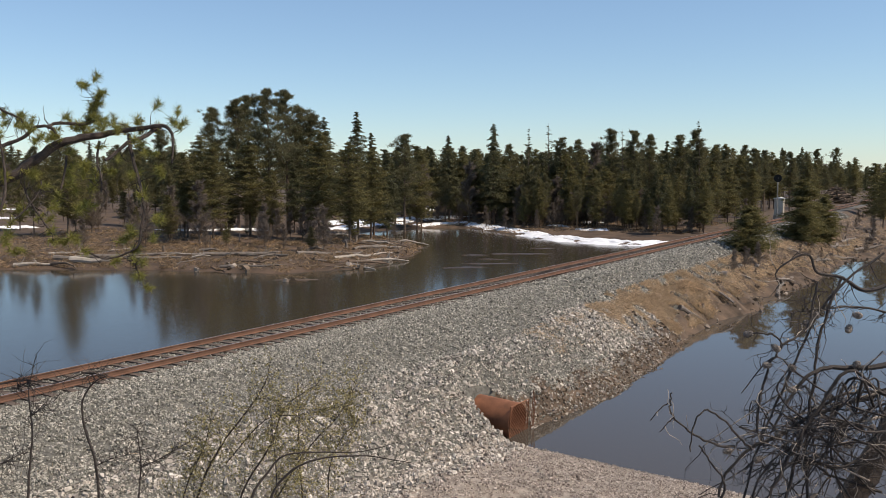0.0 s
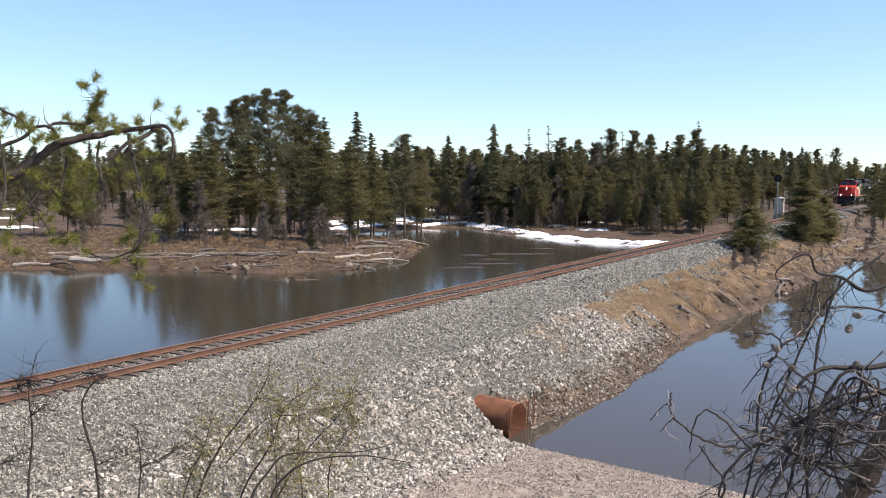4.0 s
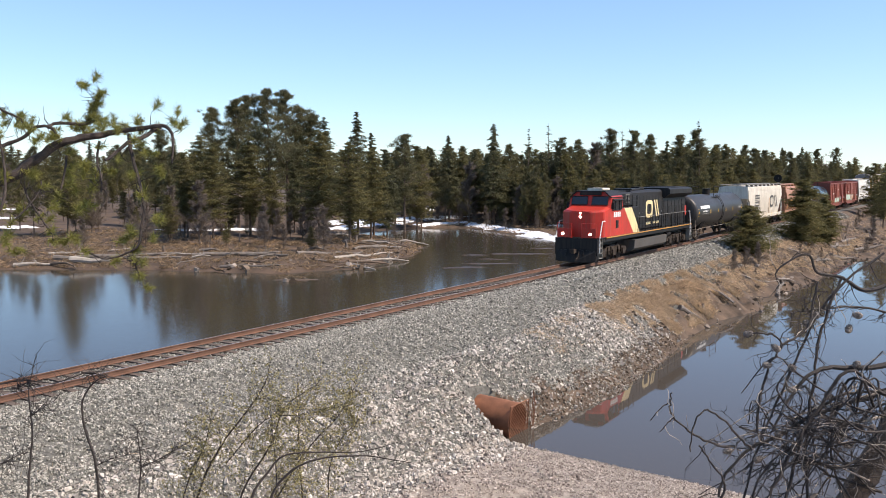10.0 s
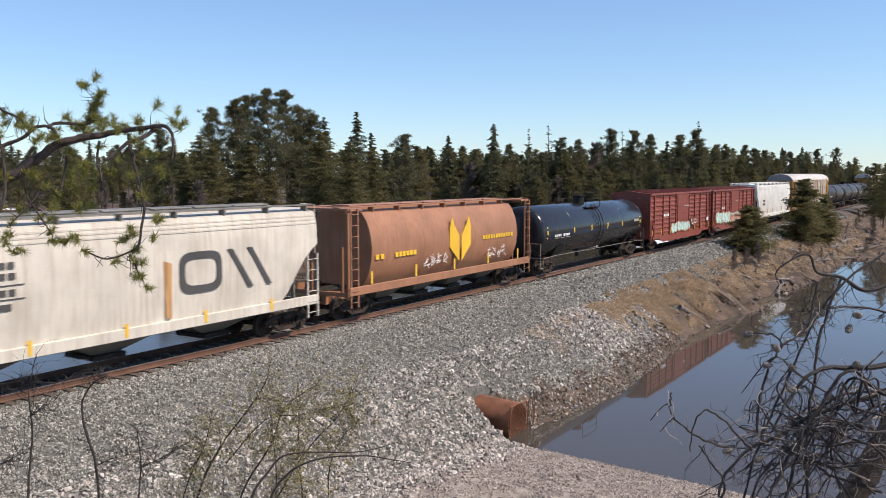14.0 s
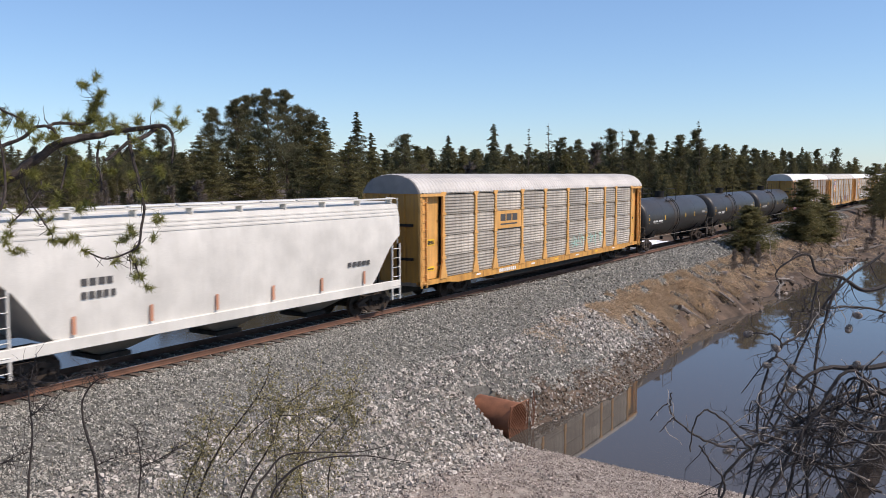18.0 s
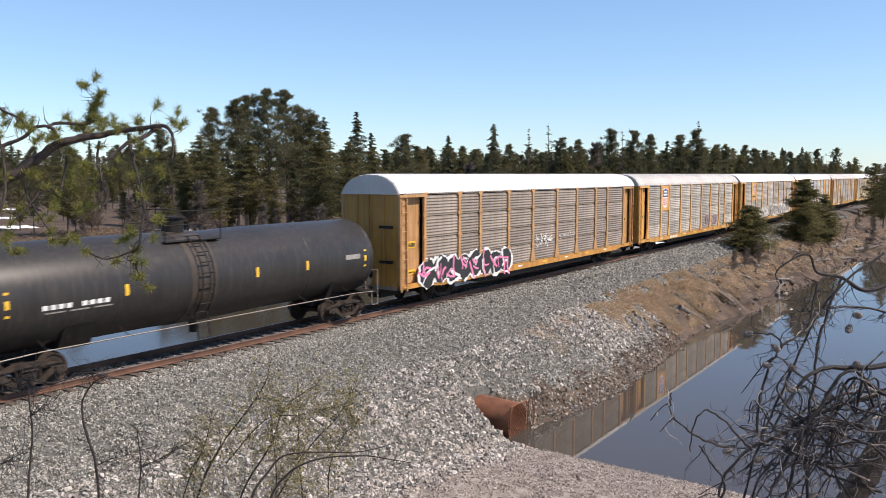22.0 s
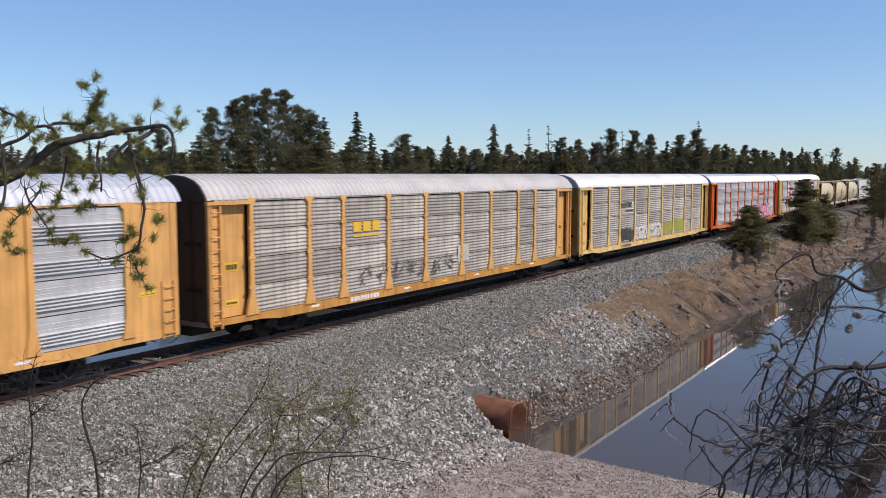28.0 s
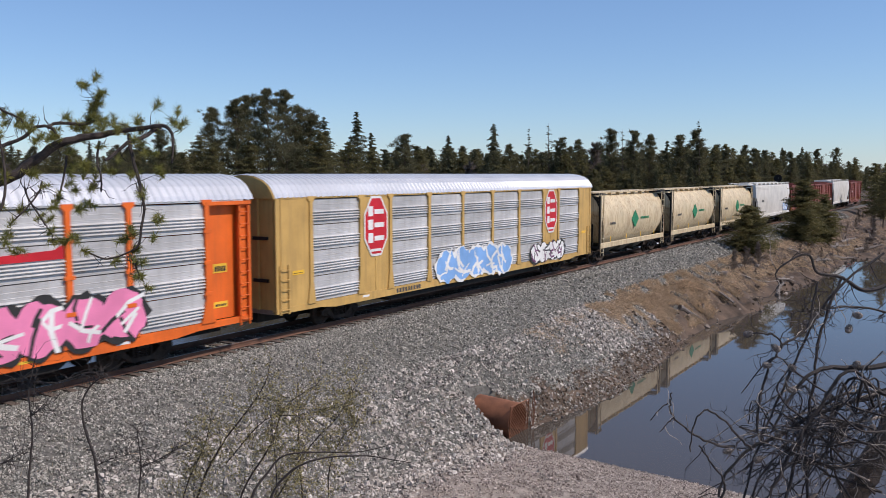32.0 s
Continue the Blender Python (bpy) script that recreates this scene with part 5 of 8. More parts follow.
bars(car, 11.4, 14.6, 2.62, 2.82, -1.6, MARK_YELLOW, 6, 12)
graffiti(car, 6.2, 8.2, 1.6, 2.3, -1.605, P_BROWN, P_BROWN, MARK_WHITE, 7, 4, "thin white sprayed scrawl")
graffiti(car, 11.8, 13.8, 1.6, 2.3, -1.605, P_BROWN, P_BROWN, MARK_WHITE, 8, 4, "thin white sprayed scrawl")
for k in range(5):
    part("reflector", Build().box(2.3 + 3.2 * k, 2.42 + 3.2 * k, -1.605, -1.595, 1.4, 1.9), MARK_YELLOW, car)

couple(tank_car("glossy blue-black tank car", 18.6, P_TANK_GLOSS, seed=2, waist=False), 18.6)

car = couple(boxcar("dark red ribbed boxcar with mint graffiti", 17.0, P_DARK_RED, 3), 17.0)
graffiti(car, 5.4, 10.2, 1.2, 2.0, -1.56, TAG_SALMON, TAG_MINT, MARK_WHITE, 21, 6, "mint green sprayed graffiti along the sill")
graffiti(car, 10.6, 12.6, 1.5, 2.2, -1.55, MARK_BLACK, P_DARK_RED, MARK_WHITE, 22, 4, "black and white sprayed tag")
car = couple(boxcar("dark red ribbed boxcar with pale roof ribs", 17.0, P_DARK_RED, 4, light_roof=True), 17.0)
graffiti(car, 1.6, 6.4, 1.15, 2.3, -1.575, TAG_SALMON, TAG_MINT, MARK_WHITE, 23, 5, "mint green sprayed graffiti on the panels")
graffiti(car, 6.4, 10.4, 1.2, 2.1, -1.575, TAG_MINT, TAG_SALMON, P_DARK_RED, 24, 5, "salmon sprayed patches across the door")

car = couple(hopper_car("clean off-white covered hopper", 19.8, P_WHITE, "flat", zt=4.55), 19.8)
bars(car, 3.6, 4.7, 2.75, 2.95, -1.59, MARK_GREY, 11, 4)
bars(car, 3.6, 4.8, 2.38, 2.58, -1.59, MARK_GREY, 12, 5)
bars(car, 15.3, 16.8, 2.2, 2.38, -1.59, MARK_GREY, 13, 5)
for k in range(6):
    part("reflector", Build().box(3.3 + 2.6 * k, 3.42 + 2.6 * k, -1.60, -1.585, 1.45, 1.95), TAG_SALMON, car)

LEN = 29.55
CC = LEN / 2
car = couple(autorack("yellow two-level autorack with weathered grey panels", "old", P_YELLOW, GALV, ROOF_GREY, END_GOLD, roof_end=ROOF_DARK), LEN)
sign(car, CC - 7.2, CC - 4.5, 3.05, 3.95, -1.56, P_YELLOW, MARK_GREY, 1)
graffiti(car, CC + 2.0, CC + 7.0, 1.3, 2.3, -1.56, GALV, GALV, TAG_MINT, 31, 7, "faded mint scrawl on the panels")

for k in range(3):
    couple(tank_car("black tank car with a dusty middle band", 18.3, P_TANK, seed=5 + k, off=-0.95), 18.3)

car = couple(autorack("three-level autorack with brown panels and white roof", "old", P_TAN, GALV_BROWN, ROOF_WHITE, END_GOLD, P_RUSTY_YELLOW, ROOF_GREY), LEN)
graffiti(car, CC - 12.6, CC - 4.2, 0.75, 2.15, -1.6, MARK_WHITE, MARK_BLACK, TAG_PINK, 41, 8, "large pink, black and white graffiti along the lower side")
graffiti(car, CC - 1.2, CC + 0.9, 1.6, 2.6, -1.56, GALV_BROWN, GALV_BROWN, MARK_WHITE, 42, 4, "thin white scrawl")
graffiti(car, CC + 1.8, CC + 4.2, 2.0, 2.5, -1.56, GALV_BROWN, GALV_BROWN, MARK_WHITE, 43, 4, "thin white scrawl")

car = couple(autorack("yellow autorack with grey panels and striped shield", "old", P_YELLOW, GALV, ROOF_GREY, END_GOLD, None, ROOF_GREY), LEN)
part("name_board", Build().box(CC - 9.22, CC - 7.42, -1.56, -1.54, 3.02, 4.92), P_YELLOW, car)
shield(car, CC - 8.32, 4.0, 1.25, 1.55, -1.56)
graffiti(car, CC - 1.4, CC + 1.2, 1.3, 2.0, -1.56, GALV, GALV, MARK_WHITE, 51, 4, "faded white scrawl")
graffiti(car, CC + 3.2, CC + 6.6, 1.3, 2.2, -1.56, TAG_PURPLE, GALV, TAG_PURPLE, 52, 5, "purple sprayed tag")

car = couple(autorack("yellow autorack with white roof, shield and pale graffiti", "old", P_YELLOW, GALV, ROOF_WHITE, END_GOLD, None, ROOF_GREY), LEN)
part("name_board", Build().box(CC - 9.22, CC - 7.42, -1.56, -1.54, 3.02, 4.92), P_YELLOW, car)
shield(car, CC - 8.25, 4.15, 0.85, 0.95, -1.56)
bars(car, CC - 9.1, CC - 7.5, 3.4, 3.52, -1.565, MARK_BLACK, 5, 8)
graffiti(car, CC - 6.0, CC - 1.2, 1.0, 2.2, -1.6, MARK_WHITE, GALV, MARK_WHITE, 61, 6, "white and pink sprayed lettering blots")
graffiti(car, CC + 0.5, CC + 10.5, 1.0, 2.4, -1.6, MARK_WHITE, GALV, MARK_GREY, 62, 9, "white and grey sprayed lettering blots")

car = couple(autorack("yellow autorack with bright galvanised panels and flush ends", "new", P_YELLOW, GALV_NEW, ROOF_BRIGHT, P_YELLOW, roof_end=P_YELLOW), LEN)
sign(car, CC - 8.8, CC - 7.8, 3.7, 4.1, -1.55, P_YELLOW, MARK_GREY, 2)

car = couple(autorack("older yellow autorack with brown end doors and grey panels", "old", P_YELLOW, GALV, ROOF_GREY, END_BROWN, P_RUSTY_YELLOW, END_BROWN), LEN)
bb = Build()
for k in range(3):
    bb.box(CC - 6.7 + 0.62 * k, CC - 6.2 + 0.62 * k, -1.565, -1.556, 3.55, 3.95)
part("emblem", bb, MARK_YELLOW, car)
part("emblem_bar", Build().box(CC - 6.7, CC - 5.0, -1.565, -1.556, 3.35, 3.44), MARK_YELLOW, car)
graffiti(car, CC - 6.4, CC + 1.0, 1.2, 2.3, -1.56, GALV, GALV, MARK_GREY, 71, 7, "dark faded scrawl")
part("patch", Build().box(CC + 1.2, CC + 2.2, -1.565, -1.556, 1.7, 2.5), P_LIGHT, car, "pale painted patch")

car = couple(autorack("pale yellow autorack with white roof and dark streaked panels", "old", paint("pale_yellow_paint", (0.76, 0.50, 0.17), 0.35), GALV, ROOF_WHITE, END_GOLD, roof_end=ROOF_GREY), LEN)
bb = Build()
for k in range(6):
    bb.box(CC - 7.1, CC - 5.9, -1.562, -1.556, 3.55 + 0.06 * k, 3.58 + 0.06 * k)
bb.box(CC - 5.8, CC - 5.45, -1.562, -1.556, 3.55, 3.9).box(CC - 5.4, CC - 5.05, -1.562, -1.556, 3.55, 3.9).box(CC - 6.2, CC - 4.7, -1.562, -1.556, 3.25, 3.36)
part("emblem", bb, MARK_GREY, car)
graffiti(car, CC - 7.1, CC - 4.7, 1.2, 2.1, -1.56, MARK_BLACK, MARK_GREY, MARK_BLACK, 81, 3, "dark sprayed blots")
graffiti(car, CC - 4.2, CC + 1.3, 1.2, 2.2, -1.56, MARK_WHITE, P_LIGHT, MARK_GREY, 82, 6, "white sprayed lettering blots")
graffiti(car, CC + 1.8, CC + 4.1, 1.2, 2.1, -1.56, TAG_LIME, TAG_OLIVE, TAG_LIME, 83, 2, "olive yellow sprayed block")
graffiti(car, CC + 4.9, CC + 7.0, 1.2, 2.3, -1.56, TAG_LIME, TAG_OLIVE, TAG_LIME, 84, 2, "olive yellow sprayed block")

car = couple(autorack("orange autorack with bright galvanised panels and white roof", "old", P_ORANGE, GALV_NEW, ROOF_BRIGHT, END_ORANGE, roof_end=ROOF_GREY, ribs="new"), LEN)
graffiti(car, CC - 0.6, CC + 4.4, 0.9, 2.6, -1.6, MARK_BLACK, TAG_PINK, MARK_WHITE, 91, 5, "big pink and white graffiti with black outline")
graffiti(car, CC + 4.6, CC + 9.6, 0.9, 2.6, -1.6, MARK_BLACK, TAG_PINK, MARK_WHITE, 92, 4, "big pink and white graffiti with black outline")
part("stripe", Build().slab([(CC + 4.5, 3.55), (CC + 7.2, 3.55), (CC + 7.2, 3.95), (CC + 6.9, 3.8), (CC + 4.5, 3.72)], -1.57, -1.556), MARK_RED, car, "red swoosh lettering stripe")

car = couple(autorack("gold autorack with bright galvanised panels and red octagon badges", "new", P_GOLD, GALV_NEW, ROOF_BRIGHT, P_GOLD, roof_end=P_GOLD), LEN)
octagon(car, CC - 8.3, 3.72, 1.08, -1.56)
octagon(car, CC + 8.3, 3.72, 1.08, -1.56)
graffiti(car, CC - 3.6, CC + 3.2, 0.7, 2.4, -1.6, MARK_WHITE, TAG_BLUE, MARK_WHITE, 101, 5, "light blue and white graffiti over dark red")
graffiti(car, CC + 5.8, CC + 10.0, 0.9, 2.1, -1.6, MARK_BLACK, MARK_WHITE, TAG_PURPLE, 102, 4, "white outlined graffiti tag")

for k in range(3):
    car = couple(hopper_car("rust-streaked beige grain hopper with green diamond sign", 14.6, P_BEIGE, "round", zt=4.35, cuts=3), 14.6)
    part("emblem", Build().slab([(7.3, 2.1), (8.0, 2.7), (7.3, 3.3), (6.6, 2.7)], -1.615, -1.59), MARK_GREEN, car, "green diamond emblem")
    bars(car, 8.4, 10.2, 2.65, 2.8, -1.6, MARK_GREEN, 110 + k, 7)
    bars(car, 2.6, 3.6, 2.5, 2.65, -1.6, MARK_GREY, 113 + k, 4)
    for q in range(4):
        part("reflector", Build().box(2.6 + 2.9 * q, 2.72 + 2.9 * q, -1.606, -1.598, 1.4, 1.75), MARK_YELLOW, car)
car = couple(hopper_car("clean off-white covered hopper", 19.9, P_WHITE, "flat", zt=4.55), 19.9)
bars(car, 3.6, 4.7, 2.75, 2.95, -1.59, MARK_GREY, 11, 4)
graffiti(car, 15.0, 17.6, 1.5, 2.4, -1.59, TAG_BLUE, MARK_WHITE, TAG_BLUE, 121, 4, "blue sprayed tag")
couple(boxcar("dark red ribbed boxcar with mint graffiti", 17.0, P_DARK_RED, 5), 17.0)
couple(boxcar("dark red ribbed boxcar with pale roof ribs", 17.0, P_DARK_RED, 6, light_roof=True), 17.0)
car = couple(hopper_car("clean off-white covered hopper", 19.9, P_WHITE, "flat", zt=4.55), 19.9)
couple(boxcar("dark red ribbed boxcar with pale roof ribs", 17.0, P_DARK_RED, 7, light_roof=True), 17.0)

# ---- trees ----
def leaf_mat(name, color, vary):
    m = mat(name, color, 0.75, 0, 0.3, 0.9, fine=12, bump=0, island=vary)
    n, link = m.node_tree.nodes, m.node_tree.links.new
    b = n["Principled BSDF"]
    b.inputs["Specular IOR Level"].default_value = 0.25
    thin = n.new("ShaderNodeBsdfTranslucent")
    link(b.inputs["Base Color"].links[0].from_socket, thin.inputs["Color"])
    mix = n.new("ShaderNodeMixShader")
    mix.inputs[0].default_value = 0.5
    link(b.outputs[0], mix.inputs[1])
    link(thin.outputs[0], mix.inputs[2])
    link(mix.outputs[0], n["Material Output"].inputs["Surface"])
    return m


NEEDLE_DARK = leaf_mat("dark_spruce_needles", (0.120, 0.120, 0.064), 0.40)
NEEDLE_OLIVE = leaf_mat("olive_needles", (0.172, 0.154, 0.066), 0.40)
NEEDLE_PINE = leaf_mat("pine_needles", (0.138, 0.130, 0.068), 0.40)
NEEDLE_NEAR = leaf_mat("young_spruce_needles", (0.072, 0.077, 0.032), 0.40)
TWIG = leaf_mat("bare_twigs", (0.20, 0.165, 0.138), 0.35)


def sprays(centers, dirs, length, width, rng):
    """Small pointed sprays as a vertex and face array."""
    n = len(centers)
    d = dirs / np.linalg.norm(dirs, axis=1, keepdims=True)
    side = np.cross(d, rng.normal(size=(n, 3)))
    side /= np.linalg.norm(side, axis=1, keepdims=True) + 1e-9
    l = (np.asarray(length) * rng.uniform(0.6, 1.4, n))[:, None]
    w = (np.asarray(width) * rng.uniform(0.6, 1.4, n))[:, None]
    v = np.stack([centers - d * l * 0.4 + side * w, centers + d * l * 0.6, centers - d * l * 0.4 - side * w], 1).reshape(-1, 3)
    f = np.arange(3 * n).reshape(-1, 3)
    return v, f


def raw_mesh(name, v, f, material):
    me = bpy.data.meshes.new(name)
    me.vertices.add(len(v))
    me.vertices.foreach_set("co", np.ascontiguousarray(v, dtype=np.float32).ravel())
    me.loops.add(f.size)
    me.loops.foreach_set("vertex_index", f.ravel().astype(np.int32))
    me.polygons.add(len(f))
    me.polygons.foreach_set("loop_start", np.arange(len(f)) * f.shape[1])
    me.materials.append(material)
    me.update()
    me.shade_flat()
    return me


def grow(kind, h, seed, n=1500, spray=0.55, broad=0.0):
    """Trunk and crown of one tree: s spruce, c cedar-like, p pine, b bare, d thin dying top."""
    rng = np.random.RandomState(seed)
    trunk = Build()
    lean = rng.uniform(-0.02, 0.02, 2) * h
    pts = [(lean[0] * t * t, lean[1] * t * t, h * t) for t in np.linspace(0, 1, 7)]
    r0 = h * (0.011 if kind in "sd" else 0.013)
    trunk.tube([(0, 0, -0.4)] + pts, [r0 * 1.25] + [r0 * (1 - 0.93 * t) for t in np.linspace(0, 1, 7)], 7)
    C, D = [], []
    if kind in "scd":
        low = {"s": 0.15, "c": 0.19, "d": 0.35}[kind]
        wide = {"s": 0.19, "c": 0.27, "d": 0.11}[kind] * h
        wide = broad * h if broad else wide
        low = 0.02 if broad else low
        nb = 190 if kind != "d" else 70
        for b in range(nb):
            t = low + (1 - low) * min(0.985, (b // 5 + rng.uniform(-0.2, 0.75)) / (nb // 5))
            u = max(0.0, (t - low) / (1 - low))
            prof = (1 - u) ** 0.8 * min(1, 0.45 + 3 * u) if kind != "c" else (1 - u) ** 0.55 * min(1, 0.6 + 2 * u)
            L = wide * prof * rng.uniform(0.55, 1.2) + 0.12
            a = rng.uniform(0, 6.283)
            droop = rng.uniform(-0.35, 0.05) if kind == "s" else rng.uniform(-0.1, 0.35)
            out = np.array([math.cos(a), math.sin(a), droop])
            base = np.array([lean[0] * t * t, lean[1] * t * t, h * t])
            if kind == "d" and rng.uniform() < 0.35:
                trunk.tube([tuple(base), tuple(base + out * L)], [0.03, 0.008], 4, False)
                continue
            k = max(2, int(n / nb * (0.35 + 1.3 * prof)))
            s = rng.uniform(0.12, 1.02, k)
            C.append(base + out * L * s[:, None] + rng.normal(size=(k, 3)) * np.array([0.15, 0.15, 0.06]) * L * (1.15 - s[:, None] * 0.5) + np.array([0, 0, 0.06]) * L * np.sin(s * 3)[:, None])
            fan = rng.choice([-1.0, 1.0], k) * rng.uniform(0.25, 1.15, k)
            ca, sa = np.cos(fan), np.sin(fan)
            D.append(np.stack([out[0] * ca - out[1] * sa, out[0] * sa + out[1] * ca, out[2] - 0.15 + rng.normal(size=k) * 0.25], 1))
            if L > 0.8:
                trunk.tube([tuple(base), tuple(base + out * L * 0.85)], [0.035, 0.01], 4, False)
    elif kind == "p":
        nb = 60
        for b in range(nb):
            t = 0.38 + 0.61 * (b + rng.uniform(0, 1)) / nb
            u = (t - 0.38) / 0.61
            L = h * (0.165 * (1 - u) ** 0.62 * min(1, 0.5 + 2.5 * u) + 0.012) * rng.uniform(0.35, 1.35)
            a = rng.uniform(0, 6.283)
            out = np.array([math.cos(a), math.sin(a), rng.uniform(0.15, 0.9)])
            base = np.array([lean[0] * t * t, lean[1] * t * t, h * t])
            tip = base + out * L
            trunk.tube([tuple(base), tuple(base + out * L * 0.5 - np.array([0, 0, 0.05 * L])), tuple(tip)], [0.05, 0.035, 0.012], 4, False)
            for c in range(5):
                cc = base + out * L * rng.uniform(0.3, 1.05) + rng.normal(size=3) * 0.24 * L * np.array([1, 1, 0.3])
                k = int(n / nb / 5) + 2
                off = rng.normal(size=(k, 3)) * np.array([0.30, 0.30, 0.17]) * (1.1 - 0.45 * u) * h / 17
                C.append(cc + off)
                D.append(off + np.array([0, 0, 0.25]) + rng.normal(size=(k, 3)) * 0.15)
        for b in range(14):
            t = rng.uniform(0.12, 0.45)
            a = rng.uniform(0, 6.283)
            L = rng.uniform(0.5, 1.8)
            trunk.tube([(0, 0, h * t), (math.cos(a) * L, math.sin(a) * L, h * t + rng.uniform(-0.3, 0.2))], [0.03, 0.008], 4, False)
    else:
        for b in range(60):
            t = rng.uniform(0.15, 1)
            a = rng.uniform(0, 6.283)
            L = h * 0.22 * (1.1 - t * 0.8) * rng.uniform(0.5, 1.2)
            out = np.array([math.cos(a), math.sin(a), rng.uniform(0.3, 1.1)])
            base = np.array([lean[0] * t * t, lean[1] * t * t, h * t])
            trunk.tube([tuple(base), tuple(base + out * L * 0.6), tuple(base + out * L + np.array([0, 0, 0.1 * L]))], [0.03, 0.018, 0.006], 4, False)
            k = int(n / 60)
            s = rng.uniform(0.2, 1.05, k)
            C.append(base + out * L * s[:, None] + rng.normal(size=(k, 3)) * 0.12 * L)
            D.append(out + rng.normal(size=(k, 3)) * 0.6)
    C, D = np.concatenate(C), np.concatenate(D)
    ln, wd = {"s": (spray, 0.13 * spray), "c": (spray, 0.12 * spray), "d": (spray * 0.7, 0.11 * spray), "p": (spray * 1.1, 0.11 * spray), "b": (spray, 0.02)}[kind]
    v, f = sprays(C, D, ln, wd, rng)
    return trunk, v, f


KINDS = {"s": ("spruce_tree", "dark green conical spruce in a mixed wood", NEEDLE_DARK), "c": ("cedar_tree", "olive green bushy conifer at the water's edge", NEEDLE_OLIVE),
         "p": ("pine_tree", "tall pine with bare lower trunk and tufted crown", NEEDLE_PINE), "b": ("bare_tree", "leafless grey-brown sapling before the conifers", TWIG),
         "d": ("dying_tree", "thin half-dead conifer with sparse top", NEEDLE_DARK)}
PROTO_H = {"s": 15.0, "c": 13.0, "p": 18.0, "b": 8.0, "d": 17.0}


def make_tree(kind, h, seed, n, spray, at, group="", label="", broad=0.0):
    name, lab, leaf = KINDS[kind]
    t = thing(name, label or lab, "tree", group, at=at)
    tb, v, f = grow(kind, h, seed, n, spray, broad)
    part("trunk", tb, BARK, t)
    part("crown", raw_mesh("crown", v, f, leaf), None, t)
    return t


PROTOS = {}


def plant(x, y, h, kind, rng, group):
    fine = 0 if kind not in "scp" else 2 if group == "trees on the point" else 1 if group != "trees of the wood behind" else 0
    key = (kind, rng.randrange(4 if kind in "scp" else 2), fine)
    if y > 5:
        side = (0.533 * x - 0.846 * (y + 22.55)) / (0.846 * x + 0.533 * (y + 22.55))
        far = FAR
        if side < -0.345 and h > 7 and kind != "b" and group != "the lone tree":
            # the woods stand further back beyond the open marsh
            far, h = FAR * 1.7, 7.4 + (h - 7.4) * 1.7
        x, y, h = x * far, EYE[1] + (y - EYE[1]) * far, h * FAR
    z = float(land(np.array([x]), np.array([y]))[0]) - 0.05
    h0 = PROTO_H[kind]
    m = pose(x, y, z, 0, 0, rng.uniform(0, 360)) @ Matrix.Scale(h / h0, 4)
    if key not in PROTOS:
        PROTOS[key] = make_tree(kind, h0, 100 + 10 * ord(kind) + key[1], (5000, 10000, 14000)[fine] if kind != "d" else 1500, (0.50, 0.37, 0.32)[fine], m, group)
        return PROTOS[key]
    o = copy_thing(PROTOS[key], m)
    o.scale = m.to_scale()
    o["group"] = group
    return o


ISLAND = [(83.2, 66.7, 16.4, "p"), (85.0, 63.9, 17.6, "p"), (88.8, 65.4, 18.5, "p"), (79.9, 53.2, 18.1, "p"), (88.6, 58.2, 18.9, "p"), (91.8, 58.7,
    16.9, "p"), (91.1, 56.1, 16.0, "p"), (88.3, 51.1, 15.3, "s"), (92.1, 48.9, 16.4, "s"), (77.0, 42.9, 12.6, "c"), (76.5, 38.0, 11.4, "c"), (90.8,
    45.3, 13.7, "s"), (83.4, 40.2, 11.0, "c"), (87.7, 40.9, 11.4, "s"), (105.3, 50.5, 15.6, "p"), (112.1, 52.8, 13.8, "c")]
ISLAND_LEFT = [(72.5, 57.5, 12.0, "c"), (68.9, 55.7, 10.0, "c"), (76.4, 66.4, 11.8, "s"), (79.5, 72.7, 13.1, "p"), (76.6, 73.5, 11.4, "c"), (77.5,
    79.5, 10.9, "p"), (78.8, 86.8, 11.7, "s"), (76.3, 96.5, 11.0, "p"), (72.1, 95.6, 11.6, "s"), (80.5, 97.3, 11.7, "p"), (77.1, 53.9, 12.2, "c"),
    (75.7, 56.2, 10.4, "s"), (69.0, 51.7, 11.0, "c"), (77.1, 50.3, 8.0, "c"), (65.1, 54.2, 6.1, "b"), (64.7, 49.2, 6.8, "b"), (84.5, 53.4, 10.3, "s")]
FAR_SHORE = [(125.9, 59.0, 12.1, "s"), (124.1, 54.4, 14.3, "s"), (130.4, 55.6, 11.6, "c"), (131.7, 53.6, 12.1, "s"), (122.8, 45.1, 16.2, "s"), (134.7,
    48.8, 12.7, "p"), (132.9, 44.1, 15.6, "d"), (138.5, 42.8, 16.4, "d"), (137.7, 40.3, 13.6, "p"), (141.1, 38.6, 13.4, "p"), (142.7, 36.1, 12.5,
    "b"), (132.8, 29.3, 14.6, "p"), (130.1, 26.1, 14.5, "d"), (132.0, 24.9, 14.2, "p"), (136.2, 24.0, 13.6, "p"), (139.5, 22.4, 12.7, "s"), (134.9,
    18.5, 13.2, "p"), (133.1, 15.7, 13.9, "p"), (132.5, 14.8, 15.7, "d")]
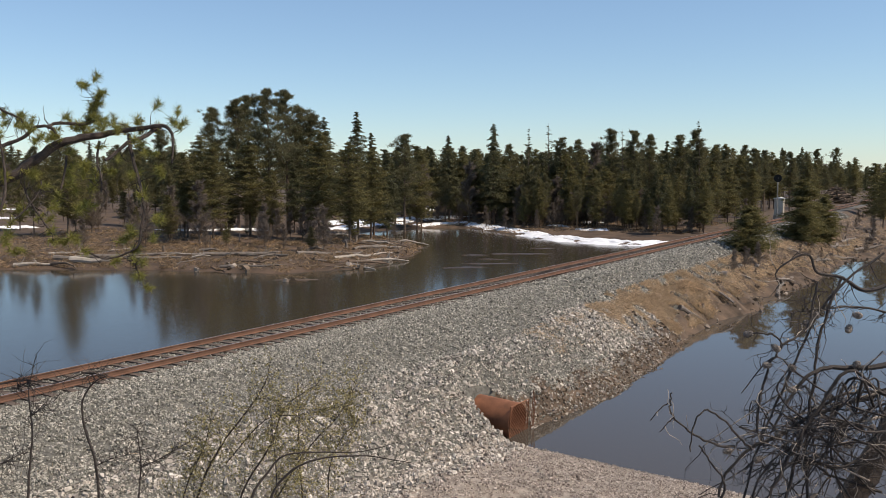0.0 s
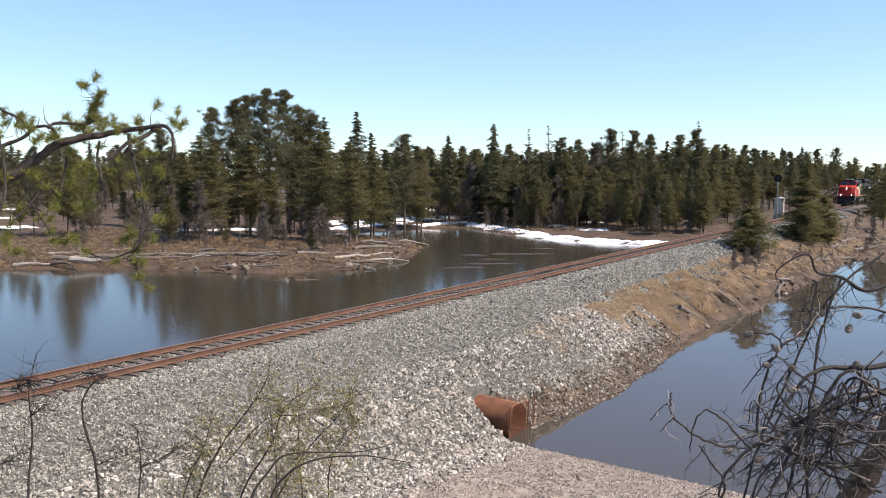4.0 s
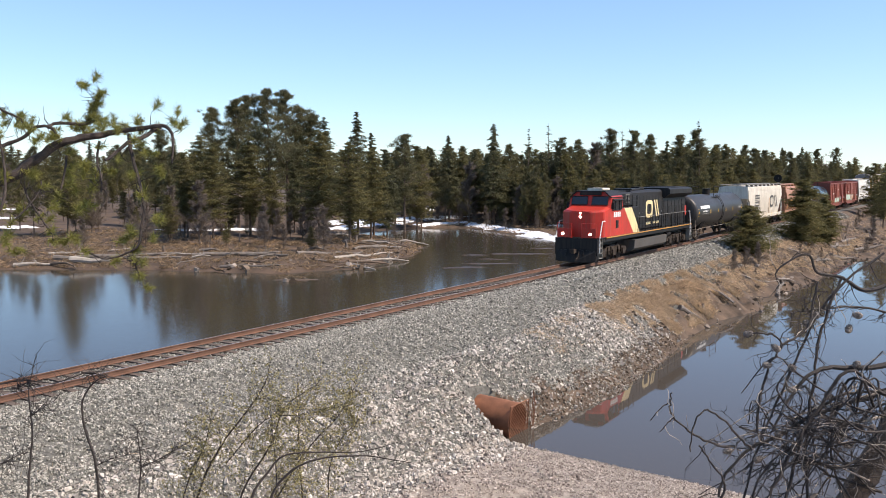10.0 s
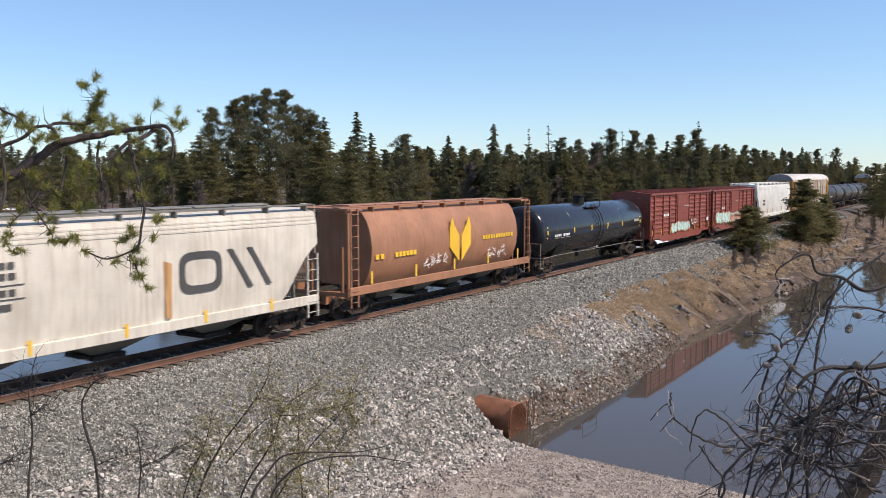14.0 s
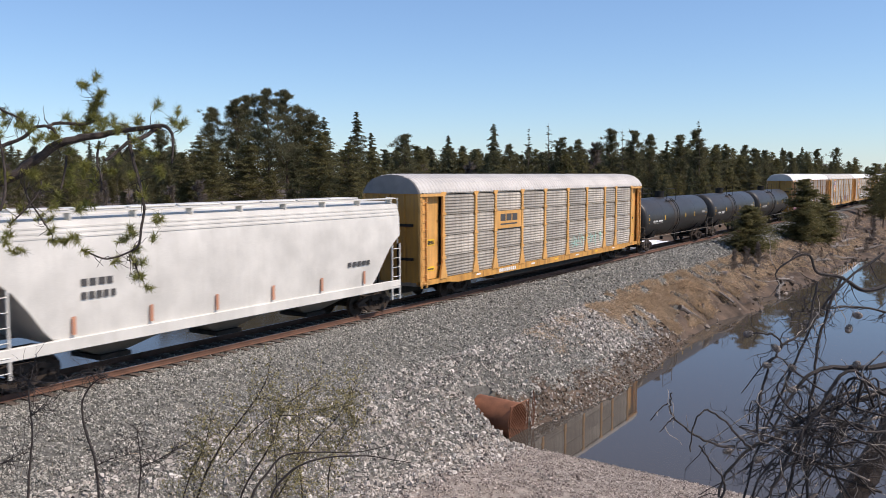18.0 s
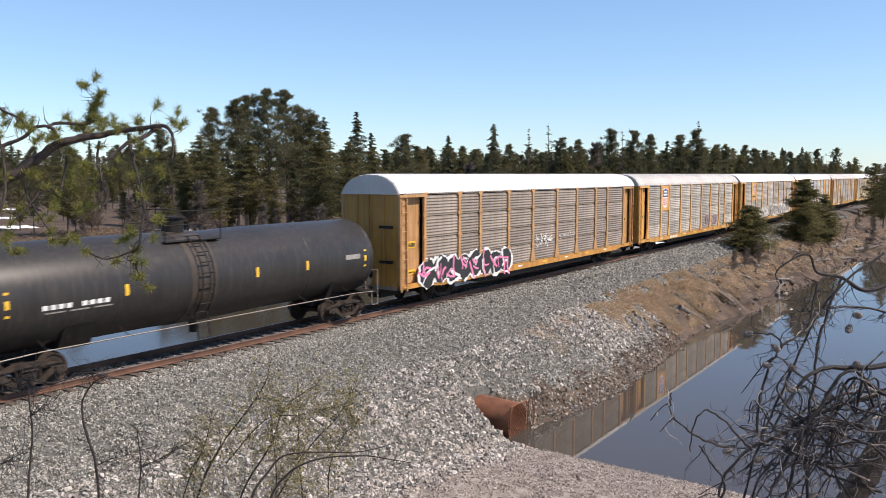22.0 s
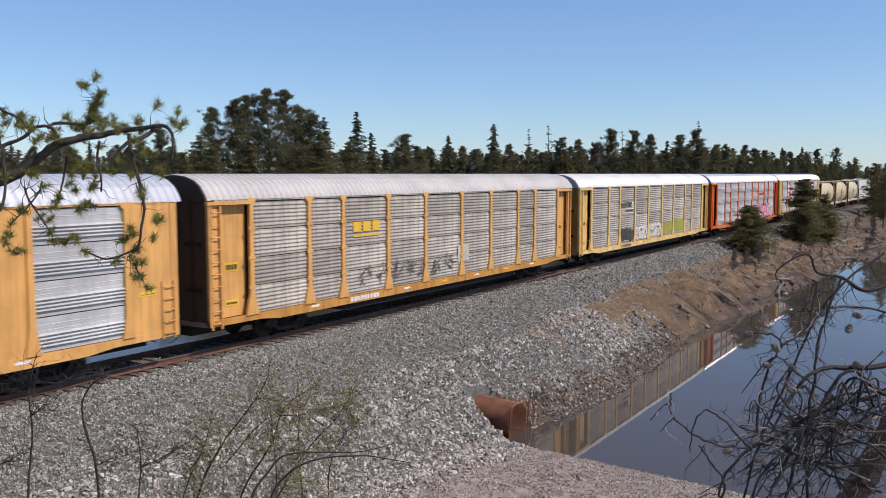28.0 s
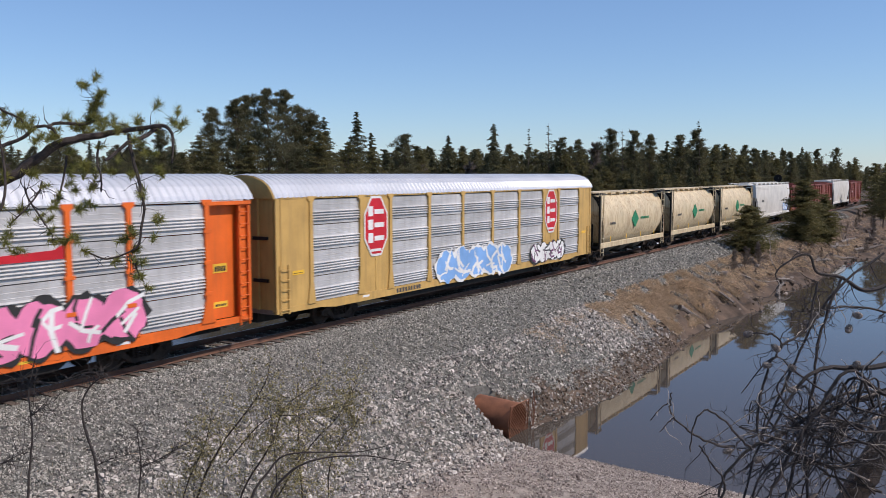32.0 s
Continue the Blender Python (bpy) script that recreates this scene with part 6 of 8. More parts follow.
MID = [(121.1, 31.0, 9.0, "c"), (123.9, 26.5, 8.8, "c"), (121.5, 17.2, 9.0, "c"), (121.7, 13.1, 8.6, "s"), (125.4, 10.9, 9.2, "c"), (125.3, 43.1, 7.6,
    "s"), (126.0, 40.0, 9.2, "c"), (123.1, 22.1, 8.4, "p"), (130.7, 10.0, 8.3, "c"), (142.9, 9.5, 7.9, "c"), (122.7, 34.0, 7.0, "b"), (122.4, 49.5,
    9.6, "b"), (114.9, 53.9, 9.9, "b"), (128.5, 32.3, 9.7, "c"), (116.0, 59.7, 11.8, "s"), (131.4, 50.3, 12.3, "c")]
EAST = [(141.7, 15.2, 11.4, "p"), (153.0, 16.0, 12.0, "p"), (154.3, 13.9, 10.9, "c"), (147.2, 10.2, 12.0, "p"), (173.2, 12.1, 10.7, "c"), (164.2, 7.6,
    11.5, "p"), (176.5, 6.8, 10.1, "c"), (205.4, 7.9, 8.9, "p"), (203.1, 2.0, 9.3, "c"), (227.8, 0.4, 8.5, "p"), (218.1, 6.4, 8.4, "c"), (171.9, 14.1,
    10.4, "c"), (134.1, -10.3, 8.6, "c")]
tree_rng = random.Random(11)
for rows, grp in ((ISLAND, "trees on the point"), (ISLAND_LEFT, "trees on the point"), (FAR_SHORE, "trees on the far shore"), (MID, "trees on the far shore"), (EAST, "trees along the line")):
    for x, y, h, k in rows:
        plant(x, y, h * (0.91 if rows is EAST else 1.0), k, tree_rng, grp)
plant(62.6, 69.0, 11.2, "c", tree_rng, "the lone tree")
# the wood behind
for i in range(420):
    if i < 250:
        d, u = 150 + 130 * tree_rng.random() ** 1.3, tree_rng.uniform(-0.56, 0.52)
    elif i < 360:
        d, u = tree_rng.uniform(128, 170), tree_rng.uniform(-0.08, 0.40)
    else:
        d, u = tree_rng.uniform(100, 165), tree_rng.uniform(-0.56, -0.28)
    x, y = d * (0.846 + 0.533 * u), -22.55 + d * (0.533 - 0.846 * u)
    if -5 < y < 8 or (y < 0 and x < 138):
        continue
    if shore_distance(np.array([x]), np.array([y]), SHORE_N)[0] < 4:
        continue
    k = tree_rng.choice("cppcppscpb")
    plant(x, y, (5.825 + (2.2 if i < 250 else 0.0) + d * tree_rng.uniform(0.0, 0.026)) * (0.7 if k == "b" else 1) * (0.75 if y < 0 else 1), k, tree_rng, "trees of the wood behind")
# a closed wall of trees along the skyline
for a, b, d0, d1, lift, n in ((-0.07, 0.34, 148, 178, 0.029, 62), (-0.53, -0.27, 128, 152, 0.029, 30), (0.33, 0.40, 185, 240, 0.017, 14), (0.40, 0.52, 185, 240, 0.009, 22)):
    for k in range(n):
        u, d = a + (b - a) * (k + tree_rng.random()) / n, tree_rng.uniform(d0, d1)
        x, y = d * (0.846 + 0.533 * u), -22.55 + d * (0.533 - 0.846 * u)
        if -5 < y < 8 or shore_distance(np.array([x]), np.array([y]), SHORE_N)[0] < 3:
            continue
        plant(x, y, (5.4 if y < 0 else 6.6) + d * (lift + tree_rng.uniform(-0.008, 0.006)), tree_rng.choice("pcppc"), tree_rng, "trees of the wood behind")
# low growth under the trees
for k in range(130):
    if k < 22:
        x, y = tree_rng.uniform(62, 95), tree_rng.uniform(34, 62)
    elif k < 36:
        x, y = tree_rng.uniform(66, 100), tree_rng.uniform(60, 100)
    else:
        u, d = tree_rng.uniform(-0.05, 0.36), tree_rng.uniform(126, 165)
        x, y = d * (0.846 + 0.533 * u), -22.55 + d * (0.533 - 0.846 * u)
    if -5 < y < 8 or shore_distance(np.array([x]), np.array([y]), SHORE_N)[0] < (7 if k < 36 else 3.5):
        continue
    plant(x, y, tree_rng.uniform(2.0, 5.5), tree_rng.choice("sccbb"), tree_rng, "low growth under the trees")
# the edge of the wood behind the snow
for k in range(95):
    s = tree_rng.random()
    x, y = 105 + 19 * s + tree_rng.uniform(1.5, 10), 9 + 38 * s + tree_rng.uniform(-3, 3)
    if y < 8.5 or shore_distance(np.array([x]), np.array([y]), SHORE_N)[0] < 3.5:
        continue
    kk = tree_rng.choice("sccpbbb")
    plant(x, y, tree_rng.uniform(3.5, 8.5) if kk != "b" else tree_rng.uniform(1.2, 4.5), kk, tree_rng, "low growth under the trees")
# woods beyond the end of the line
for k in range(46):
    u, d = 0.40 + 0.13 * (k + tree_rng.random()) / 46, tree_rng.uniform(300, 380)
    x, y = d * (0.846 + 0.533 * u), -22.55 + d * (0.533 - 0.846 * u)
    if y > 7:
        plant(x, y, tree_rng.uniform(7.5, 11.5), tree_rng.choice("sccpb"), tree_rng, "trees of the wood behind")

# ---- loose stones ----
def stone_mat(name, stops):
    m = bpy.data.materials.new(name)
    m.use_nodes = True
    n, link = m.node_tree.nodes, m.node_tree.links.new
    b = n["Principled BSDF"]
    b.inputs["Roughness"].default_value = 0.9
    b.inputs["Specular IOR Level"].default_value = 0.3
    geo = n.new("ShaderNodeNewGeometry")
    ramp = n.new("ShaderNodeValToRGB")
    cr = ramp.color_ramp
    cr.elements[0].position, cr.elements[1].position = stops[0][0], stops[-1][0]
    cr.elements[0].color, cr.elements[1].color = (*stops[0][1], 1), (*stops[-1][1], 1)
    for p, c in stops[1:-1]:
        e = cr.elements.new(p)
        e.color = (*c, 1)
    link(geo.outputs["Random Per Island"], ramp.inputs["Fac"])
    co = n.new("ShaderNodeTexCoord")
    ns = n.new("ShaderNodeTexNoise")
    ns.inputs["Scale"].default_value, ns.inputs["Detail"].default_value = 30, 4
    link(co.outputs["Object"], ns.inputs["Vector"])
    mr = n.new("ShaderNodeMapRange")
    mr.inputs["To Min"].default_value, mr.inputs["To Max"].default_value = 0.7, 1.3
    link(ns.outputs["Fac"], mr.inputs["Value"])
    hsv = n.new("ShaderNodeHueSaturation")
    link(ramp.outputs["Color"], hsv.inputs["Color"])
    link(mr.outputs[0], hsv.inputs["Value"])
    link(hsv.outputs["Color"], b.inputs["Base Color"])
    return m


STONE = stone_mat("grey_crushed_stone", [(0.0, (0.085, 0.083, 0.072)), (0.3, (0.195, 0.190, 0.165)), (0.65, (0.30, 0.288, 0.248)), (0.88, (0.40, 0.378, 0.325)), (1.0, (0.54, 0.51, 0.45))])
RIPRAP = stone_mat("pale_broken_rock", [(0.0, (0.10, 0.09, 0.085)), (0.3, (0.30, 0.272, 0.238)), (0.7, (0.42, 0.378, 0.325)), (1.0, (0.60, 0.56, 0.50))])
PEBBLE = stone_mat("pinkish_fine_gravel", [(0.0, (0.13, 0.10, 0.09)), (0.5, (0.33, 0.280, 0.238)), (1.0, (0.55, 0.48, 0.42))])


LOOSE_ROCK = mat("pale_loose_rock", (0.27, 0.243, 0.21), 0.9, 0, 0.35, 4.0, fine=30, bump=0.3, each=0.45)
STICK = mat("grey_stick", (0.24, 0.205, 0.175), 0.9, 0, 0.4, 3.0, fine=20, bump=0.4)
BROWNROCK = stone_mat("brown_shore_stone", [(0.0, (0.07, 0.05, 0.035)), (0.7, (0.16, 0.12, 0.085)), (1.0, (0.34, 0.29, 0.25))])


def scatter(name, label, m, areas, seed, sink=0.35):
    """Angular stones: areas of (x0, x1, y0, y1, a square metre, smallest, largest)."""
    rng = np.random.RandomState(seed)
    P, S = [], []
    for x0, x1, y0, y1, dens, a, b in areas:
        n = int((x1 - x0) * (y1 - y0) * dens)
        x, y = rng.uniform(x0, x1, n), rng.uniform(y0, y1, n)
        s = a + (b - a) * rng.uniform(0, 1, n) ** 1.5
        z = land(x, y)
        bare = (m is not BROWNROCK) & (x > 27.8) & (y < -5) & (rng.uniform(0, 1, n) > 0.3) & (shore_distance(x, y, SHORE_S) + 0.5 * wave(x, y, 2.0, 21) < 1.0)
        keep = (z > WATER - 0.15) & ~bare & ~((np.abs(x - 26.6) < 0.85) & (y < -7.15))
        P.append(np.stack([x, y, z], 1)[keep])
        S.append(s[keep])
    P, S = np.concatenate(P), np.concatenate(S)
    n = len(P)
    cube = np.array([(x, y, z) for x in (-1, 1) for y in (-1, 1) for z in (-1, 1)], float)
    v = cube[None] * rng.uniform(0.3, 1.15, (n, 8, 3))
    v[:, :, 2] *= rng.uniform(0.45, 0.85, (n, 1))
    v[:, :, 0] *= rng.uniform(0.8, 1.4, (n, 1))
    q = rng.normal(size=(n, 4))
    q /= np.linalg.norm(q, axis=1, keepdims=True)
    w, x, y, z = q.T
    R = np.stack([1 - 2 * (y * y + z * z), 2 * (x * y - w * z), 2 * (x * z + w * y), 2 * (x * y + w * z), 1 - 2 * (x * x + z * z), 2 * (y * z - w * x),
                  2 * (x * z - w * y), 2 * (y * z + w * x), 1 - 2 * (x * x + y * y)], 1).reshape(n, 3, 3)
    v = np.einsum("nij,nkj->nki", R, v) * S[:, None, None] + P[:, None] + np.array([0, 0, 1.0]) * (S * sink)[:, None, None]
    quads = np.array([(0, 1, 3, 2), (4, 6, 7, 5), (0, 4, 5, 1), (2, 3, 7, 6), (0, 2, 6, 4), (1, 5, 7, 3)])
    f = (quads[None] + 8 * np.arange(n)[:, None, None]).reshape(-1, 4)
    return tagged(new(name, raw_mesh(name, v.reshape(-1, 3), f, m)), label, "stones", kind="stuff")


scatter("ballast_stones", "grey crushed ballast stones on the railway bank", STONE,
        [(7, 26, -10, -1.1, 420, 0.014, 0.036), (26, 42, -10, -1.1, 230, 0.020, 0.044), (42, 72, -6.6, -1.1, 80, 0.034, 0.066), (72, 150, -4.2, -1.1, 14, 0.06, 0.11),
         (4, 45, -1.1, 1.1, 110, 0.018, 0.034), (4, 45, 1.1, 2.4, 60, 0.014, 0.030), (45, 100, 1.1, 2.2, 14, 0.025, 0.04)], 1)
scatter("broken_rocks", "pale broken rocks at the foot of the bank", RIPRAP,
        [(8, 22, -10, -4.6, 90, 0.014, 0.036), (10, 26, -10.4, -5.6, 50, 0.025, 0.075), (15, 26, -10.0, -7.0, 60, 0.025, 0.07), (26, 42, -9.4, -5.6, 40, 0.03, 0.08), (36, 48, -8.8, -5.0, 50, 0.035, 0.09)], 2, 0.45)
scatter("fine_gravel", "pinkish fine gravel on the fill", PEBBLE, [(12, 25.6, -17, -8.7, 420, 0.012, 0.028), (16, 25.6, -13, -8.9, 6, 0.03, 0.06)], 3)
scatter("shore_rocks", "scattered brown and grey stones on the soil bank", BROWNROCK,
        [(27.2, 47, -9.9, -8.3, 70, 0.02, 0.07), (44, 75, -10.2, -5, 1.5, 0.06, 0.2), (75, 108, -11, -5, 0.8, 0.06, 0.2), (98, 135, -18, -6, 0.5, 0.08, 0.26), (48, 70, 26, 40, 0.25, 0.1, 0.35)], 4)

# ---- by the water ----
def height(x, y):
    return float(land(np.array([float(x)]), np.array([float(y)]))[0])


# the largest broken rocks round the culvert, each on its own
rock_rng = random.Random(8)
rock_meshes = []
for k in range(10):
    b = Build().box(-1, 1, -1, 1, -1, 1)
    b.v = [(x * rock_rng.uniform(0.45, 1.2) * 1.3, y * rock_rng.uniform(0.45, 1.15), z * rock_rng.uniform(0.35, 0.85)) for x, y, z in b.v]
    rock_meshes.append(b.mesh("rock", LOOSE_ROCK))
for k in range(280):
    x, y = rock_rng.uniform(14.5, 25.6), rock_rng.uniform(-9.4, -6.2)
    if k > 190:
        x, y = rock_rng.uniform(27.8, 47), rock_rng.uniform(-8.6, -5.0)
    if abs(x - 26.6) < 1.0:
        continue
    r = rock_rng.uniform(0.04, 0.085)
    part("rock", rock_rng.choice(rock_meshes), None, GROUND, at=pose(x, y, height(x, y) + 0.3 * r, rock_rng.uniform(-35, 35), rock_rng.uniform(-35, 35), rock_rng.uniform(0, 360)) @ Matrix.Scale(r, 4))
# sticks and roots on the soil bank
for k in range(34):
    x, y = rock_rng.uniform(52, 112), rock_rng.uniform(-9.4, -5.6)
    if shore_distance(np.array([x]), np.array([y]), SHORE_S)[0] < 0.3:
        continue
    a, l, r = rock_rng.gauss(0.2, 0.7), rock_rng.uniform(0.8, 3.2), rock_rng.uniform(0.03, 0.09)
    pts = [(x + l * t * math.cos(a) + rock_rng.gauss(0, 0.06), y + l * t * math.sin(a) + rock_rng.gauss(0, 0.06)) for t in (0, 0.33, 0.66, 1)]
    b = Build().tube([(px, py, max(height(px, py), WATER) + r * (0.6 + 3 * rock_rng.random())) for px, py in pts], [r, r * 0.9, r * 0.7, r * 0.3], 6)
    solid("stick", b, rock_rng.choice([STICK, BARK]), "dead branch lying on the soil bank", "branch", "branches on the soil bank", smooth=True)


# culvert
culvert = thing("culvert_pipe", "rusty steel culvert pipe with a mesh grate", "culvert", at=pose(26.69, -6.53, -2.75, 0, 3, -91) @ Matrix.Scale(1.06, 4))


def pipe_build():
    b = Build()
    n, r0, r1 = 28, 0.63, 0.615
    rings = []
    for k in range(25):
        x = -0.3 + 2.5 * k / 24
        w = 0.012 * (k % 2)
        rings.append([(x, (r0 + w) * math.cos(2 * math.pi * i / n), (r0 + w) * math.sin(2 * math.pi * i / n)) for i in range(n)])
    rings += [[(x, r1 * math.cos(2 * math.pi * i / n), r1 * math.sin(2 * math.pi * i / n)) for i in range(n)] for x in (2.2, 1.0, -0.3)]
    return b.loft(rings, caps=False)


part("pipe", pipe_build(), RUST, culvert, smooth=True)
grate = part("grate", Build().tube([(2.26, -0.63, -0.60), (2.26, 0.63, -0.60), (2.26, 0.63, 0.65), (2.26, -0.63, 0.65), (2.26, -0.63, -0.60)], 0.02, 6), RUST, culvert)
for k in range(-9, 10):
    for sgn in (-1, 1):
        c0 = k * 0.15
        ya, yb = max(-0.63, c0 - 0.62), min(0.63, c0 + 0.62)
        if yb - ya > 0.1:
            part("wire", Build().tube([(2.26 + 0.008 * sgn, ya, sgn * (ya - c0) * 1.0 + 0.02), (2.26 + 0.008 * sgn, yb, sgn * (yb - c0) + 0.02)], 0.009, 4), RUST, grate)
for k, (yy, zz) in enumerate(((0.78, 0.95), (0.88, 0.7), (0.95, 0.5))):
    part("stake", Build().cyl((2.3, yy, -0.7), (2.34, yy + 0.03, zz), 0.014, 5), RUST, grate)

# relay cabin and signal across the line
cabin = thing("relay_cabin", "beige metal relay cabin beside the track", "signal cabin", at=pose(134.2, 3.5, height(134.2, 3.5) + 0.6, 0, 0, 0))
part("body", Build().cbox(-0.6, 0.6, -0.62, 0.62, 0.25, 2.75, 0.02), P_CABIN, cabin)
part("roof", Build().prism([(-0.72, 2.75), (0, 2.95), (0.72, 2.75), (0.72, 2.70), (-0.72, 2.70)], -0.7, 0.7), P_WHITE, cabin)
part("door", Build().box(-0.42, 0.42, -0.65, -0.62, 0.4, 2.45), P_CABIN, cabin)
part("base", Build().box(-0.66, 0.66, -0.68, 0.68, -1.0, 0.25), GALV_BROWN, cabin)
mast = thing("signal_mast", "railway signal with a black round target on a steel mast", "railway signal", at=pose(130.2, 3.0, height(130.2, 3.0)))
part("mast", Build().cyl((0, 0, -0.3), (0, 0, 5.7), 0.07, 10).cyl((0, 0, 0), (0, 0, 0.4), 0.2, 10), GALV, mast)
part("target", Build().cyl((-0.12, 0, 6.05), (-0.09, 0, 6.05), 0.55, 24), BLACK, mast)
part("hood", Build().cyl((-0.45, 0, 6.05), (-0.12, 0, 6.05), 0.14, 12), BLACK, mast)
part("lens", Build().cyl((-0.14, 0, 6.05), (-0.125, 0, 6.05), 0.11, 12), P_LIGHT, mast)
part("ladder", ladder(0.18, 0.5, 0.08, 0.3, 5.5, 16), GALV, mast)


# snow
def snow_patch(cx, cy, lx, ly, turn, seed, thick=0.22, floor=-99.0, m=SNOW, name="snow_patch"):
    r = np.random.RandomState(seed)
    n, rings = 64, 6
    ph = r.uniform(0, 6.28, 4)
    if cy > 8:
        (cx, cy), lx, ly = out(cx, cy), lx * FAR, ly * FAR
    f = []
    c, s = math.cos(radians(turn)), math.sin(radians(turn))
    q = np.repeat(np.arange(rings + 1) / rings, n)
    a = np.tile(2 * np.pi * np.arange(n) / n, rings + 1)
    e = 1 + 0.22 * np.sin(2 * a + ph[0]) + 0.16 * np.sin(5 * a + ph[1]) + 0.12 * np.sin(9 * a + ph[2]) + 0.10 * np.sin(17 * a + ph[3])
    dx, dy = lx * q * e * np.cos(a), ly * q * e * np.sin(a)
    x, y = cx + c * dx - s * dy, cy + s * dx + c * dy
    z = np.maximum(land(x, y), floor) + thick * (1 - q ** 3) + 0.05 * np.sin(3 * x + ph[3]) * (1 - q) - 0.05 * (q == 1)
    v = [tuple(map(float, p)) for p in np.stack([x, y, z], 1)]
    for k in range(rings):
        for i in range(n):
            j = (i + 1) % n
            f.append((k * n + i, k * n + j, (k + 1) * n + j, (k + 1) * n + i))
    ob = new(name, Build().add(v, f).mesh(name, m, True))
    return tagged(ob, "melting patch of old snow at the wood's edge", "snow", "snow patches")


SNOWS = [(102.6, 11.5, 1.1, 4.4, 0), (102.8, 18.5, 0.9, 4.6, -6), (105.2, 25.0, 0.9, 4.4, -24), (109.2, 31.0, 1.1, 4.6, -34), (114.0, 37.2, 1.4, 4.8, -36), (118.0, 43.0, 1.5, 4.6, -34), (121.5, 48.0, 1.8, 3.6, -30),
         (119.0, 53.5, 3.6, 1.6, -40), (114.5, 59.0, 5.0, 1.3, -8), (107.5, 60.5, 5.0, 1.8, 10), (101.0, 59.5, 3.0, 1.2, 0), (113.0, 24.0, 1.2, 2.6, -20), (118.5, 31.5, 1.0, 2.0, -20), (126.5, 29.5, 2.0, 1.4, 20),
         (129.5, 37.5, 1.6, 1.2, 0), (121.0, 63.0, 8.0, 3.6, -20), (112.0, 66.0, 7.0, 3.6, 0), (128.0, 58.0, 5.0, 3.5, -20), (148.0, 74.0, 6.0, 3.0, 30), (160.0, 64.0, 6.0, 2.5, 10)]
for k, (x, y, a, b, t) in enumerate(SNOWS):
    snow_patch(x, y, a, b, t, 40 + k, 0.15)
for k, (x, y, a, b, t) in enumerate([(100.6, 10.0, 1.0, 4.0, 0), (100.8, 17.5, 0.9, 4.0, -4), (103.0, 24.5, 0.9, 3.4, -24), (107.2, 30.5, 0.8, 3.4, -34)]):
    tagged(snow_patch(x, y, a, b, t, 70 + k, 0.10, WATER), "thin shelf of snowy ice on the pond")
for k, (x, y, a, b, t) in enumerate([(66.0, 86.0, 3.0, 1.0, -40), (74.0, 104.0, 5.0, 1.6, -75), (84.0, 62.0, 3.4, 0.8, -50), (78.0, 66.0, 3.0, 0.7, -45), (95, 131, 3, 0.8, -30), (88, 105, 2.5, 0.5, -30), (134.5, 3.6, 1.6, 0.5, 0), (127, 3.2, 1.3, 0.4, 0)]):
    snow_patch(x, y, a, b, t, 80 + k, 0.25)


MUD = mat("wet_dark_mud", (0.050, 0.034, 0.022), 0.5, 0, 0.6, 1.5, fine=12, bump=1.0)
# mud banks that just break the surface of the pond
for k, (x, y, a, b, t) in enumerate([(83.6, 20.4, 3.0, 0.8, -58), (73.2, 18.0, 2.2, 0.7, -58), (68.7, 18.5, 2.4, 0.6, -50), (91.4, 21.3, 1.6, 0.6, -58), (79.9, 23.8, 1.6, 0.5, -50), (77.0, 20.0, 1.4, 0.4, -60)]):
    o = snow_patch(x, y, a, b, t, 95 + k, 0.07, WATER - 0.01, MUD, "mud_bank")
    tagged(o, "low wet brown mud bank in the pond", "mud bank", "mud banks")
# driftwood, stumps and fallen trunks
def log(name, label, x0, y0, x1, y1, r, m, seed, lift=0.0, snags=3):
    g = random.Random(seed)
    if y0 > 10:
        (x0, y0), (x1, y1) = out(x0, y0), out(x1, y1)
    L = math.hypot(x1 - x0, y1 - y0)
    n = 6
    pts = []
    for k in range(n + 1):
        t = k / n
        x, y = x0 + (x1 - x0) * t, y0 + (y1 - y0) * t
        pts.append((x + g.uniform(-0.03, 0.03) * L, y + g.uniform(-0.03, 0.03) * L, max(height(x, y), WATER - 0.05) + r * 0.7 + lift * math.sin(t * 3.0)))
    b = Build().tube(pts, [r * (1.15 - 0.7 * k / n) * g.uniform(0.9, 1.1) for k in range(n + 1)], 8)
    for k in range(snags):
        p = pts[g.randrange(1, n)]
        b.tube([p, (p[0] + g.uniform(-0.5, 0.5), p[1] + g.uniform(-0.5, 0.5), p[2] + g.uniform(0.2, 0.9))], [r * 0.35, r * 0.1], 5)
    return solid(name, b, m, label, "log", "driftwood along the shore", smooth=True)


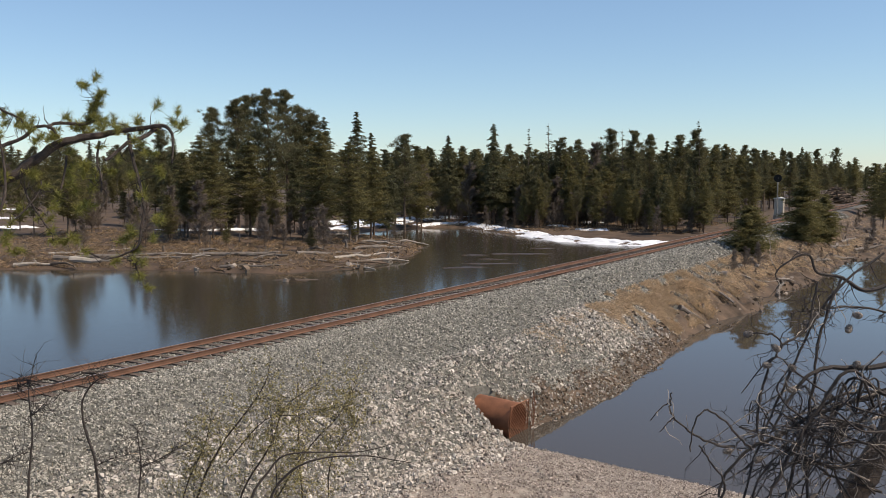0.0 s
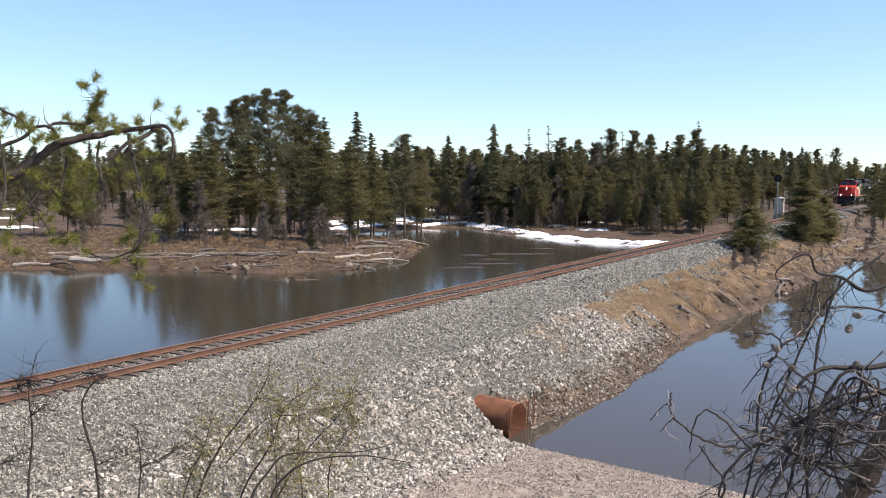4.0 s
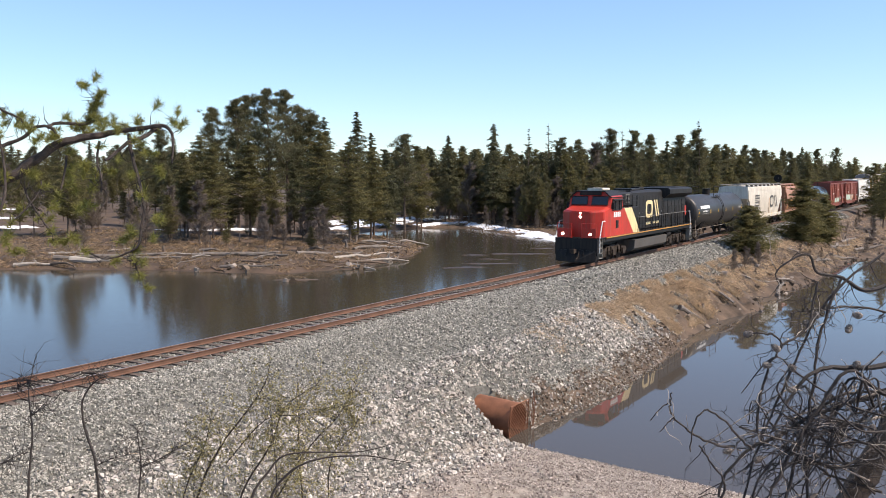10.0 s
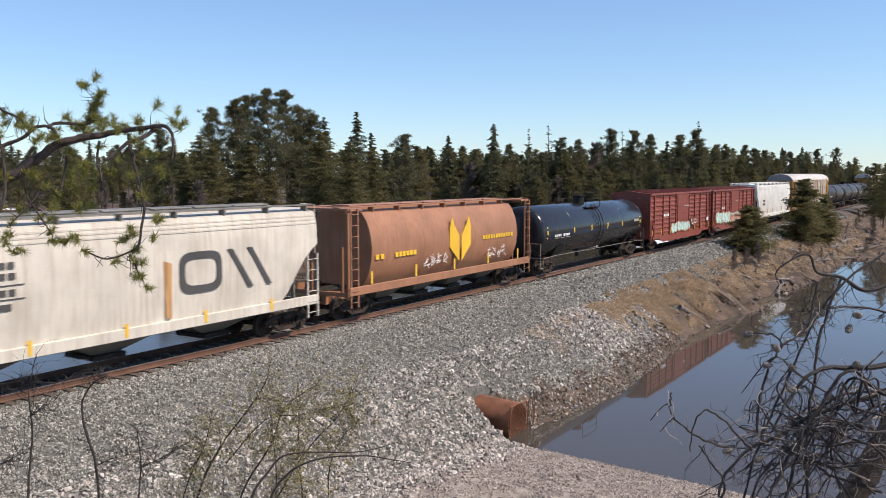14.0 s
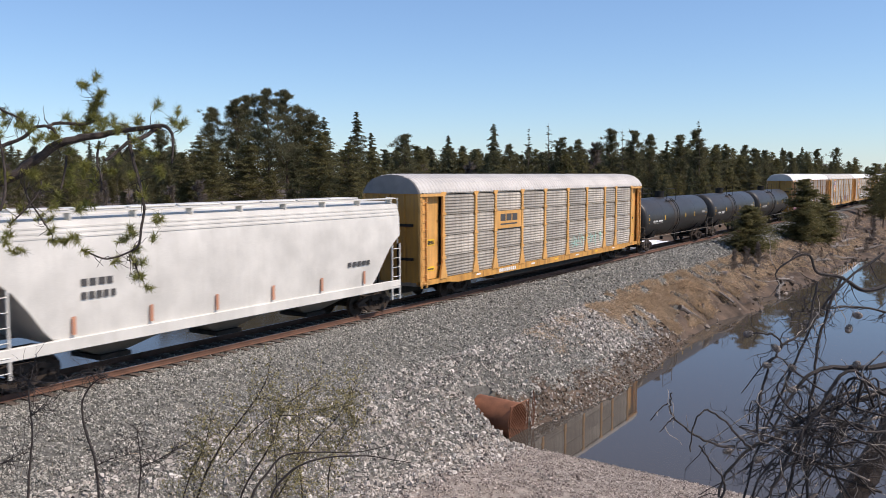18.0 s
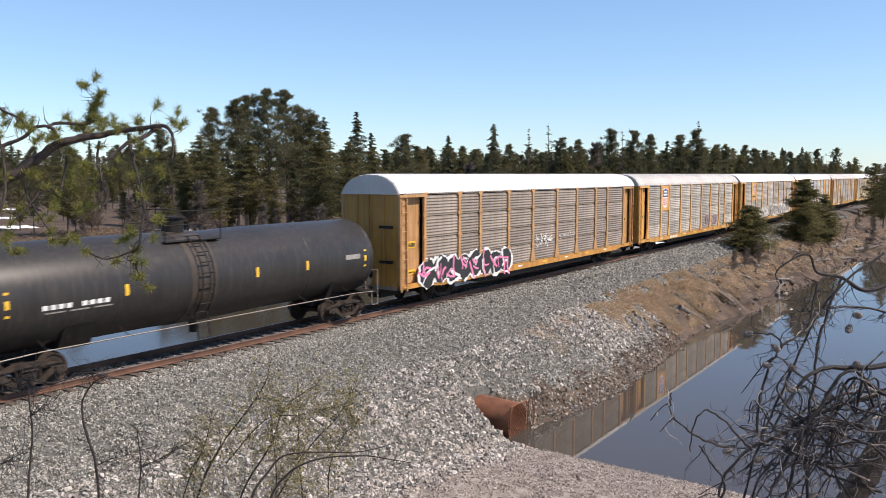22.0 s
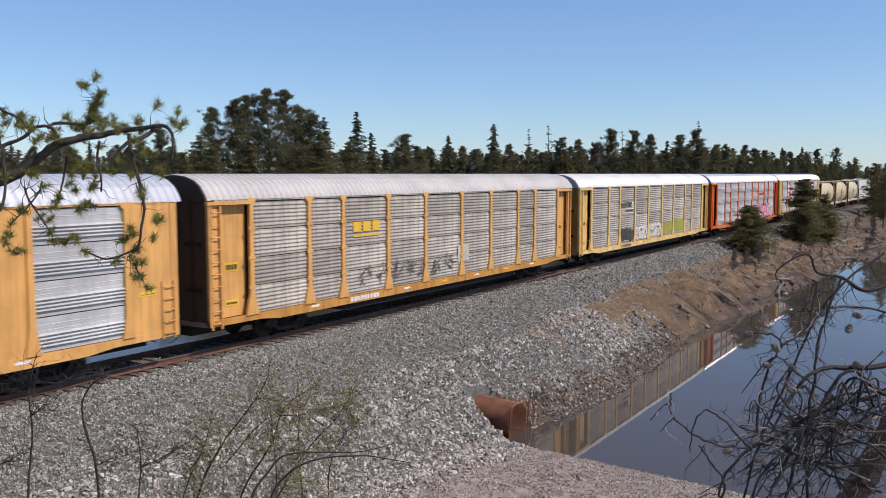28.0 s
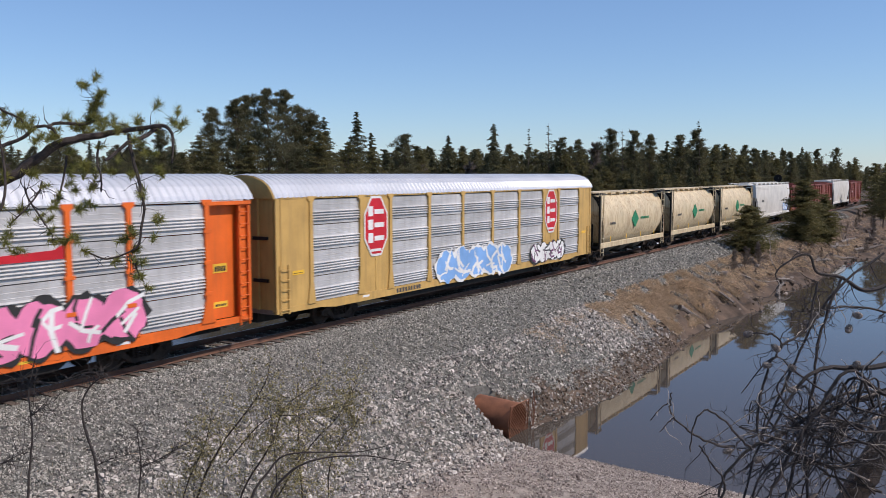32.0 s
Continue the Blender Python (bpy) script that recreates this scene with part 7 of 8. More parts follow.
GREYWOOD = mat("grey_driftwood", (0.15, 0.128, 0.11), 0.9, 0, 0.4, 3.0, fine=20, bump=0.4)
LOGS = [(49.4, 49.6, 51.6, 46.5, 0.32, 1), (46.0, 53.0, 48.0, 50.5, 0.2, 1), (49.0, 52.0, 57.0, 44.5, 0.26, 0), (51.5, 48.5, 56.5, 42.5, 0.2, 0), (50.5, 50.5, 54.5, 47.0, 0.22, 0),
        (57.5, 42.0, 62.5, 35.5, 0.24, 0), (60.0, 37.5, 61.8, 34.0, 0.2, 0), (63.0, 34.0, 70.5, 31.5, 0.2, 0), (64.5, 30.0, 74.5, 30.8, 0.17, 1), (65.0, 28.0, 72.5, 29.2, 0.12, 0),
        (69.0, 27.6, 70.5, 27.9, 0.3, 1), (55.0, 36.0, 58.0, 30.5, 0.15, 0), (84.0, 37.0, 88.0, 38.5, 0.18, 0), (118.5, 52.0, 122.5, 49.0, 0.16, 1), (72.0, 34.0, 80.0, 33.0, 0.18, 0)]
for k, (a, b, c, d, r, w) in enumerate(LOGS):
    log("driftwood_log", "bleached pale log lying on the bank" if w else "grey weathered log lying on the bank", a, b, c, d, r, DEADWOOD if w else GREYWOOD, 300 + k)
log("timber_plank", "old brown timber sticking out of the bank", 50.6, -7.3, 52.0, -8.3, 0.16, GREYWOOD, 330, 0, 0)
for k, (a, b, c, d, r) in enumerate([(96, -9.0, 101, -10.5, 0.2), (102, -8.0, 110, -9.0, 0.22), (107, -10, 112, -12.5, 0.18), (112, -8, 119, -8.6, 0.2), (116, -11, 121, -10, 0.22), (89, -8.6, 93, -9.6, 0.15), (126, -10, 132, -9, 0.25), (68, -9.4, 73, -8.9, 0.13)]):
    log("fallen_tree", "dead grey tree fallen on the soil bank", a, b, c, d, r, GREYWOOD, 340 + k)


def brush_pile(x, y, seed):
    g = random.Random(seed)
    b = Build()
    z0 = height(x, y)
    for k in range(220):
        a, rr = g.uniform(0, 6.28), g.uniform(0, 5.4)
        px, py = x + rr * math.cos(a), y + rr * math.sin(a) * 0.7
        pz = z0 + 4.4 * (1 - rr / 6.4) * g.uniform(0.2, 1.0)
        t, l = g.uniform(0, 6.28), g.uniform(0.8, 2.2)
        b.tube([(px - l * math.cos(t), py - l * math.sin(t), pz - 0.2), (px + l * math.cos(t), py + l * math.sin(t), pz + g.uniform(-0.3, 0.5))], [g.uniform(0.10, 0.22), 0.06], 5)
    return solid("brush_pile", b, BARK, "heap of cut brush and dark branches", "brush pile", kind="stuff")


brush_pile(226, 8.5, 5)

# dry grass
STRAW = leaf_mat("dry_straw", (0.52, 0.395, 0.265), 0.6)


def grass(name, label, areas, seed, m, wide=0.028):
    rng = np.random.RandomState(seed)
    C, D, Ls = [], [], []
    for x0, x1, y0, y1, n, l in areas:
        if y0 > 8:
            (x0, y0), (x1, y1) = out(x0, y0), out(x1, y1)
        x, y = rng.uniform(x0, x1, n), rng.uniform(y0, y1, n)
        w = wave(x, y, 2.2, 61) + rng.uniform(-0.5, 0.5, n)
        x, y = x[w > 0.12], y[w > 0.12]
        z = land(x, y)
        ok = z > WATER + 0.05
        x, y, z = x[ok], y[ok], z[ok]
        C.append(np.stack([x, y, z + l * 0.3], 1))
        D.append(rng.normal(size=(len(x), 3)) * np.array([0.8, 0.8, 0.3]) + np.array([0, -0.25, 0.45]))
        Ls.append(np.full(len(x), l))
    C, D, Ls = np.concatenate(C), np.concatenate(D), np.concatenate(Ls)
    v, f = sprays(C, D, Ls, Ls * wide, rng)
    return tagged(new(name, raw_mesh(name, v, f, m)), label, "grass", kind="stuff")


grass("dry_grass", "matted dry yellow grass on the soil bank", [(46, 60, -8.4, -4.4, 100000, 0.45), (41, 47, -7.8, -5.2, 14000, 0.36), (33, 50, -7.6, -5.6, 9000, 0.26), (60, 80, -8.5, -4.4, 36000, 0.42), (80, 115, -10, -4.2, 26000, 0.5),
                                                              (27, 45, -10.4, -8.6, 1300, 0.22), (21, 25, -9.6, -7.4, 260, 0.25), (9, 17, -8, -4, 160, 0.25), (100, 140, -22, -9, 9000, 0.6), (115, 190, -14, -4, 9000, 0.6)], 7, STRAW)
grass("shore_grass", "dead brown grass along the wooded point", [(42, 72, 40, 76, 24000, 0.6), (44, 64, 24, 56, 34000, 0.5), (62, 92, 26, 46, 26000, 0.5), (49, 60, 22, 28, 2600, 0.3), (110, 130, 10, 58, 12000, 0.6)], 8, leaf_mat("brown_grass", (0.31, 0.222, 0.138), 0.7), 0.055)

# trees beside the line
for nm, x, y, h, kk, nn, sp, sd, wd in (("a", 78.5, -4.9, 4.5, "c", 26000, 0.20, 71, 0.58), ("b", 99.5, -5.8, 7.1, "c", 24000, 0.28, 72, 0.44), ("c", 104.0, -7.2, 5.6, "c", 11000, 0.32, 73, 0.34),
                                      ("d", 160.0, -6.5, 9.0, "c", 3600, 0.5, 74, 0.36), ("e", 168.0, -8.5, 8.5, "s", 3000, 0.5, 75, 0.28), ("f", 152.0, -12.0, 6.0, "c", 2500, 0.5, 76, 0.35)):
    t = make_tree(kk, h, sd, nn, sp, pose(x, y, height(x, y) - 0.1), "trees along the line", "dense green young spruce on the railway bank", wd)
    t.name = "spruce_tree"
    t.children[1].data.materials[0] = NEEDLE_NEAR if nm in "abce" else NEEDLE_OLIVE
# bare shrubs
shrub_rng = random.Random(77)
for k in range(80):
    z0 = shrub_rng.random()
    if z0 < 0.22:
        x, y = shrub_rng.uniform(52, 92), shrub_rng.uniform(30, 60)
    elif z0 < 0.78:
        x, y = shrub_rng.uniform(114, 140), shrub_rng.uniform(8, 60)
    else:
        x, y = shrub_rng.uniform(84, 175), shrub_rng.uniform(-13, -5)
    if shore_distance(np.array([x]), np.array([y]), SHORE_N)[0] < 1.0 and y > 0:
        continue
    o = plant(x, y, shrub_rng.uniform(1.6, 5.0) if y > 0 else shrub_rng.uniform(0.8, 2.0), "b", shrub_rng, "bare shrubs")
for x, y in ((67.8, -6.2), (69.0, -6.0), (70.5, -6.4), (72.5, -6.2), (74.5, -6.6), (76.0, -6.2)):
    plant(x, y, 1.7, "b", shrub_rng, "bare shrubs")

# litter of the wooded point
litter_rng = random.Random(123)
for k in range(110):
    x, y = litter_rng.uniform(44, 86), litter_rng.uniform(27, 58)
    d = shore_distance(np.array([x]), np.array([y]), SHORE_N)[0]
    if not 0.8 < d < 9:
        continue
    a, l = litter_rng.gauss(-0.9, 0.5), litter_rng.uniform(1.0, 4.5)
    log("deadwood_log", "dead branch lying on the wooded point", x, y, x + l * math.cos(a), y + l * math.sin(a), litter_rng.uniform(0.05, 0.16),
        litter_rng.choice([GREYWOOD, BARK, BARK, DEADWOOD]), 400 + k, litter_rng.uniform(0, 0.4), litter_rng.randrange(2, 6))
for k in range(10):
    x, y = litter_rng.uniform(50, 84), litter_rng.uniform(29, 50)
    if shore_distance(np.array([x]), np.array([y]), SHORE_N)[0] < 1.0:
        continue
    x, y = out(x, y)
    hgt, rr = litter_rng.uniform(0.3, 1.4), litter_rng.uniform(0.07, 0.18)
    z = height(x, y)
    solid("tree_stump", Build().tube([(x, y, z - 0.2), (x + 0.03, y, z + hgt * 0.5), (x + litter_rng.uniform(-0.2, 0.2), y, z + hgt)], [rr * 1.3, rr, rr * 0.7], 8), litter_rng.choice([GREYWOOD, BARK, BARK]),
          "broken dead stump on the wooded point", "stump", "stumps", smooth=True)

# ---- growth close to the camera; x to the right, y away from it, z up, from the eye ----
NEAR = pose(EYE[0], EYE[1], EYE[2], 0, 0, 32.2 - 90)
TUFTS_A = [(-1.50, 3.50, 0.19), (-1.46, 3.50, 0.18), (-1.34, 3.55, 0.20), (-1.29, 3.50, 0.18), (-1.34, 3.45, 0.17), (-1.21, 3.50, 0.21), (-1.07, 3.50, 0.20), (-1.76, 3.50, 0.25), (-1.65, 3.50, 0.19), (-1.18, 3.50, 0.07), (-1.31, 3.50, 0.01), (-1.12, 3.50, 0.01), (-1.22, 3.50, -0.07), (-1.51, 3.55, 0.02), (-1.41, 3.50, -0.11)]
TUFTS_B = [(-1.50, 3.40, -0.27), (-1.46, 3.40, -0.25), (-1.26, 3.40, -0.27), (-1.24, 3.40, -0.22), (-1.19, 3.40, -0.40), (-1.12, 3.40, -0.18), (-1.68, 3.30, -0.24), (-1.67, 3.30, -0.00), (-1.51, 3.40, 0.15), (-1.56, 3.40, 0.14), (-1.40, 3.40, 0.04), (-1.21, 3.40, -0.30), (-1.41, 3.40, -0.15), (-1.60, 3.40, 0.00), (-1.65, 3.30, -0.29)]
CONES = [(1.17, 3.00, -0.61), (1.14, 3.00, -0.67), (1.32, 3.10, -0.54), (1.35, 3.10, -0.51), (1.23, 3.00, -0.76), (1.29, 3.00, -1.04), (1.01, 3.00, -0.98), (1.07, 3.00, -0.56), (1.47, 3.10, -0.56), (1.50, 3.10, -0.51), (1.23, 3.00, -0.68), (1.36, 3.00, -0.78), (1.12, 3.00, -1.01), (1.32, 3.00, -1.15), (1.48, 3.05, -0.68), (1.19, 3.00, -0.92), (1.52, 3.00, -0.90)]
PINE_BARK = mat("scaly_pine_bark", (0.052, 0.040, 0.034), 0.95, 0, 0.6, 40.0, fine=260, bump=0.5)
GREY_TWIG = mat("weathered_grey_twig", (0.085, 0.068, 0.058), 0.9, 0, 0.65, 14.0, fine=300, bump=0.4)
# pale colour imitates sun catching some of the dead pine's twigs
SUNLIT_TWIG = mat("painted_sunlit_twig", (0.34, 0.295, 0.255), 0.9, 0, 0.55, 14.0, fine=300, bump=0.4)
DEAD_TWIG = mat("dead_dark_twig", (0.036, 0.029, 0.026), 0.8, 0, 0.8, 18.0, fine=300, bump=0.4)
DEAD_BARK = mat("dark_dead_bark", (0.13, 0.10, 0.078), 0.95, 0, 0.6, 40.0, fine=260, bump=0.5)
DARK_TWIG = mat("dark_twig", (0.042, 0.034, 0.03), 0.9, 0, 0.4, 30.0, fine=300, bump=0.3)
NEEDLES = leaf_mat("fresh_pine_needles", (0.25, 0.245, 0.07), 0.5)
CONE = mat("grey_pine_cone", (0.20, 0.175, 0.155), 0.95, 0, 0.5, 60.0, fine=300, bump=0.6)
BUD = leaf_mat("olive_buds", (0.30, 0.26, 0.115), 0.35)


def curve_points(pts, steps=5):
    """A smooth way through the points."""
    P = [Vector(p) for p in pts]
    P = [P[0] * 2 - P[1]] + P + [P[-1] * 2 - P[-2]]
    out = []
    for k in range(1, len(P) - 2):
        for i in range(steps):
            t = i / steps
            a, b, c, d = P[k - 1], P[k], P[k + 1], P[k + 2]
            out.append(0.5 * ((2 * b) + (c - a) * t + (2 * a - 5 * b + 4 * c - d) * t * t + (3 * b - a - 3 * c + d) * t ** 3))
    return out + [P[-2]]


def limb(parent, pts, r0, r1, m, rng, sides=7, rough=0.07, name="limb"):
    way = curve_points(pts)
    n = len(way)
    rad = [(r0 + (r1 - r0) * k / (n - 1)) * rng.uniform(1 - rough, 1 + rough) for k in range(n)]
    j = min(0.004, 0.3 * r1) * (3.0 if m is DARK_TWIG else 3.0 if m is DEAD_TWIG else 1.0)
    rough = 0.28 if m is DEAD_TWIG else rough
    way = [p + Vector((rng.uniform(-j, j), rng.uniform(-j, j), rng.uniform(-j, j))) for p in way]
    part(name, Build().tube([tuple(p) for p in way], rad, sides), m, parent, smooth=True)
    return way


def twigs(parent, ways, count, length, r, m, rng, droop=0.0, name="twig", curl=0.5):
    """Thin crooked side shoots along the limbs, in one mesh."""
    b = Build()
    tips = []
    for k in range(count):
        w = rng.choice(ways)
        p = Vector(rng.choice(w[1:]))
        d = Vector((rng.gauss(0, 1), rng.gauss(0, 0.6), rng.gauss(0, 1) - droop)).normalized()
        L = length * rng.uniform(0.35, 1.3)
        pts = [p]
        for s in range(5):
            d = (d + Vector((rng.gauss(0, curl), rng.gauss(0, curl * 0.6), rng.gauss(0, curl))) * 0.6).normalized()
            pts.append(pts[-1] + d * L / 5)
        b.tube([tuple(q) for q in pts], [r * (1.1 - 0.16 * s) for s in range(6)], 4, False)
        tips.append(pts)
    tagged(part(name, b, m, parent), kind="stuff")
    return tips


def needle_tuft(rng, length, n, long=0.03):
    """One tuft of needles along a short shoot, as a mesh at the origin pointing up."""
    C, D = [], []
    for k in range(n):
        a = rng.uniform(0, 6.283)
        up = rng.uniform(-0.2, 1.4)
        d = np.array([math.cos(a), math.sin(a), up])
        d /= np.linalg.norm(d)
        C.append(np.array([0, 0, rng.uniform(-long, long)]) + d * length * 0.42)
        D.append(d)
    g = np.random.RandomState(rng.randrange(9999))
    v, f = sprays(np.array(C), np.array(D), length, 0.0013, g)
    return raw_mesh("needle_tuft", v, f, NEEDLES)


near_rng = random.Random(91)
GROUND_AT = lambda lx, ly: height(*(NEAR @ Vector((lx, ly, 0))).xy) - EYE[2]

# pine bough
pine = thing("pine_tree", "pine bough with olive needle tufts and crooked twigs", "tree", at=NEAR)
gz0 = GROUND_AT(-2.35, 3.2)
part("trunk", Build().tube([(-2.35, 3.2, gz0 - 0.2), (-2.30, 3.2, -0.6), (-2.05, 3.28, 0.1), (-1.95, 3.3, 1.6)], [0.085, 0.075, 0.06, 0.03], 10), PINE_BARK, pine, smooth=True)
pine_ways = []
pine_ways.append(limb(pine, [(-2.02, 3.30, -0.24), (-1.83, 3.33, -0.08), (-1.67, 3.37, -0.01), (-1.60, 3.40, 0.05), (-1.50, 3.43, 0.12), (-1.39, 3.47, 0.15), (-1.30, 3.50, 0.17)], 0.0270, 0.0110, PINE_BARK, near_rng))
pine_ways.append(limb(pine, [(-1.30, 3.50, 0.17), (-1.20, 3.48, 0.18), (-1.11, 3.46, 0.19), (-1.07, 3.44, 0.16), (-1.06, 3.42, 0.11), (-1.06, 3.40, 0.04)], 0.0110, 0.0030, PINE_BARK, near_rng))
pine_ways.append(limb(pine, [(-1.77, 3.40, 0.09), (-1.64, 3.40, 0.14), (-1.59, 3.40, 0.18), (-1.53, 3.40, 0.18), (-1.50, 3.40, 0.14)], 0.0080, 0.0050, PINE_BARK, near_rng))
pine_ways.append(limb(pine, [(-1.56, 3.45, 0.18), (-1.54, 3.48, 0.20), (-1.44, 3.52, 0.20), (-1.41, 3.55, 0.22)], 0.0070, 0.0050, PINE_BARK, near_rng))
pine_ways.append(limb(pine, [(-1.46, 3.55, 0.20), (-1.43, 3.55, 0.23), (-1.41, 3.55, 0.27), (-1.39, 3.55, 0.32)], 0.0060, 0.0030, PINE_BARK, near_rng))
pine_ways.append(limb(pine, [(-1.79, 3.50, 0.27), (-1.73, 3.48, 0.24), (-1.68, 3.47, 0.22), (-1.65, 3.45, 0.19)], 0.0040, 0.0050, PINE_BARK, near_rng))
pine_ways.append(limb(pine, [(-1.26, 3.50, 0.16), (-1.24, 3.47, 0.07), (-1.20, 3.43, -0.03), (-1.18, 3.40, -0.09)], 0.0080, 0.0060, PINE_BARK, near_rng))
pine_ways.append(limb(pine, [(-1.18, 3.40, -0.09), (-1.17, 3.39, -0.14), (-1.18, 3.38, -0.21), (-1.19, 3.38, -0.27), (-1.22, 3.37, -0.30), (-1.31, 3.36, -0.33), (-1.39, 3.35, -0.30)], 0.0060, 0.0030, PINE_BARK, near_rng))
pine_ways.append(limb(pine, [(-1.22, 3.35, -0.31), (-1.20, 3.35, -0.35), (-1.18, 3.35, -0.40)], 0.0040, 0.0020, PINE_BARK, near_rng))
pine_ways.append(limb(pine, [(-1.28, 3.30, 0.05), (-1.22, 3.37, 0.12), (-1.19, 3.43, 0.14), (-1.15, 3.50, 0.18)], 0.0060, 0.0090, PINE_BARK, near_rng))
pine_ways.append(limb(pine, [(-1.38, 3.50, 0.13), (-1.38, 3.47, 0.05), (-1.35, 3.43, -0.01), (-1.34, 3.40, -0.07)], 0.0050, 0.0030, PINE_BARK, near_rng))
pine_ways.append(limb(pine, [(-1.51, 3.50, 0.09), (-1.51, 3.47, 0.01), (-1.51, 3.43, -0.06), (-1.51, 3.40, -0.09)], 0.0050, 0.0030, PINE_BARK, near_rng))
pine_ways.append(limb(pine, [(-1.57, 3.40, -0.03), (-1.57, 3.37, -0.07), (-1.60, 3.33, -0.13), (-1.65, 3.30, -0.19)], 0.0040, 0.0030, PINE_BARK, near_rng))
pine_ways.append(limb(pine, [(-1.64, 3.40, -0.05), (-1.61, 3.37, -0.10), (-1.54, 3.33, -0.18), (-1.50, 3.30, -0.22)], 0.0040, 0.0030, PINE_BARK, near_rng))
pine_ways.append(limb(pine, [(-1.70, 3.20, -0.19), (-1.64, 3.23, -0.11), (-1.65, 3.27, 0.02), (-1.68, 3.30, 0.14)], 0.0060, 0.0040, PINE_BARK, near_rng))
pine_tips = twigs(pine, pine_ways, 170, 0.085, 0.0018, PINE_BARK, near_rng, 0.2)
tuft_meshes = [needle_tuft(near_rng, ln, 100, 0.02) for ln in (0.030, 0.036, 0.033, 0.028)]
for k, p in enumerate(TUFTS_A + TUFTS_B):
    for j in range(2):
        q = Vector(p) + Vector((near_rng.uniform(-0.02, 0.02), near_rng.uniform(-0.04, 0.04), near_rng.uniform(-0.015, 0.015)))
        low = p in TUFTS_B or k > 8
        tilt = near_rng.uniform(40, 150) if low else near_rng.uniform(-40, 60)
        part("needle_tuft", near_rng.choice(tuft_meshes), None, pine, at=pose(*q, near_rng.uniform(-40, 40), tilt, near_rng.uniform(0, 360)))
spike = pine_ways[4]
for k in range(3, len(spike), 2):
    part("needle_tuft", near_rng.choice(tuft_meshes), None, pine, at=pose(*spike[k], near_rng.uniform(-15, 15), near_rng.uniform(-10, 20), near_rng.uniform(0, 360)))
for w in pine_ways[2:]:
    if near_rng.random() < 0.8:
        part("needle_tuft", near_rng.choice(tuft_meshes), None, pine, at=pose(*w[-1], near_rng.uniform(-60, 60), near_rng.uniform(-20, 120), 0))
for t in pine_tips:
    if near_rng.random() < 0.30:
        part("needle_tuft", near_rng.choice(tuft_meshes), None, pine, at=pose(*t[-1], near_rng.uniform(-60, 60), near_rng.uniform(-20, 120), 0))

# dead pine with cones
dead = thing("dead_pine", "leafless grey pine with a tangle of twigs and cones", "tree", at=NEAR)
gz1 = GROUND_AT(1.30, 3.35)
part("trunk", Build().tube([(1.36, 3.38, gz1 - 0.2), (1.40, 3.35, -1.75), (1.46, 3.30, -1.50)], [0.08, 0.066, 0.056], 10), DEAD_BARK, dead, smooth=True)
bare_ways = []
bare_ways.append(limb(dead, [(1.46, 3.30, -1.50), (1.55, 3.25, -1.30), (1.61, 3.20, -1.13), (1.68, 3.15, -0.91), (1.75, 3.10, -0.60)], 0.0560, 0.0420, DEAD_BARK, near_rng))
bare_ways.append(limb(dead, [(1.76, 3.10, -0.65), (1.54, 3.08, -0.70), (1.40, 3.06, -0.69), (1.32, 3.04, -0.71), (1.24, 3.02, -0.78), (1.17, 3.00, -0.90)], 0.0118, 0.0038, DEAD_TWIG, near_rng))
bare_ways.append(limb(dead, [(1.70, 3.10, -0.76), (1.51, 3.08, -0.82), (1.33, 3.05, -0.86), (1.20, 3.02, -0.93), (1.09, 3.00, -0.97), (1.00, 2.98, -1.06), (0.96, 2.95, -1.17)], 0.0086, 0.0043, DEAD_TWIG, near_rng))
bare_ways.append(limb(dead, [(1.64, 3.20, -0.29), (1.49, 3.17, -0.39), (1.37, 3.13, -0.51), (1.28, 3.10, -0.68), (1.20, 3.07, -0.84), (1.13, 3.03, -0.97), (1.06, 3.00, -1.19)], 0.0045, 0.0040, DEAD_TWIG, near_rng))
bare_ways.append(limb(dead, [(1.70, 3.20, -0.40), (1.56, 3.18, -0.43), (1.47, 3.17, -0.38), (1.37, 3.15, -0.36), (1.32, 3.13, -0.29), (1.21, 3.12, -0.35), (1.22, 3.10, -0.41)], 0.0086, 0.0016, DEAD_TWIG, near_rng))
bare_ways.append(limb(dead, [(1.46, 3.15, -0.38), (1.41, 3.12, -0.47), (1.36, 3.09, -0.59), (1.33, 3.06, -0.77), (1.30, 3.03, -0.99), (1.31, 3.00, -1.23)], 0.0050, 0.0050, DEAD_TWIG, near_rng))
bare_ways.append(limb(dead, [(1.56, 3.00, -0.78), (1.42, 2.99, -0.69), (1.30, 2.98, -0.85), (1.19, 2.96, -1.03), (1.12, 2.95, -1.19)], 0.0064, 0.0048, DEAD_TWIG, near_rng))
bare_ways.append(limb(dead, [(1.07, 3.00, -0.56), (1.15, 3.00, -0.56), (1.19, 3.00, -0.60), (1.15, 3.00, -0.67), (1.12, 3.00, -0.78), (1.11, 3.00, -0.92)], 0.0030, 0.0046, DEAD_TWIG, near_rng))
bare_ways.append(limb(dead, [(1.19, 3.00, -0.60), (1.30, 3.05, -0.54), (1.35, 3.10, -0.39)], 0.0046, 0.0038, DEAD_TWIG, near_rng))
bare_ways.append(limb(dead, [(0.78, 2.90, -0.74), (0.78, 2.91, -0.78), (0.79, 2.92, -0.83), (0.87, 2.93, -0.90), (0.96, 2.94, -0.94), (1.02, 2.95, -0.95)], 0.0023, 0.0046, DEAD_TWIG, near_rng))
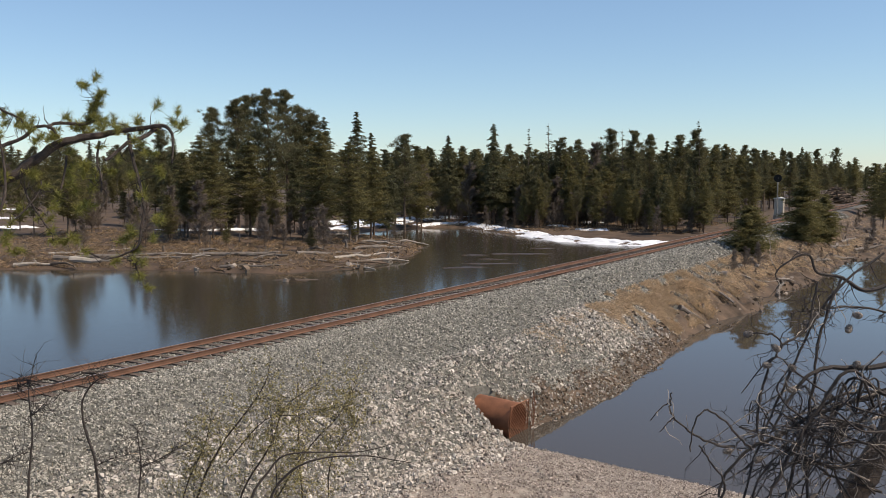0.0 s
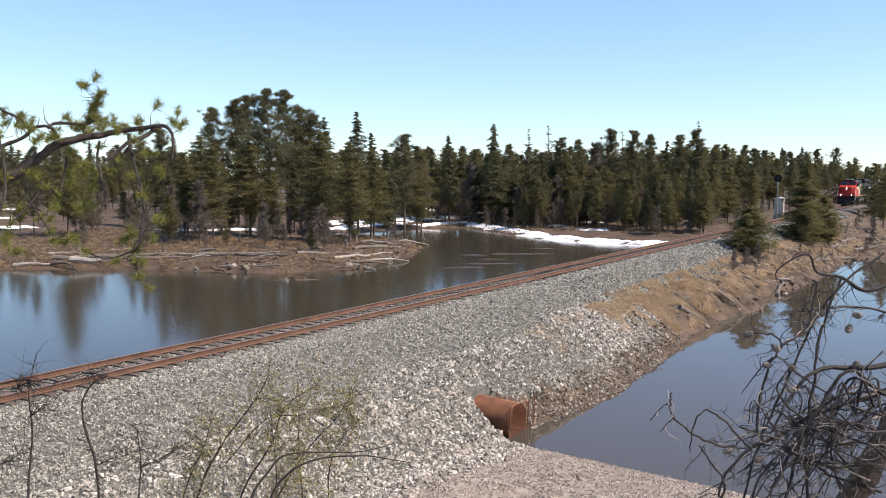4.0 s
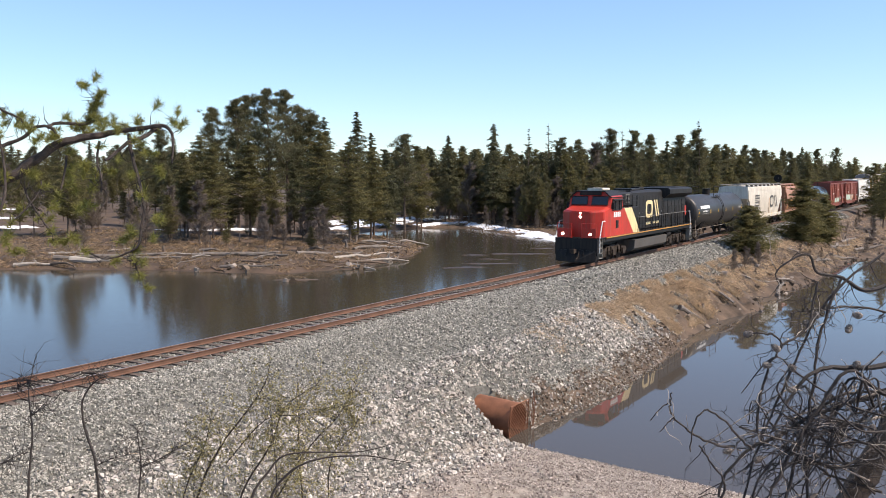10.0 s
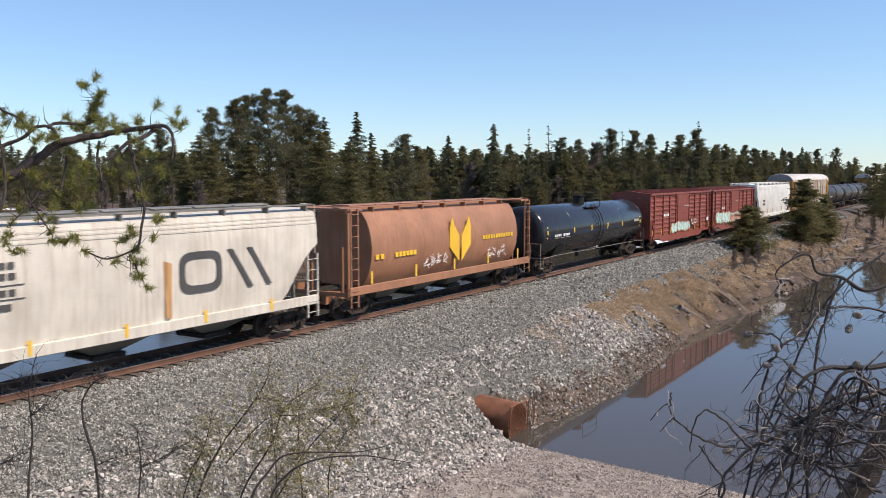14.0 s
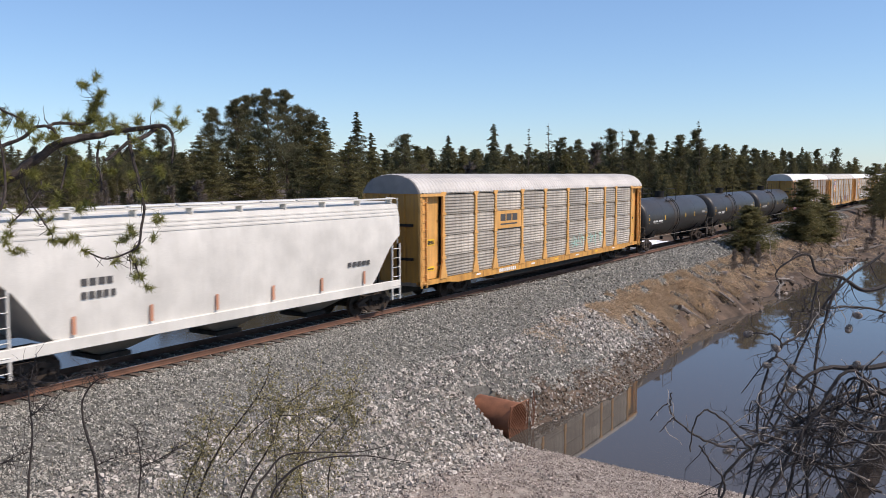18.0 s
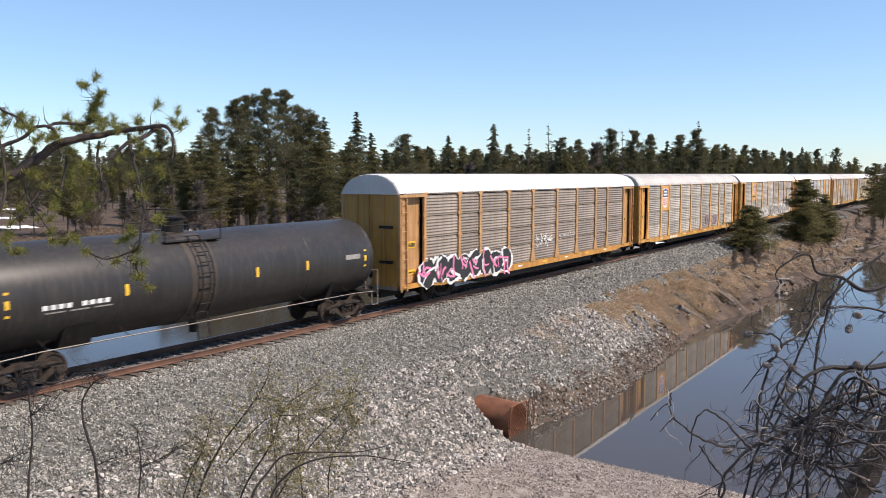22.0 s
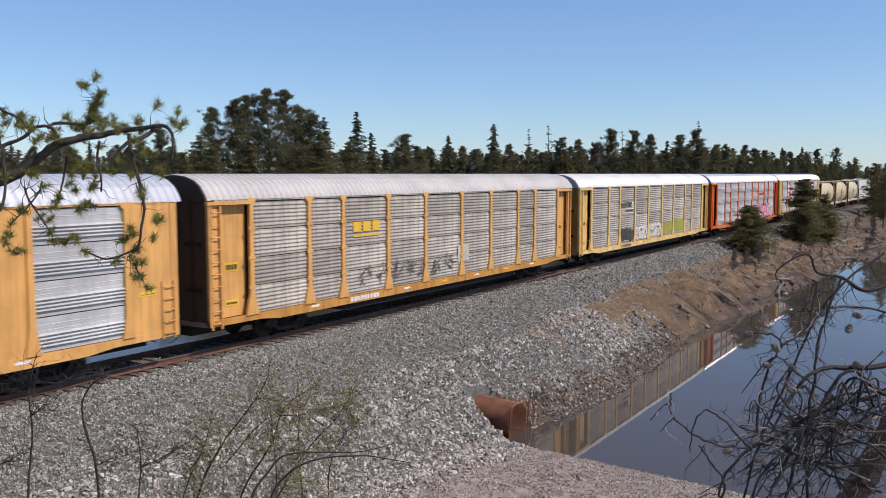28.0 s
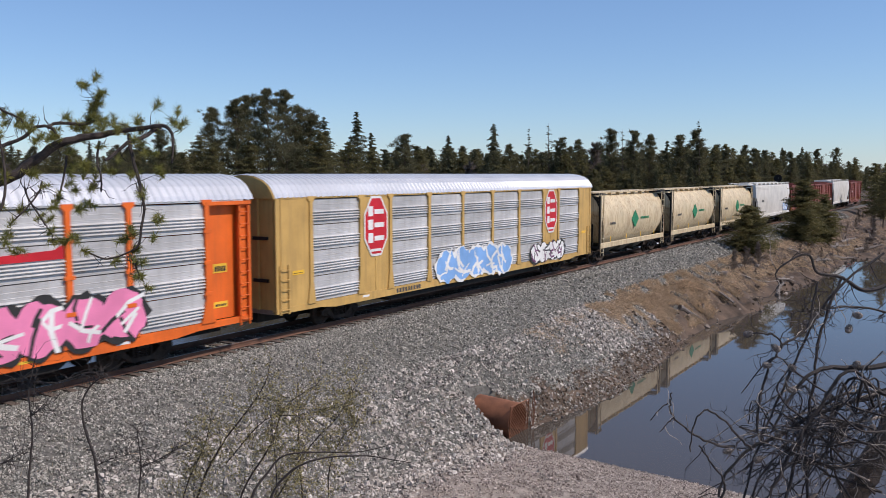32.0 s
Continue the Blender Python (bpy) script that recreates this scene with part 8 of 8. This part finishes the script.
bare_ways.append(limb(dead, [(0.71, 2.90, -0.84), (0.74, 2.90, -0.80), (0.77, 2.90, -0.78)], 0.0016, 0.0023, DEAD_TWIG, near_rng))
bare_ways.append(limb(dead, [(0.74, 2.90, -0.88), (0.77, 2.90, -0.85), (0.79, 2.90, -0.83)], 0.0016, 0.0023, DEAD_TWIG, near_rng))
bare_ways.append(limb(dead, [(0.85, 2.90, -0.95), (0.86, 2.91, -0.86), (0.90, 2.92, -0.81), (0.95, 2.93, -0.83), (1.02, 2.94, -0.90), (1.08, 2.95, -0.96)], 0.0023, 0.0046, DEAD_TWIG, near_rng))
bare_ways.append(limb(dead, [(0.88, 2.90, -0.93), (0.93, 2.92, -1.00), (0.98, 2.93, -1.08), (0.95, 2.95, -1.17)], 0.0030, 0.0046, DEAD_TWIG, near_rng))
bare_ways.append(limb(dead, [(1.72, 3.20, -0.53), (1.54, 3.17, -0.49), (1.38, 3.13, -0.49), (1.26, 3.10, -0.50)], 0.0046, 0.0023, DEAD_TWIG, near_rng))
bare_ways.append(limb(dead, [(1.57, 3.00, -0.98), (1.41, 3.00, -0.92), (1.27, 3.00, -0.86), (1.18, 3.00, -0.76), (1.24, 3.00, -0.66)], 0.0054, 0.0022, DEAD_TWIG, near_rng))
bare_ways.append(limb(dead, [(1.51, 3.05, -1.21), (1.42, 3.05, -1.08), (1.40, 3.05, -0.92), (1.45, 3.05, -0.77), (1.57, 3.05, -0.63)], 0.0043, 0.0022, DEAD_TWIG, near_rng))
bare_ways.append(limb(dead, [(1.20, 2.95, -1.18), (1.23, 2.98, -1.06), (1.29, 3.00, -0.90), (1.40, 3.02, -0.79), (1.59, 3.05, -0.77)], 0.0064, 0.0038, DEAD_TWIG, near_rng))
bare_ways.append(limb(dead, [(1.08, 2.95, -1.18), (1.11, 2.96, -1.07), (1.21, 2.98, -0.97), (1.35, 2.99, -0.96), (1.58, 3.00, -1.05)], 0.0043, 0.0022, DEAD_TWIG, near_rng))
# a thicket of crooked boughs low down, about one in four coloured as sunlit
for k in range(26):
    x1, z1 = near_rng.uniform(0.93, 1.45), near_rng.uniform(-1.22, -0.72)
    x0, z0 = near_rng.uniform(1.45, 1.66), near_rng.uniform(-1.25, -0.75)
    y0 = near_rng.uniform(2.95, 3.2)
    mid = [(x0 + (x1 - x0) * t + near_rng.gauss(0, 0.04), y0 + near_rng.gauss(0, 0.03), z0 + (z1 - z0) * t + near_rng.gauss(0, 0.06) + 0.07 * math.sin(3.1 * t)) for t in (0.25, 0.5, 0.75)]
    bare_ways.append(limb(dead, [(x0, y0, z0)] + mid + [(x1, y0, z1)], near_rng.uniform(0.003, 0.006), 0.0018, near_rng.choice([DEAD_TWIG, DEAD_TWIG, DEAD_TWIG, SUNLIT_TWIG]), near_rng))
tips = twigs(dead, bare_ways[1:9] + bare_ways[14:], 520, 0.15, 0.0017, DEAD_TWIG, near_rng, 0.3, curl=0.8)
# pale shoots among the dark ones: sun highlights put into the colour
twigs(dead, bare_ways[1:9] + bare_ways[14:], 170, 0.13, 0.0020, SUNLIT_TWIG, near_rng, 0.2, curl=0.8)
twigs(dead, tips, 800, 0.07, 0.0010, DEAD_TWIG, near_rng, 0.3, curl=0.9)
twigs(dead, bare_ways[9:14], 14, 0.07, 0.0016, SUNLIT_TWIG, near_rng, 0.2)


def cone_mesh():
    """An egg of overlapping scales."""
    b = Build()
    prof = [(-0.017, 0.004), (-0.013, 0.010), (-0.004, 0.0125), (0.006, 0.010), (0.013, 0.006), (0.018, 0.001)]
    b.loft([[(q * math.cos(2 * math.pi * i / 8), q * math.sin(2 * math.pi * i / 8), z) for i in range(8)] for z, q in prof])
    for k in range(6):
        z0 = -0.015 + 0.0055 * k
        q = float(np.interp(z0, [p[0] for p in prof], [p[1] for p in prof]))
        for i in range(8):
            a = 2 * math.pi * (i + 0.5 * (k % 2)) / 8
            c, s = math.cos(a), math.sin(a)
            b.add([(q * c - 0.003 * s, q * s + 0.003 * c, z0), (q * c + 0.003 * s, q * s - 0.003 * c, z0), ((q + 0.0045) * c, (q + 0.0045) * s, z0 + 0.006)], [(0, 1, 2)])
    return b.mesh("cone", CONE)


CONE_ME = cone_mesh()
for p in CONES:
    part("cone", CONE_ME, None, dead, at=pose(*p, near_rng.uniform(0, 180), near_rng.uniform(0, 180), near_rng.uniform(0, 360)))

# saplings and the budding bush
sap = thing("sapling", "thin dark leafless saplings before the bank", "sapling", at=NEAR)
sap_ways = []
sap_ways.append(limb(sap, [(-1.79, 3.60, -1.58), (-1.78, 3.62, -1.31), (-1.77, 3.65, -1.11), (-1.79, 3.67, -0.95), (-1.77, 3.70, -0.80)], 0.0064, 0.0016, DARK_TWIG, near_rng))
sap_ways.append(limb(sap, [(-1.47, 3.60, -1.58), (-1.48, 3.60, -1.25), (-1.52, 3.60, -1.09), (-1.53, 3.60, -0.98), (-1.49, 3.60, -0.89), (-1.42, 3.60, -0.85)], 0.0064, 0.0024, DARK_TWIG, near_rng))
sap_ways.append(limb(sap, [(-1.33, 3.60, -1.58), (-1.29, 3.60, -1.25), (-1.30, 3.60, -1.09)], 0.0048, 0.0016, DARK_TWIG, near_rng))
sap_ways.append(limb(sap, [(-1.88, 3.60, -0.89), (-1.78, 3.60, -0.87), (-1.64, 3.60, -0.88), (-1.51, 3.60, -0.84), (-1.43, 3.60, -0.85)], 0.0024, 0.0024, DARK_TWIG, near_rng))
sap_ways.append(limb(sap, [(-1.77, 3.60, -1.18), (-1.81, 3.55, -1.19), (-1.89, 3.50, -1.24)], 0.0032, 0.0016, DARK_TWIG, near_rng))
sap_ways.append(limb(sap, [(-1.76, 3.60, -1.03), (-1.70, 3.60, -0.99), (-1.65, 3.60, -0.96)], 0.0024, 0.0012, DARK_TWIG, near_rng))
sap_ways.append(limb(sap, [(-1.48, 3.60, -1.24), (-1.41, 3.60, -1.21), (-1.33, 3.60, -1.19)], 0.0024, 0.0012, DARK_TWIG, near_rng))
sap_ways.append(limb(sap, [(-1.30, 3.60, -1.25), (-1.21, 3.60, -1.21), (-1.07, 3.60, -1.13)], 0.0024, 0.0012, DARK_TWIG, near_rng))
for w in sap_ways[:3]:
    p = w[0]
    part("stem", Build().tube([(p.x, p.y, GROUND_AT(p.x, p.y) - 0.1), tuple(p)], [0.011, 0.008], 6), DARK_TWIG, sap)
twigs(sap, sap_ways, 330, 0.14, 0.0012, DARK_TWIG, near_rng, -0.2)
knot = [[Vector((-1.42, 3.6, -0.83)), Vector((-1.45, 3.6, -0.86)), Vector((-1.50, 3.6, -0.85))], [Vector((-1.86, 3.6, -0.86)), Vector((-1.8, 3.6, -0.9)), Vector((-1.75, 3.6, -0.88))]]
twigs(sap, knot, 60, 0.10, 0.0016, DARK_TWIG, near_rng, 0.0, curl=0.9)
bush = thing("budding_bush", "sparse bush with thin dark stems and olive buds", "bush", at=NEAR)
bush_ways = []
bush_ways.append(limb(bush, [(-1.02, 4.20, -1.92), (-0.96, 4.23, -1.62), (-0.89, 4.27, -1.51), (-0.81, 4.30, -1.43), (-0.65, 4.33, -1.42), (-0.42, 4.37, -1.43), (-0.23, 4.40, -1.39)], 0.0080, 0.0016, DARK_TWIG, near_rng))
bush_ways.append(limb(bush, [(-0.93, 4.20, -1.92), (-0.87, 4.22, -1.64), (-0.78, 4.23, -1.50), (-0.63, 4.25, -1.43), (-0.41, 4.27, -1.42), (-0.27, 4.28, -1.44), (-0.15, 4.30, -1.47)], 0.0080, 0.0016, DARK_TWIG, near_rng))
bush_ways.append(limb(bush, [(-1.41, 4.60, -2.10), (-1.34, 4.62, -1.74), (-1.22, 4.64, -1.49), (-1.07, 4.66, -1.29), (-0.98, 4.68, -1.15), (-0.95, 4.70, -1.03)], 0.0080, 0.0016, DARK_TWIG, near_rng))
bush_ways.append(limb(bush, [(-1.19, 4.60, -2.10), (-1.10, 4.62, -1.74), (-0.95, 4.65, -1.49), (-0.87, 4.67, -1.28), (-0.70, 4.70, -1.16)], 0.0064, 0.0016, DARK_TWIG, near_rng))
bush_ways.append(limb(bush, [(-1.50, 4.60, -2.10), (-1.40, 4.60, -1.70), (-1.30, 4.60, -1.48), (-1.26, 4.60, -1.33)], 0.0048, 0.0016, DARK_TWIG, near_rng))
bush_ways.append(limb(bush, [(-0.95, 4.50, -2.05), (-0.90, 4.53, -1.74), (-0.91, 4.57, -1.50), (-0.94, 4.60, -1.33)], 0.0056, 0.0016, DARK_TWIG, near_rng))
bush_ways.append(limb(bush, [(-0.74, 4.50, -2.05), (-0.76, 4.53, -1.70), (-0.78, 4.57, -1.50), (-0.78, 4.60, -1.29)], 0.0056, 0.0016, DARK_TWIG, near_rng))
bush_ways.append(limb(bush, [(-0.94, 4.60, -1.82), (-0.76, 4.67, -1.53), (-0.58, 4.73, -1.34), (-0.49, 4.80, -1.18)], 0.0048, 0.0012, DARK_TWIG, near_rng))
bush_ways.append(limb(bush, [(-1.18, 4.60, -1.57), (-0.97, 4.63, -1.34), (-0.76, 4.67, -1.32), (-0.50, 4.70, -1.27)], 0.0032, 0.0012, DARK_TWIG, near_rng))
bush_ways.append(limb(bush, [(-0.60, 4.60, -2.10), (-0.63, 4.63, -1.68), (-0.57, 4.67, -1.47), (-0.45, 4.70, -1.35)], 0.0040, 0.0012, DARK_TWIG, near_rng))
for w in bush_ways[:7]:
    p = w[0]
    part("stem", Build().tube([(p.x, p.y, GROUND_AT(p.x, p.y) - 0.1), tuple(p)], [0.013, 0.01], 6), DARK_TWIG, bush)
bush_tips = twigs(bush, bush_ways[2:], 540, 0.20, 0.0012, DARK_TWIG, near_rng, -0.5, curl=0.45)
twigs(bush, bush_ways[:2], 14, 0.07, 0.0017, DARK_TWIG, near_rng, -0.2)


def buds(parent, ways, n, size, rng):
    g = np.random.RandomState(17)
    C, D = [], []
    for k in range(n):
        p = rng.choice(rng.choice(ways)[1:])
        C.append(np.array(p) + g.normal(size=3) * 0.012)
        D.append(g.normal(size=3) + np.array([0, 0, 0.5]))
    v, f = sprays(np.array(C), np.array(D), size, size * 0.2, g)
    tagged(part("bud", raw_mesh("bud", v, f, BUD), None, parent), kind="stuff")


buds(bush, bush_tips, 11000, 0.016, near_rng)


def motions():
    for ob, s in CARS:
        walk(ob, [(t, pose(train_at(t) + s, 0, 0)) for t in DRIFT_T])
    # wheels roll while their car is near
    start = dict(CARS)
    for w, ax, z, r in ROLLERS:
        s = start[w.parent.parent]
        t0 = max(0.0, (train_at(0.0) + s - 150) / SPEED)
        t1 = min(32.0, (train_at(0.0) + s + 25) / SPEED)
        turn = -math.degrees(SPEED / r)
        f0, f1 = math.ceil(t0 * FPS), math.floor(t1 * FPS)
        rows = [(k / FPS, pose(ax, 0, z, 0, turn * (k - f0) / FPS % 360, 0)) for k in range(f0, f1 + 1)]
        if not rows:
            rows = [(0.0, pose(ax, 0, z)), (32.0, pose(ax, 0, z))]
        if rows[0][0] > 0:
            rows.insert(0, (0.0, rows[0][1]))
        if rows[-1][0] < 32:
            rows.append((32.0, rows[-1][1]))
        walk(w, rows)


motions()
